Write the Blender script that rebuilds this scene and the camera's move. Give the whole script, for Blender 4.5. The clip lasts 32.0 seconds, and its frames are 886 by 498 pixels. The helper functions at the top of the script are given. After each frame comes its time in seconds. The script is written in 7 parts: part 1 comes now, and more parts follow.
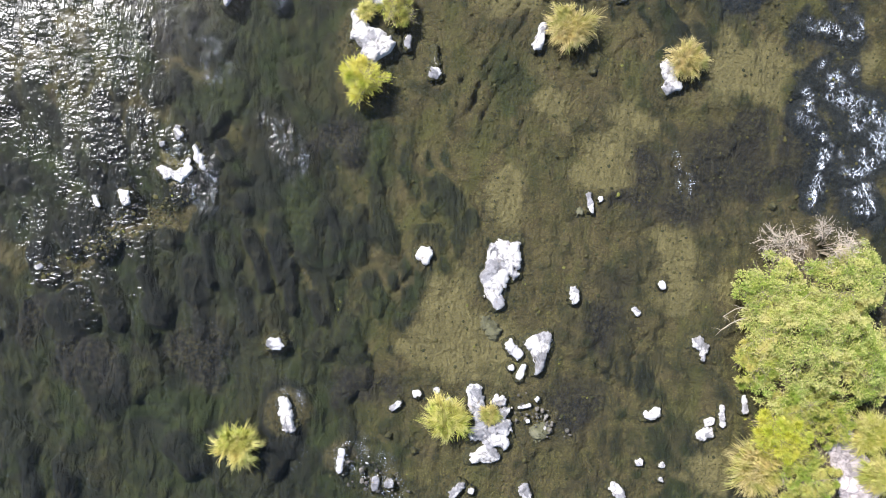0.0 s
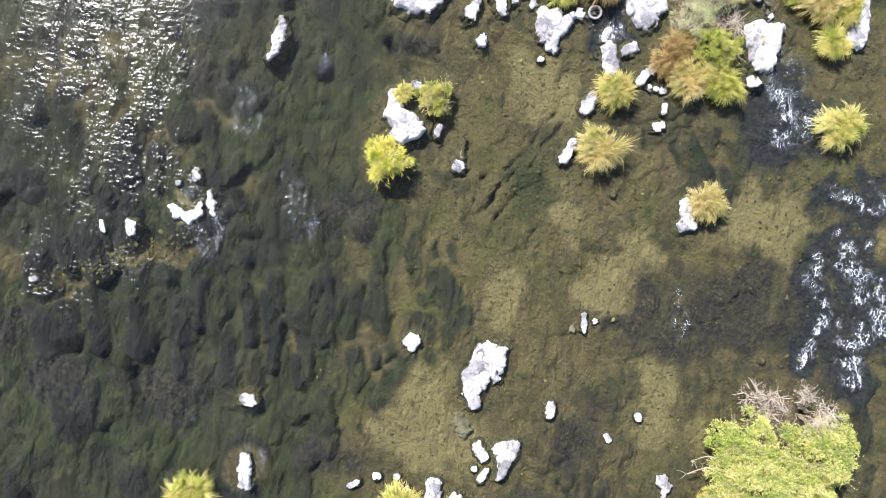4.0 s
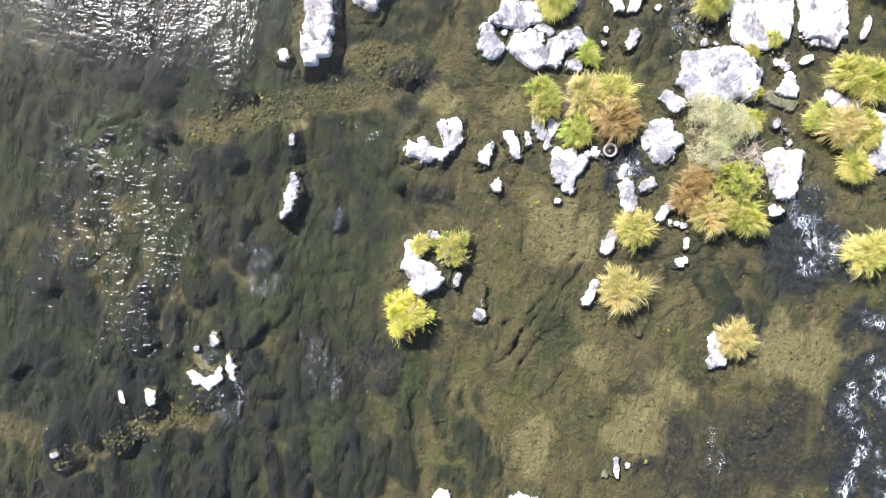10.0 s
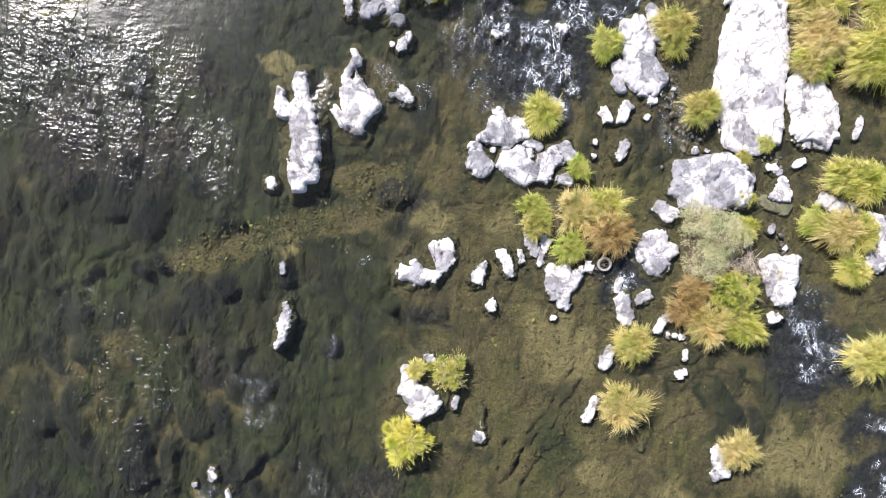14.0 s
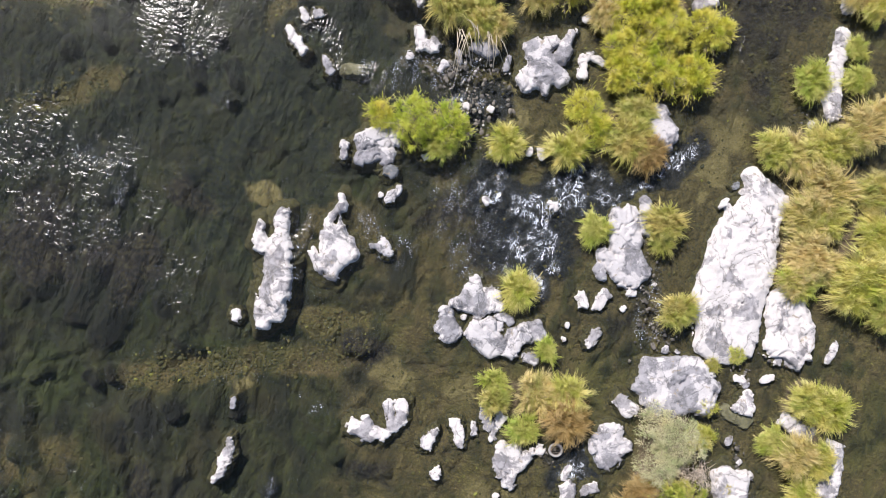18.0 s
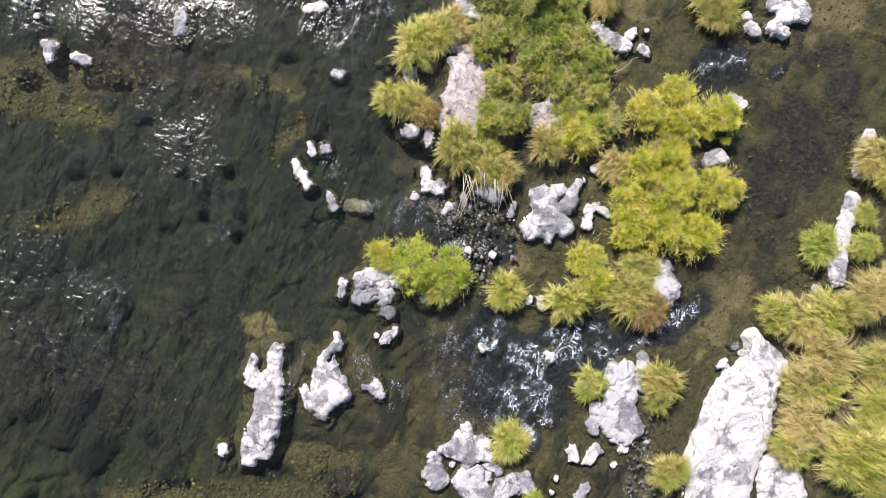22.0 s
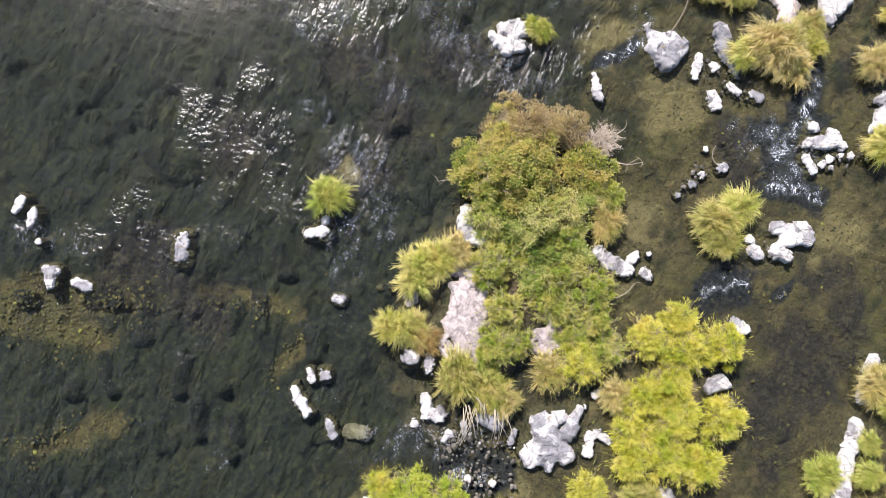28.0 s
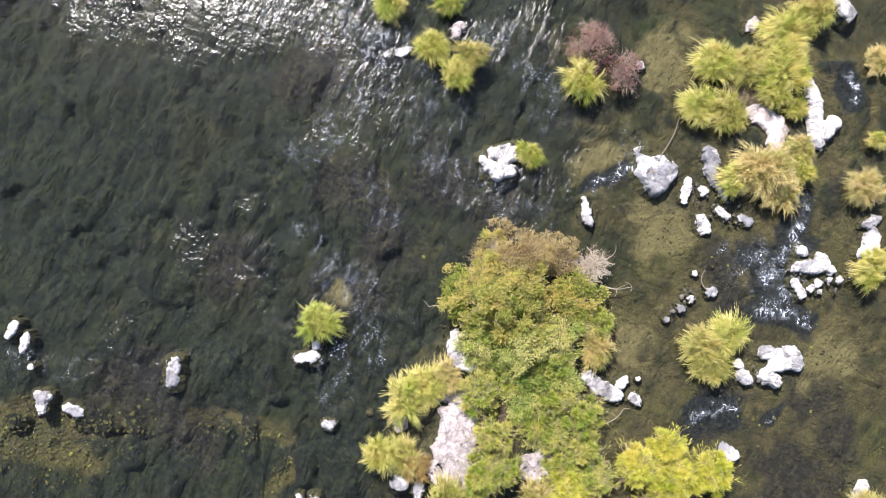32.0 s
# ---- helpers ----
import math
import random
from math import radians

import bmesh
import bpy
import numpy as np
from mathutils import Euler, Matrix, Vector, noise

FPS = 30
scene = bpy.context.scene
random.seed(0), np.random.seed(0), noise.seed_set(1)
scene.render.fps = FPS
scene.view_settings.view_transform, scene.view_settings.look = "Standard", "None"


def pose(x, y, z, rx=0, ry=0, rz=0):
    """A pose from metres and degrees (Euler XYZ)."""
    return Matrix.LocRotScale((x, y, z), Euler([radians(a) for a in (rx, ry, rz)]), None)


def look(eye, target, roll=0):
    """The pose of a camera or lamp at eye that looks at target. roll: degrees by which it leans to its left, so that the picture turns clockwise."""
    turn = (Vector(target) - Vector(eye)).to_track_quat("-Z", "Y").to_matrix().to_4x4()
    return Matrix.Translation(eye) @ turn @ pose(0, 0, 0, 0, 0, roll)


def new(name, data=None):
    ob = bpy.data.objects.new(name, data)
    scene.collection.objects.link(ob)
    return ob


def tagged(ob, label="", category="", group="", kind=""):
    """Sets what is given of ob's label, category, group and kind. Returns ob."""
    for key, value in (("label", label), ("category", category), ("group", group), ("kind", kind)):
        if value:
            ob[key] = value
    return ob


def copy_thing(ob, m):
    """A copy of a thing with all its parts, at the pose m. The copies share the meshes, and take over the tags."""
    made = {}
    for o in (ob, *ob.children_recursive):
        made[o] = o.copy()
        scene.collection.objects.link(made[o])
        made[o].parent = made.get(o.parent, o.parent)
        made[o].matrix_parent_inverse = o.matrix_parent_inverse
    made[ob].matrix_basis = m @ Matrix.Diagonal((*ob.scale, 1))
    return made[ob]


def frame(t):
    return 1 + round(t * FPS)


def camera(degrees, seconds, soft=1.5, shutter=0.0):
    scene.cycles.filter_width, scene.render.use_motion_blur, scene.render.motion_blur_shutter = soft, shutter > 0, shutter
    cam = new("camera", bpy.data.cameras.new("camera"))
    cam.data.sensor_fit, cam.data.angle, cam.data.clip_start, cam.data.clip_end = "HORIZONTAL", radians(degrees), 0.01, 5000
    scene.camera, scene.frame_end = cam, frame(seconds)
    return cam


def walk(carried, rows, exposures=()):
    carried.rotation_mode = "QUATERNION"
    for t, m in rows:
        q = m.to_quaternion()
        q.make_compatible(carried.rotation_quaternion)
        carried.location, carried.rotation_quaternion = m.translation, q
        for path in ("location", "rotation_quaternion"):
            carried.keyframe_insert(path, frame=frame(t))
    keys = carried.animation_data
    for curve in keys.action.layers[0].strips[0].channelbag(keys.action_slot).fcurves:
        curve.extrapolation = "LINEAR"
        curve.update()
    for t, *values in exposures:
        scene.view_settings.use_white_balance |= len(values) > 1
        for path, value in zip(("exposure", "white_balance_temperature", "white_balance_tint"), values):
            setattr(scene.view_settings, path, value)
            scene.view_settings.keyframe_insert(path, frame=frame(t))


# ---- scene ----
# stops and white balance by which the clip's own camera sets its picture, time by time
EXPOSURE = 1.08
GLOW = [(0, 0.03, 6150, 10), (2, 0.20, 6250, 12), (3, 0.28, 6250, 12), (6, 0.44, 6250, 12), (9, 0.49, 6250, 13), (12, 0.30, 6250, 13), (13, 0.18, 6300, 13), (17, -0.22, 6500, 13), (19, -0.26, 6500, 13),
        (23, -0.17, 6500, 13), (25, -0.07, 6500, 13), (28, -0.05, 6500, 13), (30, -0.02, 6450, 13), (32, 0.11, 6400, 13)]
cam = camera(59.4, 32.0, soft=0.65)
METRES, EYE, TILT, LEAN, TURN = 24.0, 19.489, -89.191, -3.148, 0.0
ROWS = [
    (0.0, 0.0, 0.0, 0.0, -0.0, 0.0, 0.0),
    (0.5, 0.0004, -0.0, 0.012, -0.08, 0.06, -2.4),
    (1.0, 0.0001, -0.0011, 0.0231, -0.22, 0.1, -5.84),
    (1.5, -0.0002, -0.0026, 0.0344, -0.27, 0.07, -7.62),
    (2.0, -0.0011, -0.0038, 0.0454, -0.27, 0.09, -9.49),
    (2.5, -0.0021, -0.0045, 0.0566, -0.24, 0.14, -10.58),
    (3.0, -0.0034, -0.0051, 0.0686, -0.17, 0.17, -11.11),
    (3.5, -0.0045, -0.0047, 0.0802, -0.09, 0.25, -11.3),
    (5.5, -0.016, -0.0002, 0.1237, 0.04, 0.57, -12.32),
    (6.0, -0.0198, 0.0016, 0.1347, 0.04, 0.67, -12.39),
    (6.5, -0.0228, 0.0031, 0.1461, 0.1, 0.77, -12.46),
    (7.0, -0.025, 0.0045, 0.1578, 0.23, 0.88, -12.54),
    (7.5, -0.028, 0.0057, 0.1698, 0.3, 0.98, -12.59),
    (8.0, -0.0303, 0.0067, 0.1797, 0.41, 1.21, -12.66),
    (8.5, -0.0335, 0.0075, 0.1913, 0.45, 1.31, -12.7),
    (9.0, -0.0376, 0.008, 0.2055, 0.49, 1.22, -12.17),
    (9.5, -0.0404, 0.0081, 0.2164, 0.63, 1.31, -10.48),
    (10.0, -0.0437, 0.0087, 0.2277, 0.68, 1.35, -8.63),
    (10.5, -0.0461, 0.0092, 0.2404, 0.76, 1.3, -7.76),
    (11.0, -0.0458, 0.0098, 0.2506, 0.92, 1.48, -7.26),
    (11.5, -0.0485, 0.0101, 0.2651, 0.89, 1.46, -7.05),
    (12.0, -0.0484, 0.0103, 0.28, 1.02, 1.5, -6.87),
    (12.5, -0.0512, 0.0113, 0.296, 0.91, 1.54, -6.72),
    (13.0, -0.0506, 0.0116, 0.3128, 1.0, 1.59, -6.57),
    (13.5, -0.0515, 0.0128, 0.3304, 0.92, 1.61, -6.5),
    (14.0, -0.0519, 0.0134, 0.3511, 0.88, 1.54, -6.36),
    (14.5, -0.0524, 0.0144, 0.3719, 0.8, 1.54, -6.24),
    (16.5, -0.0488, 0.0161, 0.459, 0.82, 1.58, -9.06),
    (17.0, -0.0494, 0.0171, 0.4799, 0.65, 1.72, -12.03),
    (17.5, -0.0515, 0.0171, 0.4991, 0.46, 1.83, -14.57),
    (18.0, -0.0528, 0.0174, 0.5166, 0.42, 1.92, -15.87),
    (18.5, -0.0551, 0.0175, 0.5334, 0.38, 1.99, -16.78),
    (19.0, -0.0583, 0.0177, 0.5492, 0.31, 2.11, -17.74),
    (19.5, -0.0631, 0.0177, 0.5653, 0.22, 2.2, -18.44),
    (20.0, -0.0656, 0.0176, 0.5811, 0.36, 2.32, -18.87),
    (20.5, -0.0699, 0.0182, 0.5976, 0.44, 2.42, -19.09),
    (21.0, -0.0778, 0.0181, 0.6161, 0.37, 2.39, -19.25),
    (21.5, -0.0838, 0.0185, 0.6334, 0.41, 2.47, -19.44),
    (22.0, -0.0893, 0.0188, 0.6518, 0.53, 2.49, -19.49),
    (22.5, -0.0973, 0.0199, 0.6705, 0.51, 2.49, -19.53),
    (23.0, -0.1039, 0.0209, 0.6872, 0.53, 2.65, -19.56),
    (23.5, -0.1117, 0.0205, 0.7046, 0.49, 2.72, -19.61),
    (24.0, -0.1183, 0.0207, 0.7213, 0.53, 2.83, -19.69),
    (24.5, -0.1249, 0.021, 0.7369, 0.53, 3.0, -19.73),
    (25.0, -0.1306, 0.0206, 0.7529, 0.58, 3.13, -19.79),
    (25.5, -0.1359, 0.0195, 0.77, 0.66, 3.23, -19.88),
    (27.5, -0.155, 0.0129, 0.8407, 0.77, 3.5, -19.95),
    (28.0, -0.1593, 0.0106, 0.8567, 0.78, 3.59, -20.04),
    (28.5, -0.1634, 0.0074, 0.8727, 0.8, 3.67, -20.09),
    (29.0, -0.1675, 0.006, 0.8872, 0.76, 3.85, -20.11),
    (29.5, -0.1711, 0.0035, 0.9032, 0.81, 3.93, -20.14),
    (30.0, -0.1752, 0.001, 0.9199, 0.87, 3.93, -20.17),
    (30.5, -0.1793, -0.0002, 0.9335, 0.82, 4.12, -20.2),
    (31.0, -0.1818, -0.0011, 0.9468, 0.88, 4.25, -20.25),
    (31.5, -0.184, -0.0019, 0.959, 0.92, 4.39, -20.28),
    (32.0, -0.1871, -0.0029, 0.9701, 0.95, 4.51, -20.33),
]
walk(cam, [(t, pose(0, 0, EYE, TILT, LEAN, TURN) @ pose(METRES * x, METRES * y, METRES * z, 90 + pitch, roll, yaw)) for t, x, y, z, yaw, pitch, roll in ROWS],
     [(t, EXPOSURE + more, kelvin, tint) for t, more, kelvin, tint in GLOW])
# ---- light ----
SUN_UP, SUN_X, SUN_Y = 51.5, -0.71, 0.704      # degrees above the horizon, and the compass way to the sun
world = bpy.data.worlds.new("sky")
scene.world = world
world.use_nodes = True
wn, wl = world.node_tree.nodes, world.node_tree.links
sky = wn.new("ShaderNodeTexSky")
sky.sky_type, sky.sun_disc = "NISHITA", False
sky.sun_elevation, sky.sun_rotation = radians(SUN_UP), math.atan2(SUN_X, SUN_Y)
wl.new(sky.outputs[0], wn["Background"].inputs[0])
wn["Background"].inputs[1].default_value = 0.105
sun = bpy.data.lights.new("sun", "SUN")
sun.energy, sun.angle, sun.color = 4.85, radians(0.53), (1.0, 0.945, 0.92)
flat = math.cos(radians(SUN_UP))
to_sun = Vector((SUN_X * flat, SUN_Y * flat, math.sin(radians(SUN_UP))))
new("sun", sun).matrix_world = look(to_sun * 60, (0, 0, 0))


# ---- noise on arrays ----
def mixed(i, j, seed):
    h = (i.astype(np.int64) * 374761393 + j.astype(np.int64) * 668265263 + seed * 974711) & 0xFFFFFFFF
    h = ((h ^ (h >> 13)) * 1274126177) & 0xFFFFFFFF
    h = ((h ^ (h >> 16)) * 2246822519) & 0xFFFFFFFF
    return ((h ^ (h >> 15)) & 0xFFFFFF) / 16777215.0


def value_noise(x, y, seed=0):
    i, j = np.floor(x), np.floor(y)
    u, v = x - i, y - j
    u, v = u * u * (3 - 2 * u), v * v * (3 - 2 * v)
    a, b = mixed(i, j, seed), mixed(i + 1, j, seed)
    c, d = mixed(i, j + 1, seed), mixed(i + 1, j + 1, seed)
    return (a + (b - a) * u) * (1 - v) + (c + (d - c) * u) * v


def fbm(x, y, seed=0, octaves=4, gain=0.5):
    total, amp, size = 0.0, 1.0, 0.0
    for k in range(octaves):
        total = total + amp * (value_noise(x * 2 ** k, y * 2 ** k, seed + 17 * k) - 0.5)
        size += amp
        amp *= gain
    return total / size * 2


def cells(x, y, seed=0, offsets=False):
    """Distance to the nearest and the second nearest scattered point, and a number for the nearest; also the way from it."""
    i, j = np.floor(x), np.floor(y)
    ox, oy = np.zeros(x.shape), np.zeros(x.shape)
    f1, f2, who = np.full(x.shape, 9.0), np.full(x.shape, 9.0), np.zeros(x.shape)
    for di in (-1, 0, 1):
        for dj in (-1, 0, 1):
            a, b = i + di, j + dj
            px, py = a + mixed(a, b, seed), b + mixed(a, b, seed + 5)
            d = np.hypot(x - px, y - py)
            near = d < f1
            f2 = np.where(near, f1, np.minimum(f2, d))
            who = np.where(near, mixed(a, b, seed + 9), who)
            if offsets:
                ox, oy = np.where(near, x - px, ox), np.where(near, y - py, oy)
            f1 = np.where(near, d, f1)
    return (f1, f2, who, ox, oy) if offsets else (f1, f2, who)


def smooth(a, b, v):
    t = np.clip((v - a) / (b - a), 0, 1)
    return t * t * (3 - 2 * t)


# ---- materials ----
class Nodes:
    def __init__(self, name):
        self.mat = bpy.data.materials.new(name)
        self.mat.use_nodes = True
        self.t = self.mat.node_tree
        self.bsdf = self.t.nodes["Principled BSDF"]
        self.out = self.t.nodes["Material Output"]
        self.co = self.t.nodes.new("ShaderNodeNewGeometry").outputs["Position"]

    def add(self, kind, **fields):
        n = self.t.nodes.new(kind)
        for k, v in fields.items():
            setattr(n, k, v)
        return n

    def put(self, value, socket):
        if isinstance(value, bpy.types.NodeSocket):
            self.t.links.new(value, socket)
        else:
            socket.default_value = value

    def noise(self, scale, detail=4.0, rough=0.6, stretch=None, warp=0.0):
        n = self.add("ShaderNodeTexNoise")
        co = self.co
        if stretch:
            m = self.add("ShaderNodeMapping")
            self.put(co, m.inputs["Vector"])
            m.inputs["Scale"].default_value = stretch
            co = m.outputs[0]
        self.put(co, n.inputs["Vector"])
        n.inputs["Scale"].default_value, n.inputs["Detail"].default_value = scale, detail
        n.inputs["Roughness"].default_value, n.inputs["Distortion"].default_value = rough, warp
        return n.outputs[0]

    def cell(self, scale, feature="F1"):
        n = self.add("ShaderNodeTexVoronoi", feature=feature)
        self.put(self.co, n.inputs["Vector"])
        n.inputs["Scale"].default_value = scale
        return n.outputs[0]

    def ramp(self, v, lo, hi, a=0.0, b=1.0):
        n = self.add("ShaderNodeMapRange", interpolation_type="SMOOTHSTEP")
        self.put(v, n.inputs[0])
        for k, w in zip((1, 2, 3, 4), (lo, hi, a, b)):
            self.put(w, n.inputs[k])
        return n.outputs[0]

    def math(self, op, a, b=0.0):
        n = self.add("ShaderNodeMath", operation=op)
        self.put(a, n.inputs[0])
        self.put(b, n.inputs[1])
        return n.outputs[0]

    def mix(self, f, a, b, blend="MIX"):
        n = self.add("ShaderNodeMix", data_type="RGBA", blend_type=blend)
        self.put(f, n.inputs[0])
        for v, s in ((a, n.inputs[6]), (b, n.inputs[7])):
            self.put(v if isinstance(v, bpy.types.NodeSocket) else (*v, 1.0), s)
        return n.outputs[2]

    def attr(self, name):
        return self.add("ShaderNodeAttribute", attribute_name=name).outputs["Fac"]

    def chance(self):
        return self.add("ShaderNodeObjectInfo").outputs["Random"]

    def island(self):
        return self.t.nodes["Geometry"].outputs["Random Per Island"]

    def finish(self, colour, rough=0.8, bump=None, depth=0.02, strength=1.0):
        self.put(colour if isinstance(colour, bpy.types.NodeSocket) else (*colour, 1.0), self.bsdf.inputs["Base Color"])
        self.put(rough, self.bsdf.inputs["Roughness"])
        if bump is not None:
            b = self.add("ShaderNodeBump")
            b.inputs["Distance"].default_value = depth
            b.inputs["Strength"].default_value = strength
            self.put(bump, b.inputs["Height"])
            self.put(b.outputs[0], self.bsdf.inputs["Normal"])
        return self.mat


def rock_material(name, pale, mid, grey_share, dark, under=1.0):
    m = Nodes(name)
    fine, coarse = m.noise(22, 6, 0.75), m.noise(5, 6, 0.65)
    split = m.math("ABSOLUTE", m.math("SUBTRACT", m.noise(0.9, 5, 0.6, warp=0.7), 0.5))
    where = m.math("ADD", m.noise(1.5, 8, 0.62, warp=0.3), m.math("MULTIPLY", m.math("SUBTRACT", m.chance(), 0.5), 0.05))
    crust = m.mix(m.ramp(coarse, 0.42, 0.58), tuple(1.18 * v for v in mid), tuple(0.70 * v for v in mid))
    crust = m.mix(m.ramp(fine, 0.52, 0.66, 0.0, 0.55), crust, tuple(1.35 * v for v in mid))
    bare = m.mix(m.ramp(coarse, 0.47, 0.60, 0.0, 0.45), pale, tuple(0.80 * v for v in pale))
    bare = m.mix(m.ramp(fine, 0.58, 0.68, 0.0, 0.5), bare, mid)
    c = m.mix(m.ramp(where, 0.570 - grey_share, 0.625 - grey_share), bare, crust)
    c = m.mix(m.ramp(m.noise(3.4, 7, 0.7, warp=0.6), 0.615, 0.66, 0.0, 0.75), c, (0.20, 0.165, 0.115))
    c = m.mix(m.ramp(split, 0.0, 0.006, 0.8, 0.0), c, dark)
    c = m.mix(m.ramp(m.noise(34, 4, 0.7), 0.62, 0.70, 0.0, 0.75), c, dark)
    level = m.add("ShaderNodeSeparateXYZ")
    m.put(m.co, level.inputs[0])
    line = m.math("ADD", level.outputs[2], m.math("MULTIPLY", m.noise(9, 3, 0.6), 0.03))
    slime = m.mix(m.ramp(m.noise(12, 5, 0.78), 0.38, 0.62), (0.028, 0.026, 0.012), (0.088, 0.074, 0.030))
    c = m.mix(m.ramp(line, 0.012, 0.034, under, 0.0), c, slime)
    relief = m.math("ADD", m.math("MULTIPLY", fine, 0.8), m.math("MULTIPLY", coarse, 1.3))
    relief = m.math("ADD", relief, m.ramp(split, 0.0, 0.012, 0.0, 0.8))
    return m.finish(c, 0.9, relief, 0.020, 0.9)


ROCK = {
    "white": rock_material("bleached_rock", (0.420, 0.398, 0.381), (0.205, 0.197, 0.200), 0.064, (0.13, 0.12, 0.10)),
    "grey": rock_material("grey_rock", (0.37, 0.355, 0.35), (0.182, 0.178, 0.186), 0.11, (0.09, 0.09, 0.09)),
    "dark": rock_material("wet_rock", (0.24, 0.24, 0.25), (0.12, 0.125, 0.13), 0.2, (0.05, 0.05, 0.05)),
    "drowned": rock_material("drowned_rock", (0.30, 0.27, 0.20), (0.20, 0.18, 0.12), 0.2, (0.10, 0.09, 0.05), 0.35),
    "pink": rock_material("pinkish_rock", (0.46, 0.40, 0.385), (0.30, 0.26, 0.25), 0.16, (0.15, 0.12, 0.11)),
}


def bed_material():
    m = Nodes("river_bed")
    fine, mid, wide = m.noise(26, 5, 0.8), m.noise(9, 6, 0.75, warp=0.15), m.noise(1.2, 5, 0.65, warp=0.6)
    edge = m.math("SUBTRACT", m.math("MULTIPLY", m.noise(2.2, 6, 0.72), 1.3), 0.65)
    gravel = m.mix(m.ramp(wide, 0.36, 0.64), (0.124, 0.104, 0.036), (0.156, 0.114, 0.054))
    gravel = m.mix(m.ramp(fine, 0.50, 0.64), gravel, (0.280, 0.222, 0.080))
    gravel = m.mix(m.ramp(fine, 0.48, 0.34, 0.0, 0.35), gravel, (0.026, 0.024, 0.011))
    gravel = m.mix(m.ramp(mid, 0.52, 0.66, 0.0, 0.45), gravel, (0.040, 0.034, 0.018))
    flow = m.noise(3.0, 6, 0.7, (1.5, 0.75, 1.0), 0.12)
    weed = m.mix(m.attr("tint"), (0.032, 0.041, 0.017), (0.052, 0.051, 0.029))
    # lit ridges and shaded hollows of the flow bumps painted into the weed colour
    weed = m.mix(m.ramp(flow, 0.49, 0.62, 0.0, 0.65), weed, (0.086, 0.088, 0.032))
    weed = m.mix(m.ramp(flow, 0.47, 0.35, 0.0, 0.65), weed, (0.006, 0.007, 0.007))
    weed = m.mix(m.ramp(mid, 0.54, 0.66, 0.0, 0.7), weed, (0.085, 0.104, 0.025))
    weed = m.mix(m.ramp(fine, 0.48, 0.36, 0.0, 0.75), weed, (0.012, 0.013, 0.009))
    weed = m.mix(m.ramp(fine, 0.60, 0.70, 0.0, 0.6), weed, (0.150, 0.140, 0.050))
    # mounds darkened towards blue, with reflected sky put into the weed colour
    weed = m.mix(m.ramp(m.attr("mound"), 0.25, 0.9, 0.0, 0.32), weed, (0.015, 0.017, 0.021))
    broad, other = m.noise(0.42, 4, 0.6, (1.2, 0.8, 1.0), 0.8), m.noise(0.6, 5, 0.66, (0.9, 1.1, 1.0), 0.6)
    weed = m.mix(m.ramp(broad, 0.47, 0.57, 0.0, 0.75), weed, (0.020, 0.021, 0.017))
    weed = m.mix(m.ramp(other, 0.52, 0.64, 0.0, 0.5), weed, (0.045, 0.066, 0.014))
    weed = m.mix(m.ramp(other, 0.46, 0.36, 0.0, 0.35), weed, (0.078, 0.062, 0.022))
    weed = m.mix(m.ramp(m.math("ADD", m.attr("slick"), m.math("MULTIPLY", edge, 0.35)), 0.05, 0.60, 0.0, 0.80), weed, m.mix(m.ramp(mid, 0.45, 0.62), (0.008, 0.008, 0.012), (0.026, 0.023, 0.022)))
    weed = m.mix(1.0, weed, (0.88, 0.84, 0.64), "MULTIPLY")
    gravel = m.mix(m.ramp(other, 0.50, 0.60, 0.0, 0.70), gravel, (0.060, 0.050, 0.026))
    gravel = m.mix(m.ramp(broad, 0.47, 0.38, 0.0, 0.5), gravel, (0.120, 0.118, 0.030))
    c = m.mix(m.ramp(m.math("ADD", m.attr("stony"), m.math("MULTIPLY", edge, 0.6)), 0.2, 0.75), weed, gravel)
    moss = m.ramp(m.math("ADD", m.attr("moss"), edge), 0.25, 0.9, 0.0, 0.6)
    c = m.mix(moss, c, m.mix(m.ramp(mid, 0.38, 0.66), (0.020, 0.032, 0.008), (0.082, 0.092, 0.020)))
    # algae of the deep stretch, its darkest tone tinted blue for reflected sky
    algae = m.mix(m.ramp(mid, 0.42, 0.60), (0.009, 0.013, 0.013), m.mix(m.ramp(flow, 0.42, 0.58), (0.024, 0.032, 0.018), (0.050, 0.057, 0.021)))
    c = m.mix(m.math("MULTIPLY", m.attr("deep"), m.ramp(m.math("ADD", broad, m.math("MULTIPLY", edge, 0.25)), 0.36, 0.54, 0.48, 0.92)), c, algae)
    dark = m.ramp(m.math("ADD", m.attr("dark"), edge), 0.2, 0.9, 0.0, 0.92)
    c = m.mix(dark, c, m.mix(m.ramp(mid, 0.42, 0.62), (0.016, 0.013, 0.015), m.mix(m.ramp(flow, 0.4, 0.6), (0.050, 0.040, 0.033), (0.092, 0.075, 0.038))))
    sand = m.ramp(m.math("ADD", m.attr("sand"), m.math("MULTIPLY", edge, 0.85)), 0.02, 0.70)
    grit = m.mix(m.ramp(fine, 0.34, 0.66), (0.198, 0.158, 0.066), (0.320, 0.258, 0.120))
    c = m.mix(sand, c, m.mix(m.ramp(mid, 0.52, 0.68, 0.0, 0.6), grit, (0.060, 0.050, 0.020)))
    silt = m.mix(m.ramp(mid, 0.40, 0.62), (0.150, 0.116, 0.046), (0.062, 0.050, 0.024))
    silt = m.mix(m.ramp(fine, 0.54, 0.66, 0.0, 0.6), silt, (0.235, 0.190, 0.095))
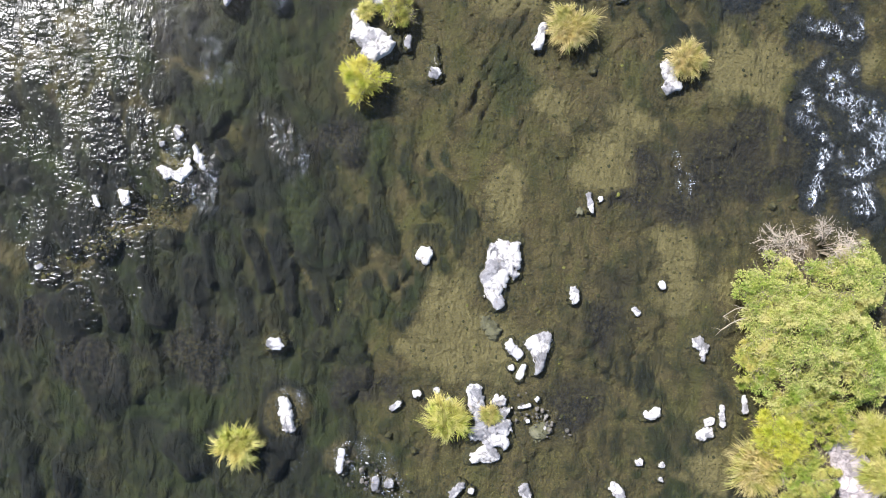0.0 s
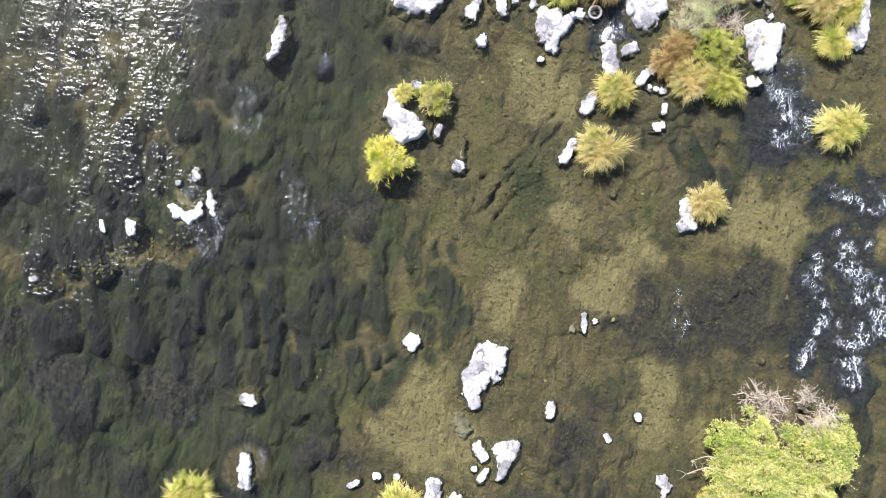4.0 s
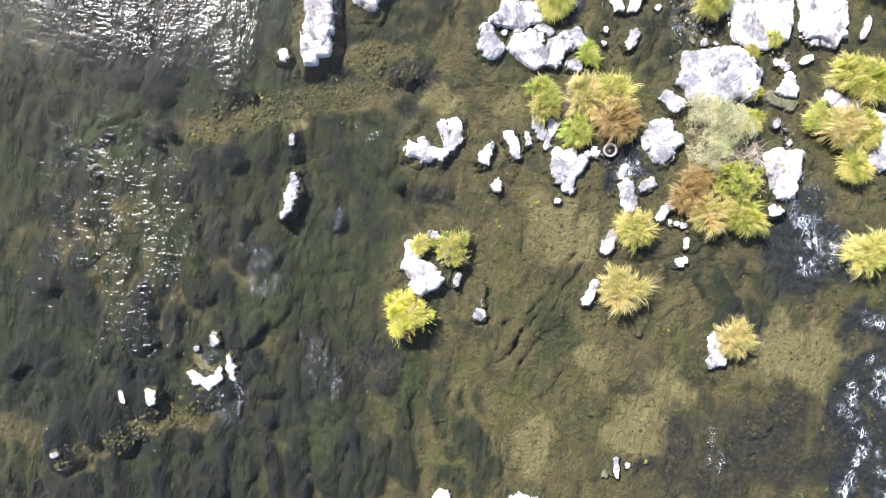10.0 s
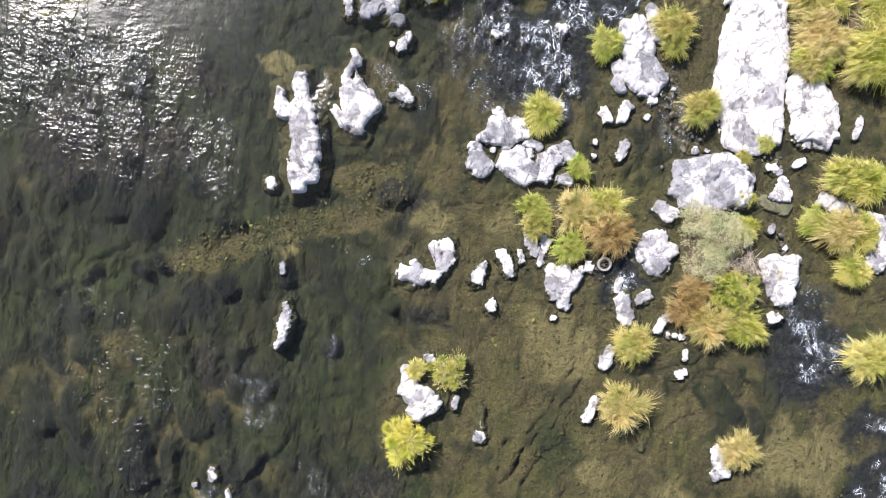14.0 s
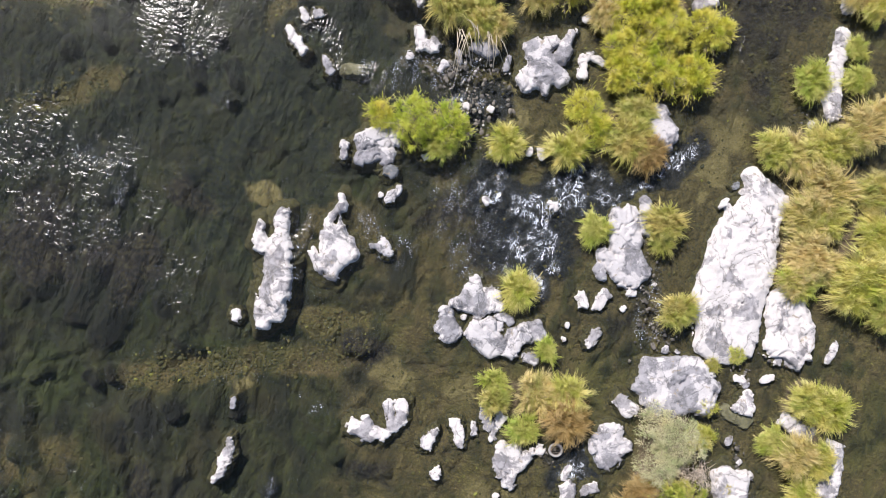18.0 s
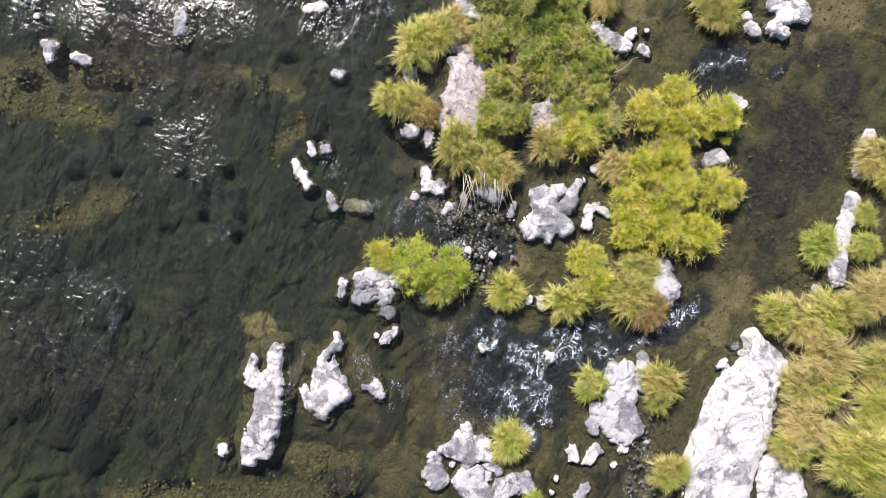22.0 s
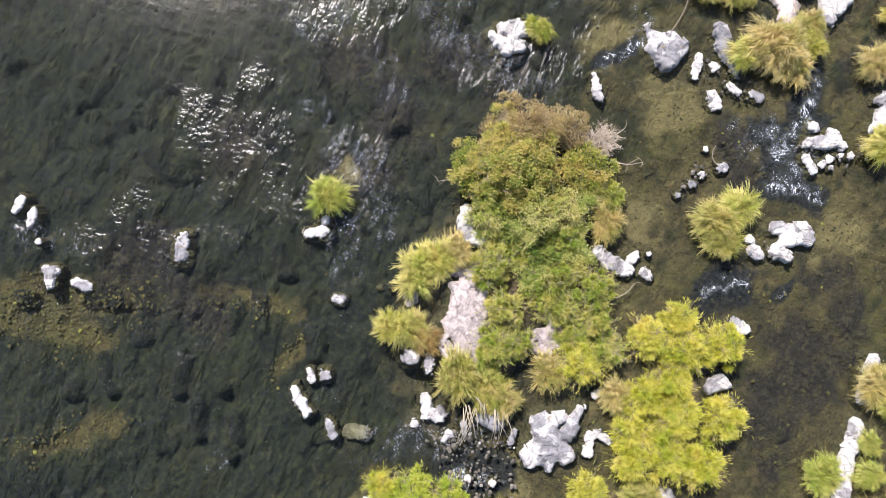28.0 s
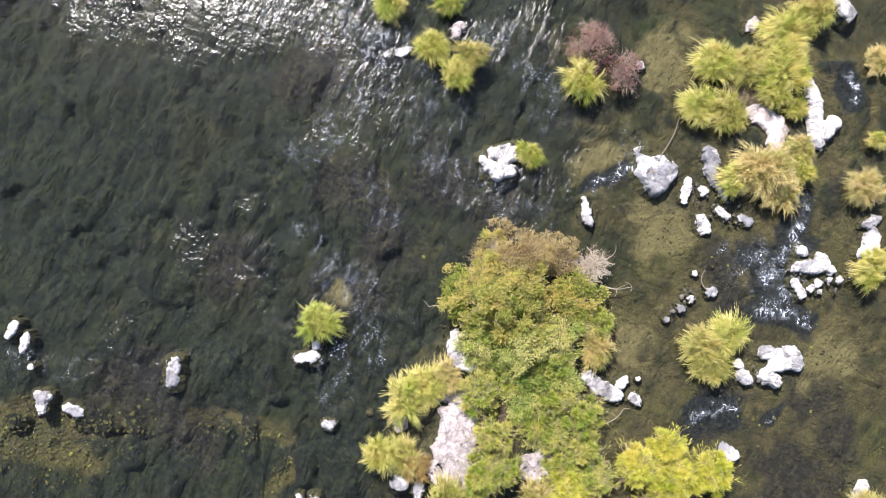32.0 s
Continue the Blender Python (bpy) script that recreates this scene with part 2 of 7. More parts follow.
    silt = m.mix(m.ramp(fine, 0.46, 0.36, 0.0, 0.7), silt, (0.022, 0.020, 0.012))
    c = m.mix(m.ramp(m.math("ADD", m.attr("shore"), m.math("MULTIPLY", edge, 0.7)), 0.25, 0.70, 0.0, 0.85), c, silt)
    split = m.math("ABSOLUTE", m.math("SUBTRACT", m.noise(0.9, 5, 0.62, (1.0, 1.3, 1.0), 0.9), 0.5))
    # bed turned blue-black under and around the white water
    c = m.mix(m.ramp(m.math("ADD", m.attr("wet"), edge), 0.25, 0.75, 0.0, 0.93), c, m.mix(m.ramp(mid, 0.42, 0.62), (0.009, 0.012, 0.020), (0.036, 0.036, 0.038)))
    c = m.mix(m.math("MULTIPLY", m.attr("stony"), m.ramp(split, 0.0, 0.008, 0.35, 0.0)), c, (0.016, 0.015, 0.012))
    litter = m.mix(m.ramp(mid, 0.40, 0.62), (0.095, 0.070, 0.038), (0.190, 0.145, 0.080))
    litter = m.mix(m.ramp(fine, 0.54, 0.66, 0.0, 0.7), litter, (0.330, 0.270, 0.165))
    litter = m.mix(m.ramp(fine, 0.46, 0.36, 0.0, 0.8), litter, (0.030, 0.024, 0.014))
    c = m.mix(m.ramp(m.attr("soil"), 0.12, 0.45), c, litter)
    crack = m.ramp(split, 0.0, 0.016)
    cobble = m.ramp(m.noise(7.5, 3, 0.55, warp=0.4), 0.36, 0.64)
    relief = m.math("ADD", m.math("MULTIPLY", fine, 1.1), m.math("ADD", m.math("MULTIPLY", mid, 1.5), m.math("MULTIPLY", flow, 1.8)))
    lumps = m.ramp(m.noise(1.7, 3, 0.5, (1.6, 0.8, 1.0), 0.15), 0.34, 0.66)
    relief = m.math("ADD", relief, m.math("MULTIPLY", lumps, m.math("SUBTRACT", 3.4, m.math("MULTIPLY", m.attr("stony"), 2.8))))
    relief = m.math("ADD", relief, m.math("MULTIPLY", cobble, m.math("MULTIPLY", m.attr("stony"), 0.8)))
    relief = m.math("ADD", relief, m.math("MULTIPLY", crack, m.math("MULTIPLY", m.attr("stony"), 0.7)))
    return m.finish(c, 0.9, relief, 0.08, 1.0)


def water_material():
    m = Nodes("river_water")
    t = m.t
    clear = m.add("ShaderNodeBsdfTransparent")
    clear.inputs[0].default_value = (0.825, 0.862, 0.82, 1)
    shine = m.add("ShaderNodeBsdfGlossy")
    shine.distribution = "BECKMANN"
    shine.inputs["Roughness"].default_value = 0.26
    chop = m.attr("chop")
    small = m.noise(5.4, 2.5, 0.55, (0.95, 1.45, 1.0), 0.35)
    big = m.noise(1.7, 2, 0.5, (0.7, 1.5, 1.0), 0.3)
    gusts = m.ramp(m.noise(1.15, 4, 0.65, (2.0, 0.6, 1.0)), 0.42, 0.54, 0.10, 1.25)
    force = m.math("ADD", m.math("MULTIPLY", m.math("MULTIPLY", chop, gusts), 0.031), 0.002)
    height = m.math("ADD", m.math("MULTIPLY", small, force), m.math("MULTIPLY", big, m.math("ADD", m.math("MULTIPLY", chop, 0.018), 0.005)))
    b = m.add("ShaderNodeBump")
    b.inputs["Distance"].default_value, b.inputs["Strength"].default_value = 1.0, 1.0
    m.put(height, b.inputs["Height"])
    f = m.add("ShaderNodeFresnel")
    f.inputs[0].default_value = 1.33
    for s in (shine.inputs["Normal"], f.inputs["Normal"]):
        m.put(b.outputs[0], s)
    body = m.add("ShaderNodeMixShader")
    m.put(f.outputs[0], body.inputs[0])
    m.put(clear.outputs[0], body.inputs[1])
    m.put(shine.outputs[0], body.inputs[2])
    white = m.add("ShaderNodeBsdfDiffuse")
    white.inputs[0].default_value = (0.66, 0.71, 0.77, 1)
    m.put(b.outputs[0], white.inputs["Normal"])
    curl = m.math("ABSOLUTE", m.math("SUBTRACT", m.noise(1.6, 5, 0.6, (1.3, 0.75, 1.0), 1.1), 0.5))
    lace = m.ramp(curl, 0.0, m.ramp(m.attr("foam"), 0.2, 1.0, 0.004, 0.019), 1.0, 0.0)
    curl2 = m.math("ABSOLUTE", m.math("SUBTRACT", m.noise(6.5, 4, 0.65, (1.2, 0.8, 1.0), 1.2), 0.5))
    lace = m.math("MAXIMUM", lace, m.math("MULTIPLY", m.ramp(curl2, 0.0, 0.020, 1.0, 0.0), 0.8))
    broken = m.ramp(m.noise(2.1, 3, 0.6), 0.36, 0.66)
    grain = m.ramp(m.noise(30, 3, 0.6), 0.32, 0.55, 0.4, 1.0)
    foam = m.math("MULTIPLY", m.math("MULTIPLY", lace, m.ramp(m.math("MULTIPLY", m.attr("foam"), m.math("ADD", broken, 0.12)), 0.15, 0.75)), grain)
    # white specks painted on the water for sun glints and foam flecks
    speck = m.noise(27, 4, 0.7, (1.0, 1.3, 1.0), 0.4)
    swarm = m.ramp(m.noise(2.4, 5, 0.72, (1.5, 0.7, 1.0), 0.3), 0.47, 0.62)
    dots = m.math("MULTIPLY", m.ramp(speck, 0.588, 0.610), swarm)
    # sparse single specks, painted sun glints on the calmer water
    stray_glint = m.math("MULTIPLY", m.ramp(m.noise(33, 3, 0.6, (1.0, 1.2, 1.0), 0.3), 0.672, 0.692), m.ramp(m.noise(0.9, 5, 0.7), 0.47, 0.60))
    # the painted glints join the foam mask and share its white
    foam = m.math("MAXIMUM", foam, m.math("MULTIPLY", stray_glint, m.ramp(m.attr("stray_glint"), 0.0, 1.0, 0.0, 0.9)))
    foam = m.math("MAXIMUM", m.math("MULTIPLY", foam, 0.92), m.math("MULTIPLY", dots, m.ramp(m.attr("foam_glint"), 0.15, 0.7, 0.0, 0.95)))
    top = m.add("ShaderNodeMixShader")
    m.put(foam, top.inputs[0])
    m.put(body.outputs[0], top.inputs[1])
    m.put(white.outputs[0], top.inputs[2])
    m.put(top.outputs[0], m.out.inputs["Surface"])
    return m.mat


def plant_material(name, one, two, tip, gloss=0.6):
    m = Nodes(name)
    c = m.mix(m.ramp(m.island(), 0.1, 0.9), one, two)
    c = m.mix(m.ramp(m.island(), 0.74, 0.82, 0.0, 0.9), c, tuple(0.36 * v for v in two))
    c = m.mix(m.ramp(m.chance(), 0.2, 1.0, 0, 0.4), c, tip)
    c = m.mix(m.ramp(m.noise(3.0, 4, 0.65), 0.42, 0.68, 0.0, 0.8), c, tip)
    tone = m.attr("tone")
    c = m.mix(m.ramp(tone, 0.55, 1.0, 0.0, 0.6), c, tip)
    c = m.mix(m.ramp(tone, 0.45, 0.0, 0.0, 0.75), c, tuple(v * k for v, k in zip(two, (0.72, 0.80, 0.62))))
    drift = m.noise(1.7, 4, 0.62, warp=0.4)
    c = m.mix(m.ramp(drift, 0.52, 0.66, 0.0, 0.65), c, tuple(v * k for v, k in zip(tip, (1.0, 0.94, 0.8))))
    c = m.mix(m.ramp(drift, 0.46, 0.34, 0.0, 0.6), c, tuple(v * k for v, k in zip(two, (0.75, 0.92, 0.8))))
    m.finish(c, gloss)
    thin = m.add("ShaderNodeBsdfTranslucent")
    m.put(c, thin.inputs[0])
    mixer = m.add("ShaderNodeMixShader")
    mixer.inputs[0].default_value = 0.48
    m.put(m.bsdf.outputs[0], mixer.inputs[1])
    m.put(thin.outputs[0], mixer.inputs[2])
    m.put(mixer.outputs[0], m.out.inputs["Surface"])
    return m.mat


def twig_material(name, one, two):
    m = Nodes(name)
    return m.finish(m.mix(m.noise(14, 4, 0.6), one, two), 0.85)


BED, WATER = bed_material(), water_material()
BARK = twig_material("twig_bark", (0.16, 0.12, 0.08), (0.30, 0.25, 0.18))
THATCH = twig_material("dry_thatch", (0.24, 0.20, 0.07), (0.38, 0.32, 0.13))


# ---- the river bed and the water ----
SAND = [
    (2.77, 1.02, 0.72), (2.7, 1.75, 0.58), (1.32, -1.15, 1.01), (1.9, -2.3, 1.15), (1.03, -2.15, 0.86), (5.13, 2.78, 0.8),
    (4.9, 2.05, 0.66), (5.72, 3.67, 0.73), (8.72, 5.03, 0.89), (9.63, 4.74, 0.89), (7.64, -0.87, 0.73), (6.9, 0.01, 0.88),
    (11.77, 5.07, 0.74), (-5.78, 2.49, 0.4), (7.92, -5.41, 0.88), (3.66, 4.23, 0.73), (-5.71, 2.47, 0.31),
    (-4.81, 12.51, 0.23), (-4.62, 8.65, 0.37), (-0.88, 9.59, 0.5), (0.94, 10.1, 0.5),
    (2.7, 7.28, 0.86), (8.75, 5.22, 0.86),
]
SAND += [
    (5.59, 17.84, 0.87), (5.46, 16.74, 0.87), (0.07, 17.4, 0.72), (0.96, 19.38, 0.72), (-4.97, 13.65, 0.36),
    (0.7, 22.71, 0.57), (1.19, 24.43, 0.72), (-0.5, 31.95, 0.9), (-1.34, 28.86, 0.89),
    (0.98, 27.66, 1.03), (-6.48, 23.3, 0.38), (6.09, 26.1, 0.88),
]
DARK = [
    (7.96, 2.36, 1.62), (6.9, 1.33, 1.03), (10.84, 3.12, 1.04), (6.16, 2.5, 0.88), (9.17, 2.96, 1.18), (9.46, 1.78, 1.03),
    (5.71, 1.61, 0.73), (10.22, 1.93, 0.74), (4.23, -3.76, 1.31), (5.11, -1.45, 1.17), (-0.97, -3.14, 0.86),
    (-5.34, -2.4, 1.13), (-7.82, -2.52, 1.12), (-9.06, -1.39, 0.84), (-0.51, 7.63, 0.71), (0.5, 13.99, 1.01),
    (4.73, 12.9, 0.73), (8.82, 7.54, 1.16), (-5.98, 6.01, 0.84), (-1.69, 3.11, 0.84), (0.17, 14.72, 1),
    (2.56, 14.29, 1.14), (5.52, 20.6, 1.17), (6.19, 19.43, 0.73),
]
DARK += [
    (-10, 10.56, 1.38), (-1.45, 10.06, 0.84), (6.72, 21.83, 1.44), (5.85, 23.05, 1.16), (3.4, 23.39, 0.87),
    (-6.09, 22.95, 1.28), (-8.75, 18.47, 1.4), (-5.07, 26.96, 1.32), (-5.54, 24.89, 1.31), (3.33, 26.33, 1.03),
    (-10.35, 19.59, 1.13), (4.08, 23.67, 0.87), (6, 25.44, 1.17), (6.74, 24.15, 1.16), (5.66, 21.75, 1.01),
    (6.67, 20.59, 1.15), (7.2, 22.77, 0.87), (3.72, 23.82, 0.72), (6.07, 21.87, 1.17), (6.72, 18.21, 0.58),
    (-0.78, 14.41, 0.85), (1.02, 28.47, 0.74), (4.9, 30.26, 0.75), (3, 26.84, 1.03),
]
DARK += [
    (-3.01, 26.48, 0.88), (-7.09, 25.72, 1.17), (-8.98, 28.19, 1.33), (-10.27, 11.35, 1.24), (-7.98, 10.92, 1.11),
    (-6.86, 12.74, 0.7), (-10.34, 19.16, 1.27), (-9.25, 22.91, 1.15),
]
MOSS = [
    (-4.39, 3.99, 1.14), (-0.84, 3.02, 1.01), (-2.69, 1.43, 1), (2.78, 4.51, 1.02), (-0.98, -1.43, 0.86),
    (-3.87, 9.52, 0.85), (-5.39, 9.2, 0.85), (-9.39, 7.59, 1.26), (-7.01, 5.33, 1.26), (-6.77, 12.48, 1.26),
    (-7.45, 17.98, 1.27), (-10.73, 24.34, 1.3),
]
BOULDERS = [
    (-2.81, 2.57, 0.5), (-1.17, 2.73, 0.39), (-1.82, 10.39, 0.26), (0.85, 7.8, 0.26), (-0.93, 7.58, 0.42),
    (-0.37, 7.64, 0.31), (-1.65, 7.64, 0.25), (-2.11, 10.36, 0.25), (-1.63, 10.49, 0.23), (-3.07, 6.55, 0.31),
    (-5.88, 7.78, 0.36), (-1.78, 10.64, 0.28), (-6.61, 15.39, 0.25), (-7.37, 16.89, 0.25), (3.61, -4.45, 0.26),
    (4.48, -4.6, 0.37), (-2.79, -3.95, 0.48), (-5.46, 1.97, 0.65), (-3.6, 21.09, 0.28),
]
MOUNDS = [
    (-8.26, -1.19, -8.17, -1.60, 0.40), (-7.58, -2.55, -7.27, -3.37, 0.49), (-6.90, -2.53, -6.80, -3.36, 0.20),
    (-6.16, -0.97, -6.07, -1.38, 0.26), (-5.23, -0.23, -4.99, -0.92, 0.20), (-4.96, -1.48, -4.88, -1.76, 0.20),
    (-5.57, -4.71, -5.14, -5.12, 0.37), (-2.86, -3.51, -2.96, -4.50, 0.49), (-3.44, -4.65, -3.20, -5.21, 0.23),
    (-4.85, 0.49, -4.66, -0.49, 0.14), (-3.20, 0.98, -3.09, -0.00, 0.17), (-3.89, -0.74, -3.78, -1.72, 0.20),
    (-2.88, 0.01, -2.75, -1.26, 0.14), (-2.14, -0.95, -1.97, -1.51, 0.17), (-9.23, -4.81, -9.11, -5.77, 0.17),
    (-8.41, -5.07, -8.24, -5.75, 0.20), (-7.44, 4.17, -7.06, 2.83, 0.17), (-7.49, 3.17, -7.23, 2.66, 0.24),
]
MOUNDS += [
    (-7.58, 2.02, -7.26, 1.24, 0.20), (-6.95, 2.01, -6.83, 1.19, 0.28), (-5.66, 1.57, -4.84, 2.31, 0.28),
    (-5.46, 4.46, -5.03, 2.84, 0.21), (-7.86, 1.11, -7.47, 0.35, 0.37), (-8.32, 0.73, -8.17, 0.35, 0.23),
    (-8.96, 0.18, -8.77, -0.34, 0.31), (-9.61, 2.15, -9.35, 1.92, 0.27), (-10.24, 1.87, -10.21, 1.74, 0.20),
    (-8.36, -1.23, -8.00, -1.57, 0.34), (-8.05, -0.75, -7.93, -1.00, 0.17), (-7.20, -0.85, -6.98, -1.51, 0.20),
    (-6.36, -0.26, -6.05, -1.32, 0.17), (-5.13, -0.15, -5.02, -0.97, 0.25), (-3.75, 0.56, -3.41, -0.64, 0.13),
    (-3.31, 0.51, -2.94, -0.54, 0.13), (-3.96, 1.51, -3.90, 1.38, 0.20), (-1.77, 1.25, -1.53, 0.45, 0.14),
]
MOUNDS += [
    (-3.00, 1.00, -2.81, 0.47, 0.14), (-4.56, 2.94, -4.33, 2.56, 0.14), (-10.30, 10.82, -9.79, 9.81, 0.39),
    (-8.59, 10.62, -8.71, 9.33, 0.28), (-7.71, 10.39, -7.96, 9.07, 0.37), (-6.82, 10.16, -6.74, 10.10, 0.25),
    (-5.97, 9.49, -5.82, 9.45, 0.28), (-6.51, 7.56, -6.29, 7.19, 0.28), (-5.78, 7.71, -5.73, 7.69, 0.24),
    (-6.88, 7.06, -6.73, 6.40, 0.14), (-7.55, 8.18, -7.42, 7.93, 0.13), (-7.98, 7.95, -7.80, 7.78, 0.11),
    (-2.01, 10.40, -2.00, 10.39, 0.18), (-1.68, 10.50, -1.66, 10.47, 0.24), (-4.53, 8.67, -4.28, 7.88, 0.13),
    (-10.28, 16.56, -9.86, 15.84, 0.18), (-10.79, 15.65, -10.70, 15.61, 0.25), (-6.86, 16.34, -6.54, 15.87, 0.17),
]
MOUNDS += [
    (-7.86, 16.27, -7.50, 15.53, 0.14), (-8.60, 15.57, -8.28, 15.10, 0.14), (-11.11, 13.37, -10.83, 13.19, 0.45),
    (-8.81, 12.76, -8.84, 12.47, 0.45), (-6.65, 15.39, -6.62, 15.38, 0.18), (-8.55, 17.34, -8.34, 16.39, 0.17),
    (-9.52, 11.66, -9.36, 10.88, 0.14), (-7.37, 19.25, -6.95, 18.51, 0.17), (-9.82, 17.61, -9.73, 17.57, 0.24),
    (-11.24, 21.98, -10.63, 21.60, 0.38), (-12.11, 22.26, -12.01, 22.22, 0.25), (-12.81, 22.14, -12.57, 21.93, 0.19),
    (-13.53, 22.79, -13.30, 22.42, 0.17), (-10.91, 23.78, -10.61, 23.43, 0.27), (-9.43, 22.35, -9.37, 22.29, 0.17),
    (-11.13, 18.07, -10.70, 18.08, 0.32), (-10.13, 18.51, -9.91, 18.15, 0.25), (-12.78, 17.25, -12.76, 17.23, 0.22),
]
MOUNDS += [
    (-7.74, 19.98, -7.25, 19.12, 0.17), (-5.56, 20.18, -5.49, 20.13, 0.29), (-5.82, 18.90, -5.56, 18.42, 0.19),
    (-4.51, 20.56, -4.46, 20.52, 0.17), (-7.28, 20.74, -6.90, 20.13, 0.14), (-9.90, 17.57, -9.66, 17.37, 0.22),
    (-8.08, 25.31, -7.41, 24.17, 0.17), (-7.16, 24.73, -6.77, 24.11, 0.14),
]
ISLETS = [
    (-1.5, 24.3, -0.4, 22.6, 0.95), (-1.6, 23.0, -1.2, 20.0, 0.75), (0.3, 22.4, 0.6, 20.5, 0.75), (2.5, 20.0, 3.6, 19.4, 0.6),
    (2.7, 22.0, 3.3, 20.2, 0.6), (2.2, 17.2, 3.3, 17.3, 0.55), (-1.9, 16.1, -1.2, 16.2, 0.35), (8.3, 14.9, 8.4, 18.3, 0.7),
    (7.0, 18.0, 9.0, 19.0, 0.4), (9.8, 15.0, 9.7, 17.4, 0.6), (6.1, 10.4, 6.1, 8.3, 0.62), (2.0, 10.3, 3.4, 10.3, 0.5),
    (9.2, 12.1, 9.8, 10.8, 0.5), (1.0, 31.0, 2.3, 32.3, 0.6), (2.7, 29.6, 3.5, 30.6, 0.6), (10.3, -0.6, 10.6, -5.4, 1.25),
    (-3.6, 21.6, -3.5, 21.0, 0.4), (-1.8, 19.2, -0.9, 19.0, 0.45), (-3.5, 19.8, -3.1, 19.8, 0.35),
]
FOAM = [
    (4.26, 9.53, 4.04, 8.86, 0.31), (9.64, 8.08, 9.81, 7.81, 0.14), (1.62, 15.17, 2.93, 15.75, 0.39),
    (1.36, 14.35, 2.08, 14.43, 0.35), (4.27, 16.78, 4.88, 17.73, 0.31), (2.1, 14.14, 2.33, 13.63, 0.2),
    (3.35, 23.17, 3.94, 23.7, 0.28), (5.17, 23.69, 5.28, 24.04, 0.14), (3.84, 26.28, 5.33, 26.45, 0.23),
    (3.97, 28.21, 4.34, 28.5, 0.26), (3.96, 29.69, 4.09, 28.33, 0.24), (4.14, 28.19, 3.21, 27.68, 0.23),
    (3.86, 26.22, 4.18, 26.18, 0.23), (0.46, 15.09, 1.71, 14.9, 0.37), (1.15, 13.84, 2.04, 13.83, 0.31),
    (2.01, 15.82, 2.77, 16.26, 0.25), (3.44, 16.06, 4.06, 16.48, 0.23), (-1.21, 16.62, -0.45, 17.02, 0.31),
]
FOAM += [
    (1.03, 14.11, 2.18, 14.11, 0.48), (1.94, 13.64, 2.31, 12.96, 0.23), (3.61, 27.44, 4.11, 26.85, 0.32),
    (3.82, 33.02, 4.3, 32.55, 0.24), (-1.14, 28.08, -0.41, 28.67, 0.2), (-7.72, 29.05, -7.42, 29.49, 0.2),
    (8.74, 8.26, 9.28, 7.18, 0.37), (10.69, 5.86, 11.6, 5.58, 0.21), (11.75, 5.88, 11.3, 6.46, 0.15),
    (10.91, 4.84, 10.75, 3.51, 0.18), (11.59, 4.55, 12.03, 3.53, 0.26), (12.27, 3.97, 12.49, 3.09, 0.26),
    (10.83, 3.37, 11.2, 2.64, 0.2), (11.12, 2.64, 10.89, 1.76, 0.18), (12.33, 2.94, 11.87, 2.35, 0.29),
    (11.87, 2.35, 12.24, 1.33, 0.26),
]
CHOP = [
    (7.1, 2.61, 7.53, 1.16, 0.72), (-8.57, 5.55, -8.13, 0.42, 2.29), (-5.69, 2.52, -5, 1.82, 0.63),
    (-2.79, 2.82, -2.65, 2.54, 0.56), (4.89, -1.43, 4.88, -4.86, 1.29), (-0.96, -5.06, -0.39, -5.63, 0.84),
    (8.76, 8.14, 9.27, 7.07, 0.72), (-10.77, 12.73, -8.71, 11.72, 1.95), (-6.4, 11.02, -6.15, 10.2, 0.7),
    (-3.96, 12.89, -4.02, 12.17, 0.28), (8.57, 8.53, 9.86, 7.25, 0.86), (4.66, 13.99, 4.93, 12.86, 0.57),
    (-0.3, 15.14, 2.67, 13.74, 0.98), (-8.74, 17.37, -8, 16.44, 0.83), (-5, 17.89, -4.35, 16.77, 0.35),
    (-3.64, 16.86, -2.94, 16.94, 0.28), (-1.02, 17.88, -1.04, 16.08, 0.56), (4.76, 21.64, 5.98, 19.15, 0.86),
]
CHOP += [
    (3.52, 26.78, 3.88, 27.54, 0.86), (3.44, 23.36, 5.08, 23.96, 0.71), (-8.97, 22.38, -10.12, 22.7, 1.05),
    (-6.24, 23.41, -5.98, 21.09, 0.84), (-12.87, 18.53, -9.28, 19.72, 0.68), (3.49, 27.32, 4.41, 26.42, 0.87),
    (3.78, 33.17, 4.63, 32.52, 0.6), (-7.35, 28.08, -7.84, 26.94, 1.16), (-10.82, 28.65, -14.98, 27.51, 0.87),
    (-3.91, 26.72, -0.64, 28.43, 0.87), (-4.6, 30.74, -3.87, 31.35, 0.88), (-7.55, 29.43, -7.99, 28.94, 0.58),
    (-9.08, 23.84, -8.4, 22.88, 0.85), (-8.58, 29.68, -9.5, 29.64, 0.88), (-8.72, 21.72, -5.75, 22.08, 0.77),
    (-11.05, 20.55, -9.99, 19.3, 0.62), (-9.89, 19.79, -8.13, 20.14, 0.55), (-7.21, 5.58, -6.65, 2.93, 1.11),
]
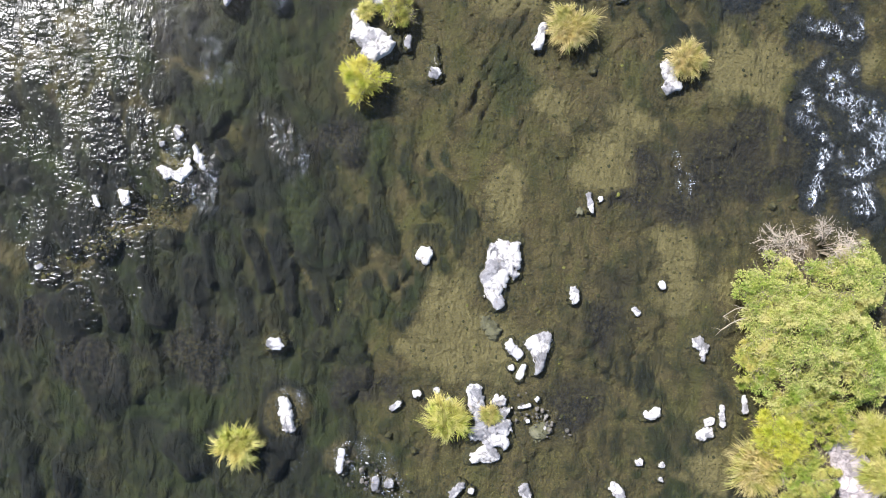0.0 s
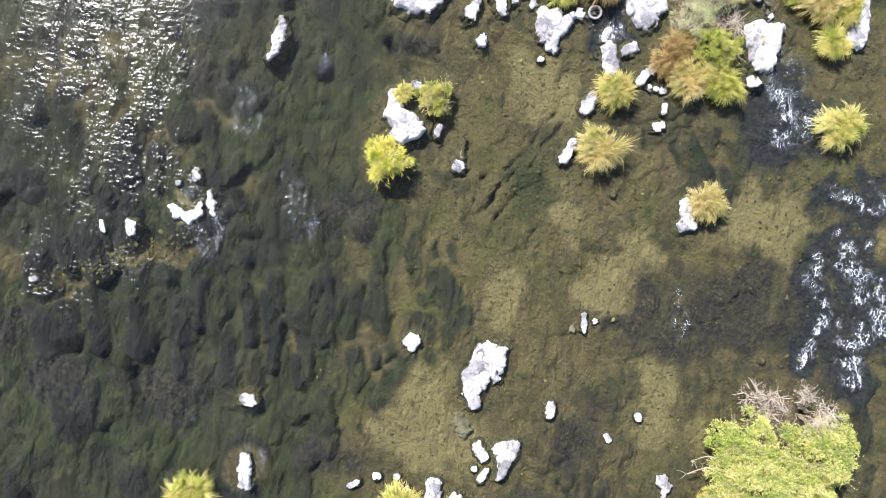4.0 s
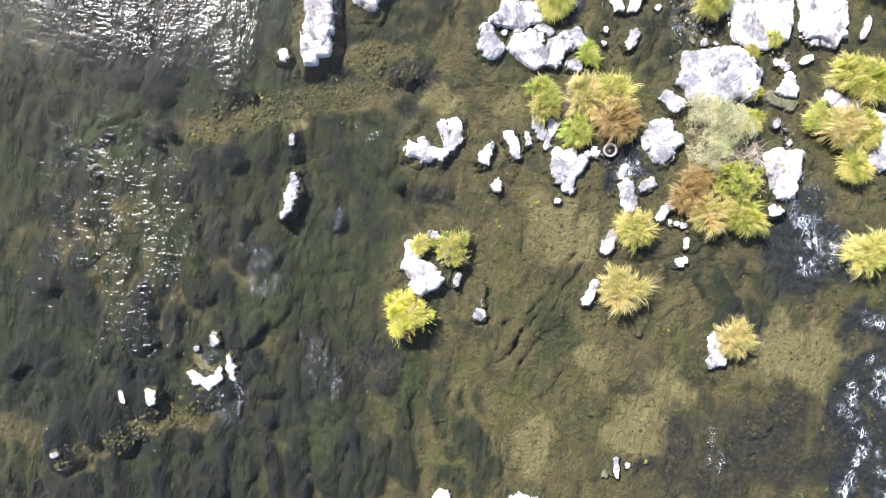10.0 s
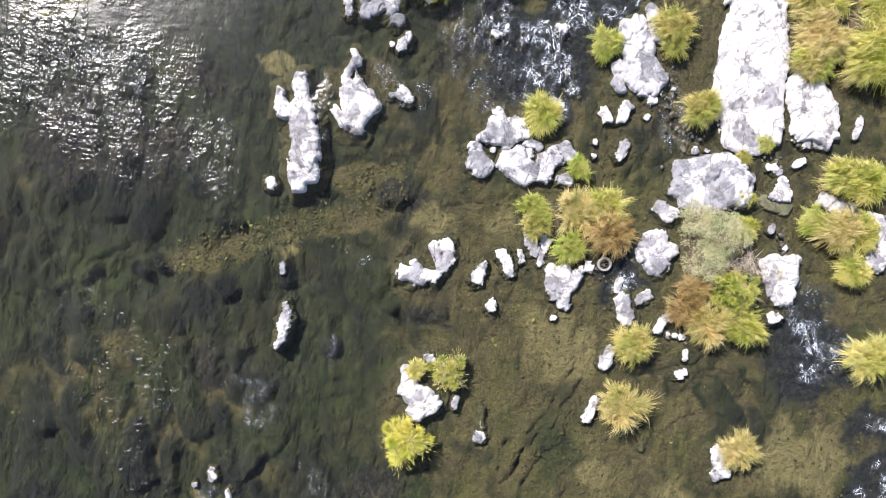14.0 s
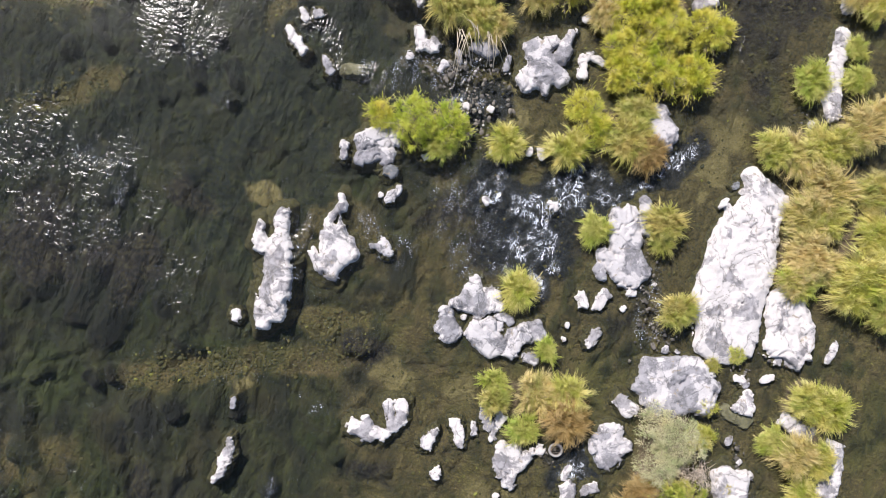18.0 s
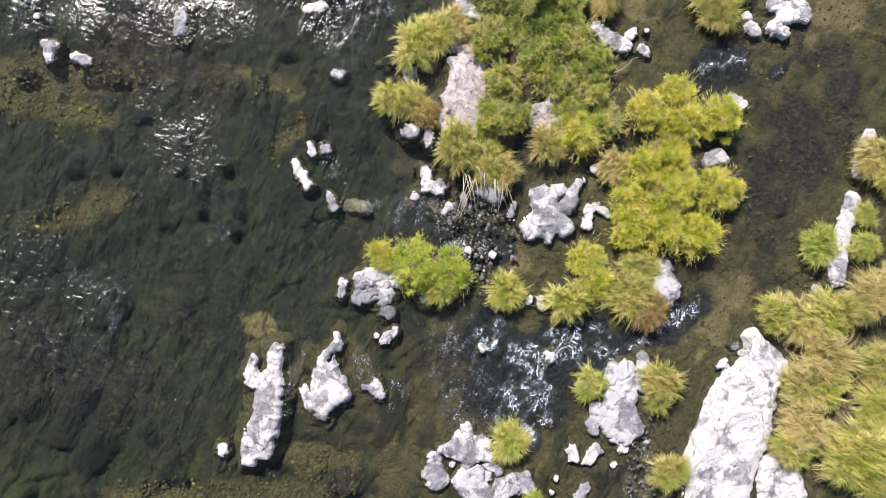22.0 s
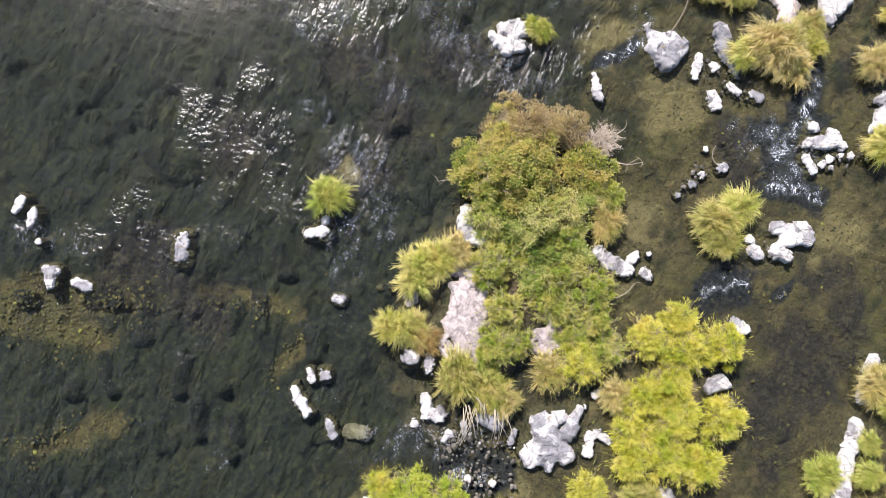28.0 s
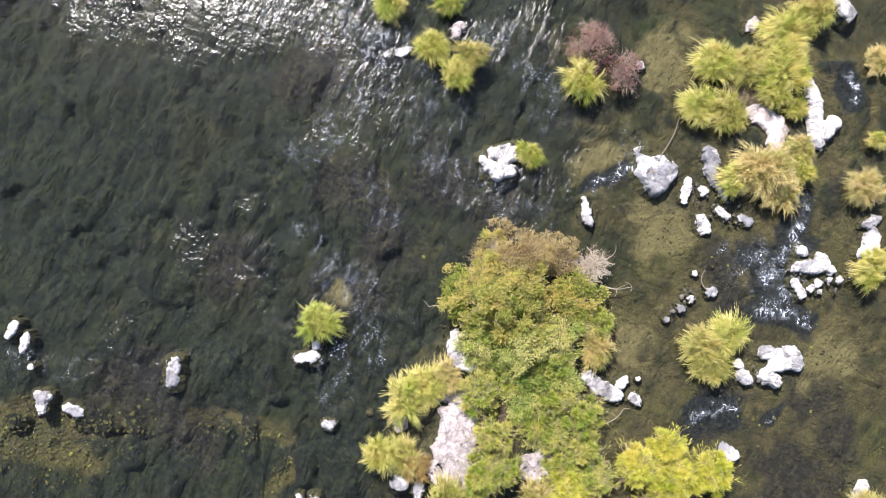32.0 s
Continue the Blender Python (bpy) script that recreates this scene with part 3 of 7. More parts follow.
# stretches with painted sun glints and foam flecks: x0, y0, x1, y1, radius
FOAM_GLINT = [
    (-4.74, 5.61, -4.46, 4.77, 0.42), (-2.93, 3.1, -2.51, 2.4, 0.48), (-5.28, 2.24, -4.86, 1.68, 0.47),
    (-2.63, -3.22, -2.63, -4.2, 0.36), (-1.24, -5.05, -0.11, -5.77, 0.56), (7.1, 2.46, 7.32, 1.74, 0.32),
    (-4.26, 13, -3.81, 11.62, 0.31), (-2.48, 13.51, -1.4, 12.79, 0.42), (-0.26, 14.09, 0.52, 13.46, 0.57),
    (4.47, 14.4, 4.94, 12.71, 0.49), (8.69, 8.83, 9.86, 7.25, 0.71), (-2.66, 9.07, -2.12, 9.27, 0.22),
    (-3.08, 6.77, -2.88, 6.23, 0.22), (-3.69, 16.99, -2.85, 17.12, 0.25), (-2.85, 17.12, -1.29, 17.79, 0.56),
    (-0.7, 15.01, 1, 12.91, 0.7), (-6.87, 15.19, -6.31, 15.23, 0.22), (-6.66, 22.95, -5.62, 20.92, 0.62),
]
FOAM_GLINT += [
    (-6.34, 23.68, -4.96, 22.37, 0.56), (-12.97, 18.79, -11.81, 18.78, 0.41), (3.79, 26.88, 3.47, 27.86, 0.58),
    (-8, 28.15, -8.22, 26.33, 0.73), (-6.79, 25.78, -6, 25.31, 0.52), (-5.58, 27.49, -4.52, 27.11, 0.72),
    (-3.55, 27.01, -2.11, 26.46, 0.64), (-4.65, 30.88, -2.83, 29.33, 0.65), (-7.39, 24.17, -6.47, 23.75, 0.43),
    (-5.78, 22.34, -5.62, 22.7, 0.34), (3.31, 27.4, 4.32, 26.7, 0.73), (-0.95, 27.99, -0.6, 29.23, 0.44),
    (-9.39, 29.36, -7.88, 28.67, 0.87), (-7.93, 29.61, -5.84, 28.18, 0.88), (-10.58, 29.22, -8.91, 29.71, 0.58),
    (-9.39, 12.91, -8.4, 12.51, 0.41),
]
STONY = [
    (-6.9, 8.42, -4.9, 9.08, 0.47), (-4.9, 9.08, -1.96, 10.29, 0.42), (-2.86, 10.74, -1.78, 11.16, 0.34),
    (-7.21, 0.56, -5.61, 1.46, 0.36), (-8.53, -0.27, -7.21, 0.56, 0.3), (-13.17, 17.1, -9.98, 18.13, 0.54),
    (-8.37, 18.87, -6.43, 19.13, 0.28), (-11.45, 13.83, -9.53, 15.09, 0.4), (-6.41, 17.52, -5.98, 18.71, 0.28),
    (-12.67, 16.59, -10.61, 16.9, 0.55),
]
RUBBLE = [
    (-1.65, 17.52, 0.08, 16.75, 0.62), (-2.09, 17.52, -1.25, 17.66, 0.34), (4.47, 14.4, 4.96, 12.57, 0.37),
    (7.44, 12.52, 7.92, 12.21, 0.26), (7.83, 10.89, 8.04, 10.2, 0.2), (5.16, 7.85, 5.76, 7.64, 0.2),
    (3.01, 9.1, 3.74, 8.97, 0.2), (0.28, 11.85, 1.57, 11.79, 0.23), (4.42, 13.85, 5.47, 12.42, 0.37),
    (-0.99, 16.85, 0.2, 15.9, 0.31), (2.46, 16.78, 1.26, 16.32, 0.2), (-1.24, -5.05, -0.25, -5.77, 0.42),
    (3.01, -3.7, 3.87, -4.27, 0.43), (-2.11, 17.76, -0.22, 17.84, 0.36), (1.65, 25.46, 2.15, 26.26, 0.23),
    (1.31, 28.69, 2.65, 28.41, 0.32), (4.32, 27.63, 5.81, 27.87, 0.29), (8, 12.88, 8.57, 13.02, 0.2),
]
RUBBLE += [
    (7.44, 18.87, 8.38, 19.33, 0.29), (4, 24.87, 4.53, 24.68, 0.2),
]
CRACK = [
    (2.99, 7.65, 3.04, 6.54, .06), (3.04, 6.54, 2.59, 5.69, .06), (2.59, 5.69, 2.09, 4.91, .06),
    (2.09, 4.91, 1.9, 4.05, .06), (1.9, 4.05, 1.63, 3.61, .06), (1.33, 8.39, 1.04, 7.65, .05),
    (2.61, 8.01, 1.91, 8.45, .05), (1.63, 1.92, 1.54, 1.54, .05), (1.54, 1.54, 1.27, 1.19, .05),
    (0.23, 1.92, 0.52, 0.81, .05), (-1.6, 7.55, -1.49, 7.36, .05), (-1.49, 7.36, -0.88, 7.28, .05),
    (-0.88, 7.28, -0.08, 7.32, .05), (2.55, 4.49, 2.14, 3.66, .05), (2.14, 3.66, 1.98, 3.03, .05),
    (3.34, 6.38, 2.89, 5.69, .05), (2.89, 5.69, 2.72, 5.12, .05), (0.94, -1.3, 1.15, -1.62, .05),
]
CRACK += [
    (1.15, -1.62, 1.06, -1.85, .05), (-0.94, 3.57, -0.37, 3.62, .05), (-0.37, 3.62, 0.18, 3.79, .05),
    (3.9, 6.59, 4.8, 6.64, .05), (4.8, 6.64, 6.08, 7.08, .05), (6.08, 7.08, 6.47, 7.39, .05),
    (-0.54, 10.36, 0.32, 10.49, .05), (0.32, 10.49, 1.44, 10.82, .05), (1.44, 10.82, 2.01, 10.88, .05),
    (1.62, 9.17, 0.97, 8.52, .05), (0.97, 8.52, 0.85, 8.29, .05), (2.66, 10.31, 2.39, 10.13, .05),
    (-5.73, 4.07, -5.35, 3.27, .05), (-5.35, 3.27, -4.82, 2.35, .05), (-2.51, 5.27, -3.33, 5.04, .05),
    (-7.26, 4.04, -7.03, 3.37, .06), (-7.03, 3.37, -7.08, 2.67, .06), (-6.81, 7.04, -6.77, 6.2, .06),
]
CRACK += [
    (-8.95, 4.27, -8.48, 4.88, .06), (1.18, 5.39, 1.56, 4.58, .05), (1.56, 4.58, 1.38, 3.58, .05),
    (-4.01, 14.3, -3.12, 14.52, .06), (-3.12, 14.52, -2.26, 14.83, .06), (-2.26, 14.83, -1.15, 15.1, .06),
    (-1.21, 14.35, -1.51, 13.88, .06), (-1.51, 13.88, -1.81, 13.45, .06), (-5.24, 14.01, -4.84, 14.58, .05),
    (-4.84, 14.58, -4.48, 14.85, .05), (-4.17, 16.6, -4.68, 16.35, .05), (-4.68, 16.35, -5.24, 16.25, .05),
    (-8.22, 14.66, -7.89, 13.44, .06), (-8.1, 15.15, -7.79, 14.65, .05), (-9.33, 7.75, -8.18, 8.54, .06),
    (1.76, 3.63, 2.05, 4.36, .06), (2.05, 4.36, 2.41, 5.09, .06), (-4.36, -2.4, -4.09, -1.41, .05),
]
CRACK += [
    (-4.09, -1.41, -4.23, -0.7, .05), (-6.45, -2.53, -6.66, -1.83, .05), (-5.89, -3.38, -5.96, -2.53, .06),
    (-7.41, -2.52, -7.56, -1.4, .06), (-2.26, 1.15, -2.33, 0.58, .05), (-8.09, -3.64, -5.75, -3.59, .05),
    (1.03, -1.43, 0.89, -1.86, .05), (0.53, -0.14, -0.05, -0.71, .06), (-0.05, -0.71, -0.26, -0.93, .06),
    (-10.68, 17.76, -9.6, 18.01, .06), (-9.6, 18.01, -9, 18.38, .06), (-4.69, 19.96, -5.31, 21.25, .05),
    (-10.44, 15.63, -10.37, 15.08, .06), (-4.9, 18.08, -5.37, 17.76, .05), (-6.64, 14.07, -6.09, 13.4, .06),
    (-9.69, 22.87, -9.25, 21.96, .06), (-14.33, 22.67, -14.09, 23.54, .06), (-12.73, 23.59, -12.72, 24.68, .06),
]
CRACK += [
    (-10.48, 21.81, -11.05, 22.83, .05), (-6.17, 25.75, -6.03, 24.55, .06), (-6.03, 24.55, -6.1, 23.91, .06),
    (-7.64, 19.99, -8.16, 20.55, .06), (-6.06, 19.82, -6.02, 18.94, .05),
]

def closeness(X, Y, spots):
    total = np.zeros(X.shape)
    wx, wy = X + 0.9 * fbm(X * 0.9, Y * 0.9, 61, 4, 0.6), Y + 0.9 * fbm(X * 0.9, Y * 0.9, 62, 4, 0.6)
    for x, y, r in spots:
        total = np.maximum(total, 1 - smooth(0.1, 1.35, np.hypot(wx - x, wy - y) / r))
    return total


def segment(X, Y, x0, y0, x1, y1):
    dx, dy = x1 - x0, y1 - y0
    s = np.clip(((X - x0) * dx + (Y - y0) * dy) / max(dx * dx + dy * dy, 1e-9), 0, 1)
    return np.hypot(X - x0 - s * dx, Y - y0 - s * dy), s


def along(X, Y, lines):
    total = np.zeros(X.shape)
    wx, wy = X + 0.7 * fbm(X * 0.9, Y * 0.7, 71, 4, 0.6), Y + 0.7 * fbm(X * 0.9, Y * 0.7, 72, 4, 0.6)
    for x0, y0, x1, y1, r in lines:
        d, _ = segment(wx, wy, x0, y0, x1, y1)
        total = np.maximum(total, 1 - smooth(0.1, 1.45, d / r))
    return total


def spaced(lo, hi, step, far):
    inner = list(np.arange(lo, hi + step / 2, step))
    return np.array([lo - far, lo - far / 3, lo - 12, lo - 4, lo - 1.2] + inner + [hi + 1.2, hi + 4, hi + 12, hi + far / 3, hi + far])


def sheet(name, xs, ys, height, fields, material):
    X, Y = np.meshgrid(xs, ys)
    Z = height(X, Y)
    nx, ny = len(xs), len(ys)
    me = bpy.data.meshes.new(name)
    idx = np.arange(nx * ny).reshape(ny, nx)
    quads = np.stack([idx[:-1, :-1], idx[:-1, 1:], idx[1:, 1:], idx[1:, :-1]], -1).reshape(-1, 4)
    fill(me, np.stack([X, Y, Z], -1).reshape(-1, 3), quads)
    for key, values in fields(X, Y).items():
        me.attributes.new(key, "FLOAT", "POINT").data.foreach_set("value", values.astype(np.float32).ravel())
    me.materials.append(material)
    return new(name, me)


def fill(me, verts, faces, smooth_faces=True):
    """Fast mesh from arrays of places and of faces with one count of corners."""
    k = faces.shape[1]
    me.vertices.add(len(verts))
    me.vertices.foreach_set("co", np.asarray(verts, np.float32).ravel())
    me.loops.add(faces.size)
    me.loops.foreach_set("vertex_index", faces.astype(np.int32).ravel())
    me.polygons.add(len(faces))
    me.polygons.foreach_set("loop_start", np.arange(0, faces.size, k, dtype=np.int32))
    me.polygons.foreach_set("use_smooth", np.full(len(faces), smooth_faces))
    me.update(calc_edges=True)
    me.validate()
    return me


def bed_shape(X, Y):
    """Height of the bed, how much weed grows there, and a tint for each weedy mound."""
    wx = X + 0.55 * fbm(X * 0.7, Y * 0.7, 3, 4, 0.55) + 0.18 * Y
    wy = Y + 0.70 * fbm(X * 0.6, Y * 0.6, 4, 4, 0.55)
    sand = closeness(X, Y, SAND)
    area = 0.25 + 0.75 * smooth(-0.30, 0.15, fbm(X * 0.22 + 0.1 * Y, Y * 0.22, 8, 3) + 0.45 * smooth(3.0, -6.0, X) - 0.16)
    area = area * (1 - 0.45 * smooth(6.0, 12.0, Y) * smooth(23.0, 18.0, Y))
    a1, a2, who = cells(wx / 0.58, wy / 1.30, 11)
    rise = smooth(0.28, 0.60, who)
    flatter = 1 - 0.8 * np.maximum(sand, along(X, Y, STONY))
    mound = np.clip(1 - (a1 / 0.80) ** 2, 0, 1) ** 0.8 * (0.55 + 0.45 * smooth(0.0, 0.35, a2 - a1)) * rise * area * flatter
    c1, c2, who3 = cells(wx / 0.30 + 9, wy / 0.62, 14)
    knob = np.clip(1 - (c1 / 0.68) ** 2, 0, 1) ** 0.8 * (0.5 + 0.5 * smooth(0.0, 0.35, c2 - c1)) * smooth(0.5, 0.8, who3) * (0.3 + 0.7 * area) * (1 - 0.8 * sand)
    b1, b2, who2 = cells(X / 0.13, Y / 0.15, 21)
    stones = smooth(0.0, 0.6, b2 - b1) * who2 * (1 - 0.5 * area)
    near = smooth(-3.5, 2.0, X)
    s1, s2, slab = cells(wx / 1.1 + 5, Y / 0.9 + 0.5 * fbm(X, Y, 18, 3), 19)
    ledge = slab * smooth(0.02, 0.10, s2 - s1) * (0.25 + 0.75 * near) * (1 - sand)
    z = -0.48 + 0.24 * near + 0.11 * ledge + 0.10 * fbm(X * 0.25, Y * 0.25, 1, 3) + (0.17 - 0.10 * near) * fbm(X * 1.25 + 0.3 * Y, Y * 0.75, 6, 4, 0.5)
    z = z + mound * 0.31 + knob * 0.10 + stones * 0.035 + 0.07 * sand + 0.03 * fbm(X * 4, Y * 4, 5, 3)
    weed = np.maximum(mound, 0.7 * knob)
    gx, gy = X + 0.10 * fbm(X * 3, Y * 3, 95, 3), Y + 0.10 * fbm(X * 3, Y * 3, 96, 3)
    for x0, y0, x1, y1, r in CRACK:
        d, _ = segment(gx, gy, x0, y0, x1, y1)
        z = z - 0.15 * np.exp(-(d / r) ** 2) + 0.05 * smooth(0.45, 0.0, d)
    stony = smooth(-4.5, 1.5, X + 1.6 * fbm(X * 0.4, Y * 0.3, 15, 3)) * 0.75
    stony = np.maximum(stony, 0.6 * smooth(0.10, 0.45, fbm(X * 0.30 - 0.22 * Y, Y * 0.42, 91, 3)))
    band = along(X, Y, STONY)
    weed = weed * (1 - 0.8 * band)
    stony = np.maximum(stony, 1.15 * band) * (1 - 0.85 * np.clip(weed * 1.6, 0, 1))
    for x, y, r in BOULDERS:
        d = np.hypot(X - x, Y - y) / r * (1 + 0.35 * fbm(X * 1.6, Y * 1.6, 31, 3))
        z = np.maximum(z, -0.04 - 0.42 * np.clip(d, 0, 3) ** 2.4)
        weed = np.maximum(weed, 1.2 - smooth(0.6, 1.3, d) * 1.2)
    slick = mounds_at(X, Y)
    stony = stony * (1 - 0.9 * np.clip(slick * 2, 0, 1))
    z = np.maximum(z, -0.46 + 0.38 * np.clip(slick, 0, 1) ** 0.6 * (slick > 0) - 0.6 * (slick <= 0))
    weed = np.maximum(weed, 0.8 * slick)
    near_rock = shallow_at(X, Y)
    z = z + near_rock * (np.maximum(z, -0.13 + 0.05 * fbm(X * 2.2, Y * 2.2, 48, 4)) - z)
    weed = weed * (1 - 0.7 * near_rock)
    inner = smooth(-18.3, -17.5, X) * smooth(13.9, 13.2, X) * smooth(-7.9, -7.2, Y) * smooth(33.9, 33.2, Y)
    z = -0.38 + (z + 0.38) * inner
    plain = 0.05 + 0.42 * smooth(-5.0, 3.0, X)
    bank = islets_at(X, Y)
    z = np.minimum(z, -0.05)
    z = z + smooth(0.0, 0.55, bank) * (0.055 + 0.05 * fbm(X * 2.5, Y * 2.5, 66, 4) - z)
    return z, weed * inner, 0.5 + (who - 0.5) * inner, plain + (stony - plain) * inner


def mounds_at(X, Y):
    """The long rounded humps of dark algae that lie along the current, 1 at their backs."""
    wx, wy = X + 0.16 * fbm(X * 1.8, Y * 1.2, 35, 4, 0.55), Y + 0.22 * fbm(X * 1.4, Y * 1.4, 36, 4, 0.55)
    total = np.zeros(X.shape)
    for x0, y0, x1, y1, r in MOUNDS:
        d, _ = segment(wx, wy, x0, y0, x1, y1)
        total = np.maximum(total, np.clip(1 - (d / (1.35 * r)) ** 2, 0, 1))
    return total


def islets_at(X, Y):
    """Low banks of soil and litter under the plants, 1 at their middle."""
    wx, wy = X + 0.35 * fbm(X * 1.3, Y * 1.3, 37, 4, 0.6), Y + 0.35 * fbm(X * 1.3, Y * 1.3, 38, 4, 0.6)
    total = np.zeros(X.shape)
    for x0, y0, x1, y1, r in ISLETS:
        d, _ = segment(wx, wy, x0, y0, x1, y1)
        total = np.maximum(total, np.clip(1.15 - d / r, 0, 1))
    return total


def shallow_at(X, Y):
    i = np.clip(((Y + 9) / 0.1).astype(int), 0, SHALLOW.shape[0] - 2)
    j = np.clip(((X + 19) / 0.1).astype(int), 0, SHALLOW.shape[1] - 2)
    u, v = np.clip((X + 19) / 0.1 - j, 0, 1), np.clip((Y + 9) / 0.1 - i, 0, 1)
    near = (SHALLOW[i, j] * (1 - u) + SHALLOW[i, j + 1] * u) * (1 - v) + (SHALLOW[i + 1, j] * (1 - u) + SHALLOW[i + 1, j + 1] * u) * v
    return near * smooth(-0.45, 0.15, fbm(X * 1.1, Y * 1.1, 47, 4, 0.6))


def white_water(X, Y, wider=1.0):
    return along(X, Y, [(a, b, c, d, r * wider * (1.4 if a > 8 else 1.0)) for a, b, c, d, r in FOAM])


def bed_height(X, Y):
    return bed_shape(X, Y)[0]


def bed_fields(X, Y):
    _, weed, tint, stony = bed_shape(X, Y)
    # mask of the blue-black bed, wider than the white water itself
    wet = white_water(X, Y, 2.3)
    deep = smooth(8.0, 13.0, Y) * smooth(-1.5, -5.0, X) * (1 - along(X, Y, STONY))
    return {"sand": closeness(X, Y, SAND) * (1 - wet) * (0.85 + 0.15 * smooth(-4.0, 0.0, X)),
            "dark": closeness(X, Y, DARK), "deep": deep, "moss": closeness(X, Y, MOSS), "mound": weed, "tint": tint, "stony": stony, "wet": wet,
            "slick": mounds_at(X, Y), "soil": islets_at(X, Y), "shore": shallow_at(X, Y) * (1 - 0.8 * wet)}


def water_height(X, Y):
    rough = along(X, Y, FOAM)
    chop = np.maximum(along(X, Y, CHOP), rough)
    ridge = 1 - np.abs(fbm(X * 3.0, Y * 2.2, 41, 3)) * 2
    return 0.006 * fbm(X * 2, Y * 2, 43, 2) * (0.3 + chop) + 0.05 * rough * (ridge - 0.4)


def water_fields(X, Y):
    calm = 0.03 + 0.07 * smooth(-2.0, -8.0, X) * smooth(-0.1, 0.5, fbm(X * 0.6, Y * 0.35, 53, 3)) + 0.05 * fbm(X * 0.35, Y * 0.5, 51, 3)
    return {"chop": np.clip(np.maximum((1 - 0.5 * smooth(-3.0, -1.0, X)) * along(X, Y, CHOP) * np.clip(0.90 + 1.0 * fbm(X * 0.9, Y * 0.55, 57, 4, 0.6), 0, 1.2), 0.28 * along(X, Y, FOAM)) + calm, 0.0, 1.0), "foam": white_water(X, Y), "foam_glint": np.maximum(along(X, Y, FOAM_GLINT), 0.12 * along(X, Y, FOAM)),
            "stray_glint": 0.15 + 0.85 * smooth(1.0, -5.0, X)}


WXS, WYS = spaced(-18.5, 14.0, 0.12, 400), spaced(-8.0, 34.0, 0.12, 400)
water = tagged(sheet("water", WXS, WYS, water_height, water_fields, WATER),
               "clear shallow river water with ripples and white riffles", "water", kind="structure")


# ---- rocks ----
ROCK_LABEL = {
    "white": "sun-bleached white rock with grey patches standing in the river",
    "grey": "pitted grey river boulder with a pale crust",
    "dark": "dark wet grey stone lying in the river",
    "drowned": "pale brown stone just under the water",
    "pink": "pinkish grey rough rock slab between plants",
}
rock_count = [0]
SHORE = []      # where rocks and plants stand and the bed is shallow: x, y, radius


def block_depth(X, Y, a, b, c, d, r, s):
    """How deep a spot lies inside a tapered bar with blunt, squarish ends."""
    long = math.hypot(c - a, d - b)
    ux, uy = ((c - a) / long, (d - b) / long) if long > 0.01 else (0.8, 0.6)
    run, across = (X - a) * ux + (Y - b) * uy, (Y - b) * ux - (X - a) * uy
    k = np.clip(run / max(long, 0.01), 0, 1)
    over = run - k * long
    p = 4.0 if max(r, s) > 0.2 and long > 0.01 else 2.0
    return r + (s - r) * k - (np.abs(over) ** p + np.abs(across) ** p) ** (1 / p)


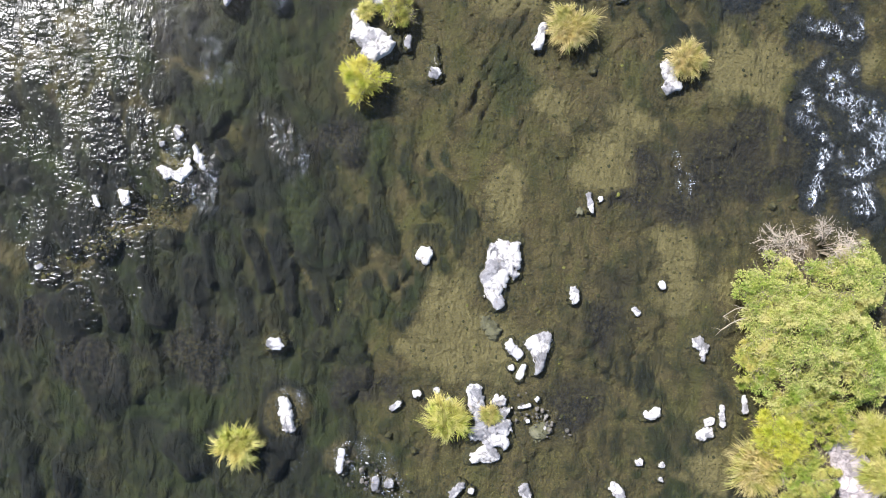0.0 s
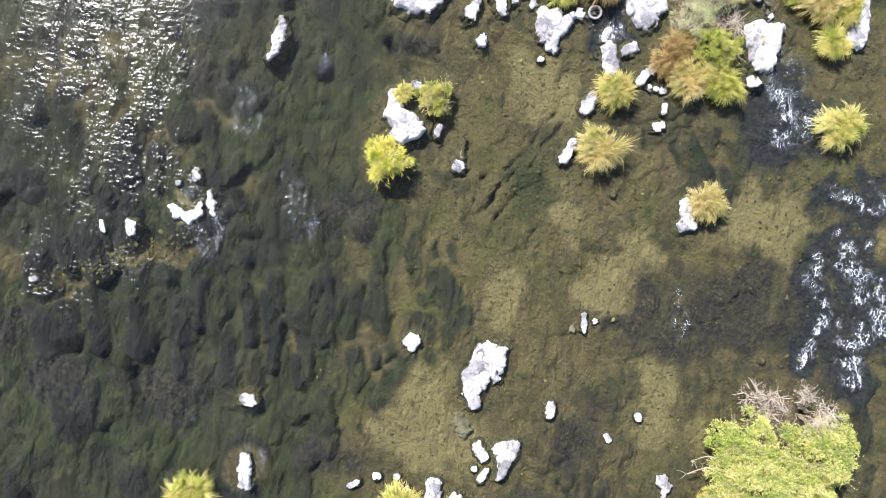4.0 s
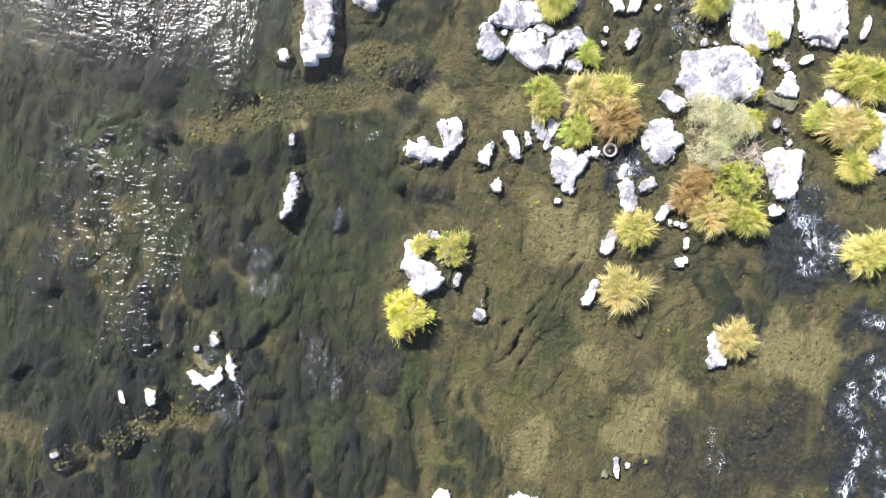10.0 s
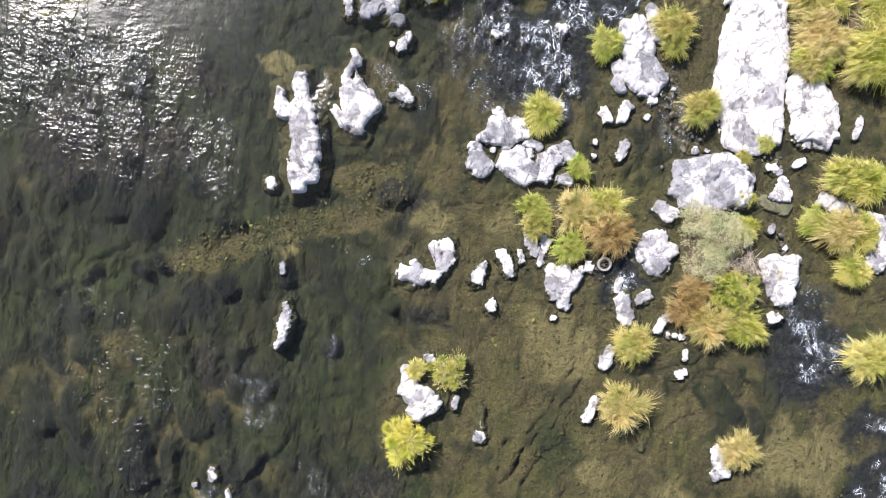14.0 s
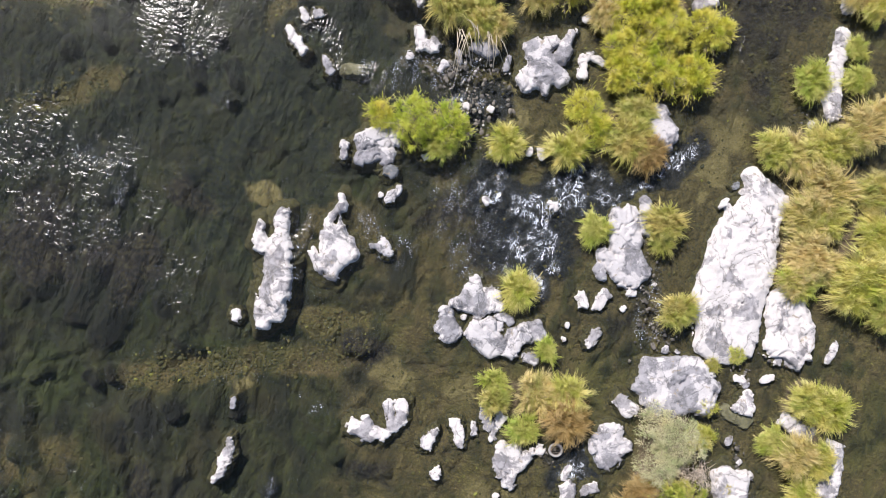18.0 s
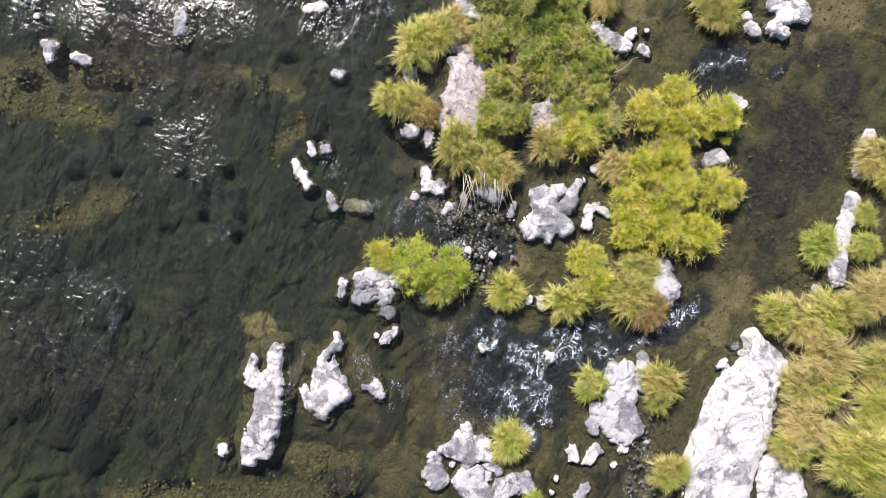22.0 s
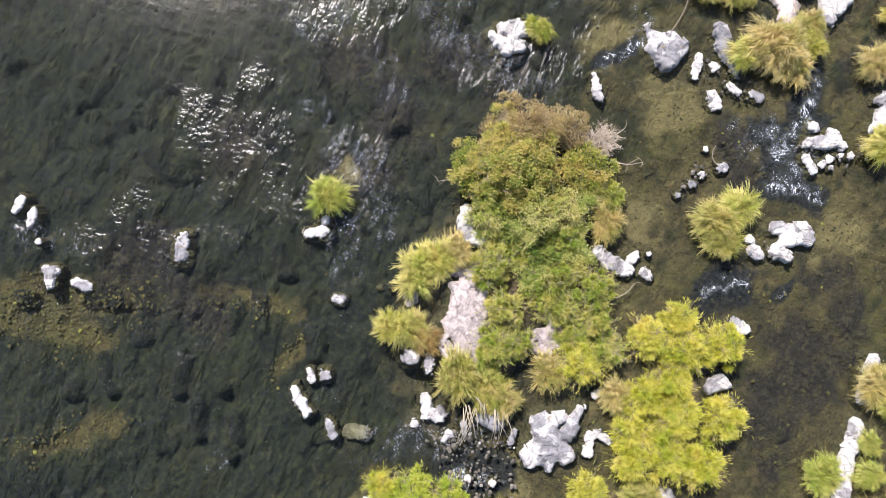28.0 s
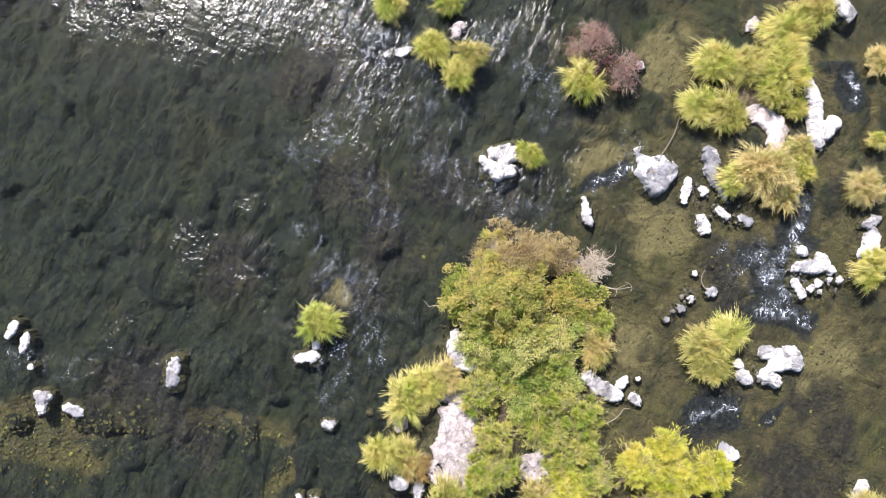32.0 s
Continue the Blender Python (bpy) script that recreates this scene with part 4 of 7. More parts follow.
def rock(x, y, h, tone, lobes):
    """A river rock: the swollen union of tapered bars, each (x0, y0, x1, y1, r0, r1), standing h out of the water."""
    rock_count[0] += 1
    seed = rock_count[0]
    chips = random.Random(seed)
    h = h * 0.52
    reach = max(max(math.hypot(a, b) + r, math.hypot(c, d) + s) for a, b, c, d, r, s in lobes)
    wide = max(max(r, s) for *_, r, s in lobes)
    step = min(0.040, max(0.015, wide / 11))
    n = int((reach + wide * 1.2 + 0.1) / step) + 1
    axis = np.arange(-n, n + 1) * step
    X, Y = np.meshgrid(axis, axis)
    jag = min(0.09, wide * (0.30 if wide > 0.2 else 0.62))
    wx = X + jag * fbm((X + x) * 1.4 / (wide + 0.05), (Y + y) * 1.4 / (wide + 0.05), seed, 5, 0.62)
    wy = Y + jag * fbm((X + x) * 1.4 / (wide + 0.05), (Y + y) * 1.4 / (wide + 0.05), seed + 400, 5, 0.62)
    inside = np.full(X.shape, -9.0)
    for q, (a, b, c, d, r, s) in enumerate(lobes):
        side = np.full(X.shape, -9.0)
        sides = 6 + (seed + q) % 3
        for k in range(sides):
            u = 2 * math.pi * (k + 0.75 * chips.random()) / sides
            reach_u = max(a * math.cos(u) + b * math.sin(u) + r, c * math.cos(u) + d * math.sin(u) + s)
            mid_u = ((a + c) * math.cos(u) + (b + d) * math.sin(u)) / 2
            limit = mid_u + (reach_u - mid_u) * (chips.uniform(0.88, 1.12) if len(lobes) < 2 else chips.uniform(0.94, 1.12))
            side = np.maximum(side, wx * math.cos(u) + wy * math.sin(u) - limit)
        inside = np.maximum(inside, np.minimum(-side, block_depth(wx, wy, a, b, c, d, r, s)))
    grain = 0.55 if wide > 0.2 else max(0.06, wide * 0.9)
    f1, f2, who, ox, oy = cells((X + x) / grain + 0.5 * fbm(X * 3, Y * 3, seed, 3), (Y + y) / grain / 1.3 + 0.5 * fbm(X * 3, Y * 3, seed + 50, 3), seed, True)
    _, _, chip = cells((X + x) / (0.75 * wide) + 0.25 * fbm(X * 2 / wide, Y * 2 / wide, seed + 21, 3), (Y + y) / (0.9 * wide), seed + 20)
    inside = inside + (chip - 0.45) * min(0.14, 0.30 * wide) + (who - 0.5) * min(0.05, 0.10 * wide) + min(0.05, 0.11 * wide) * fbm((X + x) * 2.2 / grain, (Y + y) * 2.2 / grain, seed + 9, 5, 0.65)
    rel = inside / max(wide, 0.05)
    lean = 0.28 * h * (np.sin(seed * 2.3) * X + np.cos(seed * 1.7) * Y) / max(reach, 0.1)
    facet = ox * (np.modf(who * 17)[0] - 0.5) + oy * (np.modf(who * 31)[0] - 0.5)
    top = h * (0.74 + 0.20 * who + 0.34 * facet) + lean
    crack = smooth(0.0, 0.05, f2 - f1)
    rough = 0.10 * h * fbm((X + x) * 2.6, (Y + y) * 2.6, seed + 3, 6, 0.6)
    notch = np.abs(fbm((X + x) * 1.3 + 0.8 * (Y + y), (Y + y) * 0.9, seed + 70, 4, 0.55))
    rough = rough - 0.34 * h * smooth(0.035, 0.0, notch) * (wide > 0.22)
    edge = np.clip(rel / 0.30, 0, 1)
    bulk = (top * (0.88 + 0.12 * crack) + rough) * (0.45 + 0.55 * edge ** 0.5)
    skirt = 1.5 + 1.1 * fbm((X + x) * 1.3, (Y + y) * 1.3, seed + 33, 3)
    Z = np.where(rel > 0, np.maximum(bulk, 0.03 + 0.15 * h * smooth(0, 0.1, rel)), 0.02 + rel * max(wide, 0.08) * skirt - 0.5 * smooth(-0.7, -1.05, rel))
    if h < 0.03:
        Z = np.where(rel > 0, h - 0.05 + 0.03 * rel, h - 0.05 + rel * wide * 2.0)
    keep = rel > -1.1
    idx = np.arange(X.size).reshape(X.shape)
    ok = keep[:-1, :-1] & keep[:-1, 1:] & keep[1:, 1:] & keep[1:, :-1]
    quads = np.stack([idx[:-1, :-1], idx[:-1, 1:], idx[1:, 1:], idx[1:, :-1]], -1)[ok]
    used, back = np.unique(quads.ravel(), return_inverse=True)
    V = np.stack([X.ravel()[used], Y.ravel()[used], np.maximum(Z.ravel()[used], -0.6)], -1)
    me = bpy.data.meshes.new("rock")
    fill(me, V, back.reshape(-1, 4))
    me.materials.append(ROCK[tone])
    kind = "boulder" if wide > 0.3 else "rock" if wide > 0.1 else "stone"
    ob = new(kind, me)
    ob.location = (x, y, 0)
    SHORE.append((x, y, reach))
    return tagged(ob, ROCK_LABEL[tone], kind, "river rocks")


rock(7.76, 11.26, 0.02, "drowned", [(-0.24, 0.03, 0.2, -0.01, 0.17, 0.19)])
rock(5.82, 12.43, 0.07, "white", [(0, 0, 0, 0, 0.06, 0.06)])
rock(8.69, 12.9, 0.1, "white", [(-0.08, 0.03, 0.09, -0.02, 0.09, 0.07)])
rock(0.64, 23.18, 0.28, "white", [(-0.4, 0.08, -0.04, -0.09, 0.17, 0.19), (-0.15, -0.01, 0.42, -0.12, 0.17, 0.19)])
rock(1.13, 23.44, 0.12, "white", [(-0.06, -0.13, 0.03, 0.06, 0.1, 0.1)])
rock(4.74, 25.22, 0.32, "white", [(-0.43, 0.15, 0.25, 0.4, 0.17, 0.2), (-0.02, 0.07, 0.39, 0.22, 0.26, 0.2), (-0.18, -0.37, 0.14, -0.41, 0.19, 0.12)])
rock(3.99, 24.69, 0.2, "white", [(-0.04, -0.02, 0.13, -0.07, 0.17, 0.16), (-0.22, 0.19, -0.22, 0.19, 0.1, 0.1)])
rock(4.17, 21.15, 0.3, "white", [(-0.15, -0.1, 0.1, 0.07, 0.17, 0.21)])
rock(4.25, 22.7, 0.25, "grey", [(-0.17, 0.09, 0.1, -0.04, 0.14, 0.17)])
rock(7.9, 20.52, 0.3, "white", [(-0.08, 0.86, 0, 0.22, 0.19, 0.17), (-0.06, 0.2, 0.06, -0.64, 0.19, 0.25), (0.03, -0.8, 0.23, -1.16, 0.23, 0.2)])
rock(6.65, 15.16, 0.5, "white", [(-0.09, 2.08, 0.28, 1.65, 0.23, 0.49), (0.25, 1.41, 0.07, 0.17, 0.6, 0.83), (0.07, 0.17, 0.07, -1.01, 0.83, 0.89), (0.07, -1.01, 0.21, -1.96, 0.86, 0.75), (-0.58, 1.15, -0.21, 0.67, 0.11, 0.32), (-0.29, -2.29, 0.62, -2.03, 0.23, 0.29)])
rock(8.41, 13.87, 0.4, "white", [(-0.31, 0.53, -0.06, -0.39, 0.35, 0.49), (-0.07, 0.49, 0.28, -0.43, 0.32, 0.38), (0.21, 0.29, 0.49, -0.36, 0.17, 0.26), (-0.06, -0.68, 0.25, -0.73, 0.23, 0.23)])
rock(-4.52, 12.03, 0.45, "white", [(0.01, 1.01, 0.12, 0.33, 0.14, 0.22), (0.12, 0.33, 0.23, 0.07, 0.24, 0.27), (-0.48, 0.65, -0.39, 0.23, 0.05, 0.16), (-0.39, 0.23, 0.03, 0.01, 0.16, 0.16), (0.13, 0.04, 0.31, -0.76, 0.31, 0.35), (0.28, -0.77, 0.35, -1.32, 0.36, 0.36), (0.27, -1.34, 0.3, -1.69, 0.3, 0.19)])
rock(-3.12, 12.62, 0.4, "white", [(-0.15, 1.2, -0.06, 0.99, 0.04, 0.12), (-0.1, 1.01, -0.26, 0.57, 0.12, 0.1), (-0.28, 0.56, -0.09, 0.26, 0.1, 0.25), (-0.11, 0.33, 0.11, -0.11, 0.25, 0.41), (0.26, 0.08, 0.39, -0.09, 0.3, 0.26), (0.13, -0.17, 0.11, -0.57, 0.44, 0.27), (-0.45, -0.17, -0.09, -0.6, 0.07, 0.19)])
rock(-1.95, 12.92, 0.16, "grey", [(0, 0, 0.11, -0.04, 0.15, 0.15), (-0.25, -0.04, -0.05, 0.03, 0.06, 0.12), (-0.07, 0.22, -0.02, 0.07, 0.06, 0.12)])
rock(0.54, 12.27, 0.32, "grey", [(-0.44, -0.21, 0.05, 0.09, 0.12, 0.31), (-0.02, 0.28, 0.23, -0.14, 0.24, 0.19), (-0.12, -0.08, 0.16, -0.17, 0.22, 0.18)])
rock(0.99, 12.37, 0.3, "white", [(-0.07, 0.09, 0.01, -0.03, 0.26, 0.26), (0.22, -0.05, 0.22, -0.05, 0.17, 0.17)])
rock(0.1, 11.55, 0.28, "grey", [(-0.14, 0.25, 0.1, -0.18, 0.15, 0.25), (-0.07, -0.09, 0.14, -0.17, 0.21, 0.21)])
rock(1.05, 11.49, 0.32, "grey", [(-0.13, 0.03, 0.21, -0.11, 0.31, 0.33), (0.03, 0.23, 0.03, 0.23, 0.25, 0.25)])
rock(1.9, 11.64, 0.3, "grey", [(0.3, 0.43, 0.44, 0.22, 0.18, 0.21), (-0.03, 0.11, 0.21, 0.25, 0.21, 0.26), (-0.15, -0, -0.13, -0.36, 0.21, 0.2)])
rock(1.44, 12.07, 0.16, "grey", [(-0.16, 0.04, 0.14, -0.06, 0.11, 0.11)])
rock(1.31, 11.82, 0.12, "grey", [(0, 0, 0, 0, 0.13, 0.13)])
rock(0.46, 12.8, 0.14, "grey", [(0, 0, 0, 0, 0.13, 0.13)])
rock(2.31, 11.3, 0.14, "grey", [(-0.09, -0.03, 0.08, -0.01, 0.13, 0.13)])
rock(0.44, 11.81, 0.08, "white", [(0, 0, 0, 0, 0.07, 0.07)])
rock(3.85, 14.56, 0.42, "grey", [(-0.45, 0.74, -0.18, 0.09, 0.2, 0.28), (-0.09, 0.93, 0.12, 0.33, 0.18, 0.24), (0.21, 1.24, 0.42, 0.57, 0.18, 0.18), (-0.06, 0.2, 0.39, -0.39, 0.27, 0.31), (0.19, -0.38, 0.43, -0.52, 0.28, 0.24), (-0.5, -0.31, -0.12, -0.55, 0.18, 0.24), (-0.08, -0.69, 0.38, -0.76, 0.16, 0.16), (-0.52, -0.61, -0.36, -0.85, 0.13, 0.11)])
rock(4.32, 13.53, 0.15, "white", [(0, 0, 0, 0, 0.14, 0.14)])
rock(6.03, 11.66, 0.42, "grey", [(-0.77, 0.19, 0.36, 0.4, 0.26, 0.37), (-0.66, -0.15, 0.4, 0.05, 0.3, 0.52), (-0.27, -0.46, 0.57, -0.22, 0.46, 0.4), (0.66, 0.37, 0.89, 0.18, 0.19, 0.16), (-0.93, -0.33, -0.71, -0.37, 0.09, 0.17)])
rock(4.76, 9.8, 0.3, "grey", [(-0.05, 0.21, 0.06, -0.28, 0.31, 0.33), (-0.21, -0.1, 0.29, -0.04, 0.26, 0.24), (0.07, -0.35, 0.16, -0.48, 0.26, 0.13)])
rock(8.05, 9.33, 0.35, "white", [(-0.18, 0.34, 0.11, 0.37, 0.35, 0.33), (0.2, 0.17, 0.11, -0.41, 0.26, 0.19), (-0.29, -0.03, -0.1, -0.44, 0.19, 0.13), (0.02, -0.21, -0.02, -0.5, 0.29, 0.16)])
rock(7.81, 11.67, 0.2, "white", [(0.01, 0.19, -0.03, -0.15, 0.13, 0.19), (-0.17, -0.17, 0.11, -0.13, 0.13, 0.16)])
rock(-0.86, 8.71, 0.2, "white", [(-0.54, -0.2, -0.25, -0.24, 0.18, 0.22), (-0.25, -0.24, 0.2, -0.19, 0.2, 0.13), (0.11, 0.55, 0.35, 0.04, 0.11, 0.1), (0.39, 0.64, 0.53, 0.27, 0.17, 0.13), (0.46, 0.27, 0.42, 0.05, 0.15, 0.08), (-0.35, 0.03, -0.28, -0.03, 0.08, 0.13)])
rock(2.53, 8.68, 0.3, "white", [(-0.32, 0.32, -0.19, -0.23, 0.18, 0.2), (-0.03, 0.28, 0.05, -0.42, 0.23, 0.18), (0.33, 0.25, 0.22, -0.05, 0.16, 0.16), (0.45, 0.45, 0.45, 0.45, 0.11, 0.11)])
rock(0.44, 8.72, 0.14, "white", [(0.05, 0.18, -0.05, -0.18, 0.1, 0.14)])
rock(1.07, 9.08, 0.15, "white", [(-0.12, 0.2, 0.13, -0.24, 0.15, 0.13)])
rock(1.42, 9.26, 0.1, "white", [(-0.03, 0.11, 0.03, -0.11, 0.06, 0.08)])
rock(1.65, 9.63, 0.16, "white", [(-0.09, 0.15, 0.09, -0.16, 0.13, 0.16)])
rock(1.97, 9.44, 0.12, "white", [(0.03, 0.29, -0.02, 0.05, 0.14, 0.11), (-0.03, 0.05, -0.04, -0.29, 0.08, 0.08)])
rock(0.81, 8, 0.2, "white", [(0, 0.08, 0.01, -0.08, 0.08, 0.13)])
rock(-2.82, 15.31, 0.35, "grey", [(-0.29, -0, 0.28, 0.24, 0.22, 0.25), (-0.21, 0.17, 0.17, 0.35, 0.18, 0.18), (-0.23, -0.37, 0.26, -0.12, 0.19, 0.18), (0.39, -0.08, 0.33, -0.32, 0.15, 0.14)])
rock(-3.53, 14.98, 0.25, "white", [(-0.02, 0.12, 0.04, -0.12, 0.12, 0.12)])
rock(0.77, 18.42, 0.36, "grey", [(-0.44, 0.4, -0.13, -0.05, 0.24, 0.36), (-0.12, 0.55, -0.01, 0.66, 0.18, 0.14), (0.33, 0.98, 0.26, 0.32, 0.1, 0.18), (-0.28, -0.25, -0.02, -0.37, 0.29, 0.27), (0.27, -0.13, 0.36, -0.17, 0.21, 0.21), (-0.5, -0.47, -0.32, -0.56, 0.13, 0.15)])
rock(1.79, 18.81, 0.16, "white", [(-0.2, 0.05, -0.13, -0.37, 0.13, 0.1), (-0.1, 0.2, 0.3, 0.12, 0.1, 0.08)])
rock(-2.39, 18.17, 0.28, "white", [(-0.22, 0.21, -0.09, 0.04, 0.12, 0.15), (-0.08, -0.1, 0.24, -0.06, 0.15, 0.18), (-0.21, -0.44, -0.21, -0.44, 0.07, 0.07)])
rock(-0.89, 18.39, 0.22, "grey", [(-0.19, 0.04, 0.12, -0, 0.18, 0.21)])
rock(-1.44, 18.01, 0.12, "grey", [(0.04, -0.1, -0.04, 0.1, 0.07, 0.08)])
rock(-1.76, 17.66, 0.12, "grey", [(-0.05, -0.06, 0.04, 0.09, 0.08, 0.1)])
rock(-0.23, 18.21, 0.1, "grey", [(-0.01, -0.15, -0.01, 0.15, 0.07, 0.07)])
rock(-2.48, 20.51, 0.3, "pink", [(-0.23, 0.66, 0.13, 0.05, 0.24, 0.32), (0.05, -0.13, 0.52, -0.63, 0.35, 0.39), (-0.14, -0.65, 0.08, -0.86, 0.13, 0.18), (-0.1, 1.32, -0.09, 0.87, 0.18, 0.24), (-0.57, 0.99, -0.18, 1.13, 0.18, 0.15), (0.42, 0.45, 0.5, -0.65, 0.24, 0.26), (0.1, 0.9, 0.3, 0.4, 0.25, 0.25)])
rock(-3.06, 22.69, 0.4, "white", [(-0.16, 0.4, 0.01, -0.15, 0.14, 0.21), (0.1, -0.19, 0.38, -0.16, 0.21, 0.18)])
rock(-0.27, 20.84, 0.3, "pink", [(0, 0.56, 0.09, 0.29, 0.18, 0.21), (-0.14, -0.1, 0.21, -0.04, 0.24, 0.27), (-0.14, -0.32, 0.09, -0.35, 0.16, 0.14)])
rock(2.49, -0.19, 0.3, "white", [(0.1, 0.43, 0.01, -0.14, 0.27, 0.34), (0.41, 0.56, 0.35, 0.16, 0.13, 0.2), (0.29, -0.13, 0.36, -0.2, 0.13, 0.09), (-0.27, -0.29, -0.19, -0.5, 0.24, 0.24), (-0.19, -0.64, -0.08, -0.85, 0.19, 0.16)])
rock(3.41, -2.29, 0.2, "white", [(-0.19, 0.14, 0.23, 0.29, 0.13, 0.19), (0.1, 0.07, 0.08, -0.49, 0.23, 0.09)])
rock(2.86, -2.28, 0.14, "white", [(-0.09, 0.11, 0.09, -0.1, 0.13, 0.13)])
rock(3.05, -2.83, 0.08, "white", [(0.05, 0.13, -0.04, -0.11, 0.06, 0.09)])
rock(2.25, -1.7, 0, "drowned", [(-0.12, 0.14, 0.15, -0.14, 0.11, 0.14)])
rock(1.93, -3.67, 0.25, "grey", [(-0.04, 0.35, -0.03, -0, 0.21, 0.18), (0, 0, 0.09, -0.42, 0.11, 0.13)])
rock(2.54, -3.7, 0.2, "white", [(-0.12, 0.18, 0.02, 0.14, 0.13, 0.11), (0.1, -0.1, -0, -0.24, 0.11, 0.11)])
rock(2.25, -4.5, 0.3, "white", [(-0.36, 0.13, 0.27, 0.22, 0.18, 0.25), (-0, 0.07, 0.36, -0.06, 0.28, 0.16), (-0.4, -0.47, 0.01, -0.35, 0.13, 0.2)])
rock(-3.75, 27.58, 0.35, "white", [(-0.36, -0.06, 0.07, -0.21, 0.1, 0.19), (-0.14, 0.18, 0.2, 0.31, 0.16, 0.26), (0.18, -0.09, 0.41, -0.08, 0.19, 0.16)])
rock(0.14, 28.82, 0.35, "grey", [(-0.56, 0.26, -0.25, 0.06, 0.1, 0.24), (-0.18, -0.15, 0.12, -0.35, 0.26, 0.21), (0.11, 0.36, 0.34, 0.13, 0.13, 0.19), (0, 0, 0.19, -0.09, 0.32, 0.26)])
rock(1.64, 29.32, 0.3, "grey", [(-0.3, 0.44, -0.06, -0.02, 0.19, 0.19), (-0.03, -0.09, 0.44, -0.46, 0.16, 0.1)])
rock(1.08, 28.64, 0.14, "white", [(-0.04, 0.22, 0.04, -0.22, 0.1, 0.12)])
rock(1.5, 28.8, 0.1, "white", [(0, 0, 0, 0, 0.12, 0.12)])
rock(1.77, 27.96, 0.14, "white", [(-0.1, 0.12, 0.09, -0.12, 0.13, 0.15)])
rock(2.16, 28.42, 0.1, "white", [(-0.11, 0.04, 0.11, -0.04, 0.1, 0.09)])
rock(2.78, 28.47, 0.1, "grey", [(-0.11, -0.01, 0.11, -0.01, 0.12, 0.12)])
rock(-1.18, 27.24, 0.14, "white", [(-0.14, 0.26, 0.01, -0.07, 0.07, 0.12), (0.1, -0.2, 0.17, -0.25, 0.12, 0.1)])
rock(4.79, 28, 0.25, "white", [(-0.39, -0.22, 0.23, 0.01, 0.13, 0.19), (0.16, 0.22, 0.46, 0.02, 0.16, 0.16), (-0.39, 0.24, -0.3, 0.2, 0.13, 0.12)])
rock(4.64, 27.25, 0.14, "white", [(-0.13, 0.11, 0.14, -0.1, 0.12, 0.12)])
rock(0.6, 0.12, 0.22, "white", [(-0.01, 0.08, 0.01, -0.08, 0.18, 0.18)])
rock(2.79, -2.72, 0.06, "white", [(0, 0, 0, 0, 0.07, 0.07)])
rock(0.42, -3.35, 0.08, "white", [(0, 0, 0, 0, 0.1, 0.1)])
rock(0.91, -3.26, 0.07, "white", [(0, 0, 0, 0, 0.07, 0.07)])
rock(1.2, -3.55, 0.1, "white", [(0, 0, 0, 0, 0.1, 0.1)])
rock(-0.12, -3.65, 0.08, "white", [(-0.08, -0.06, 0.08, 0.06, 0.07, 0.07)])
rock(-0.28, -4.39, 0.05, "white", [(0, 0, 0, 0, 0.06, 0.06)])
rock(0.34, -4.81, 0.05, "white", [(0, 0, 0, 0, 0.06, 0.06)])
rock(-1.48, -5, 0.1, "grey", [(0.03, 0.24, -0.03, -0.24, 0.08, 0.07)])
rock(-0.28, -5.58, 0.1, "grey", [(0, 0, 0, 0, 0.11, 0.11)])
rock(-0.62, -5.57, 0.08, "grey", [(-0.01, -0.1, 0.01, 0.1, 0.08, 0.08)])
rock(3.13, -3.69, 0.06, "white", [(-0.13, -0.03, 0.13, 0.03, 0.04, 0.04)])
rock(3.45, -3.52, 0.06, "white", [(0, 0, 0, 0, 0.06, 0.06)])
rock(3.2, -4.06, 0.06, "white", [(0, 0, 0, 0, 0.06, 0.06)])
rock(3.58, -4.34, 0.04, "drowned", [(-0.11, -0.04, 0.11, 0.04, 0.16, 0.13)])
rock(4.41, -0.88, 0.14, "white", [(-0.01, 0.11, 0.01, -0.11, 0.1, 0.11)])
rock(6.68, -0.64, 0.08, "white", [(-0.03, 0.04, 0.03, -0.04, 0.07, 0.07)])
rock(5.99, -1.31, 0.1, "white", [(-0.04, 0.05, 0.04, -0.05, 0.07, 0.07)])
rock(7.66, -2.25, 0.2, "white", [(-0.05, 0.11, -0.05, 0.11, 0.16, 0.16), (0.04, 0.05, 0.06, -0.27, 0.14, 0.06)])
rock(6.39, -3.92, 0.16, "white", [(-0.12, -0.03, 0.12, 0.03, 0.11, 0.13)])
rock(7.74, -4.44, 0.12, "white", [(-0.12, -0.03, 0.12, 0.03, 0.1, 0.13)])
rock(7.88, -4.13, 0.1, "white", [(-0.07, -0.03, 0.07, 0.03, 0.09, 0.07)])
rock(8.22, -4, 0.1, "white", [(-0.01, 0.24, 0.01, -0.24, 0.06, 0.07)])
rock(8.8, -3.71, 0.1, "white", [(-0.01, 0.18, 0.01, -0.18, 0.07, 0.07)])
rock(4.81, 1.47, 0.1, "white", [(-0.04, 0.2, 0.04, -0.2, 0.07, 0.06)])
rock(5.09, 1.55, 0.07, "white", [(0, 0, 0, 0, 0.07, 0.07)])
rock(4.56, 1.25, 0.02, "drowned", [(0, 0, 0, 0, 0.09, 0.09)])
rock(9.63, 1.39, 0.05, "white", [(0, 0, 0, 0, 0.06, 0.06)])
rock(5.5, -5.87, 0.15, "white", [(-0.1, 0.1, 0.1, -0.1, 0.13, 0.13)])
rock(6.05, -5.14, 0.08, "white", [(0, 0, 0, 0, 0.09, 0.09)])
rock(6.64, -5.22, 0.08, "white", [(0, 0, 0, 0, 0.07, 0.07)])
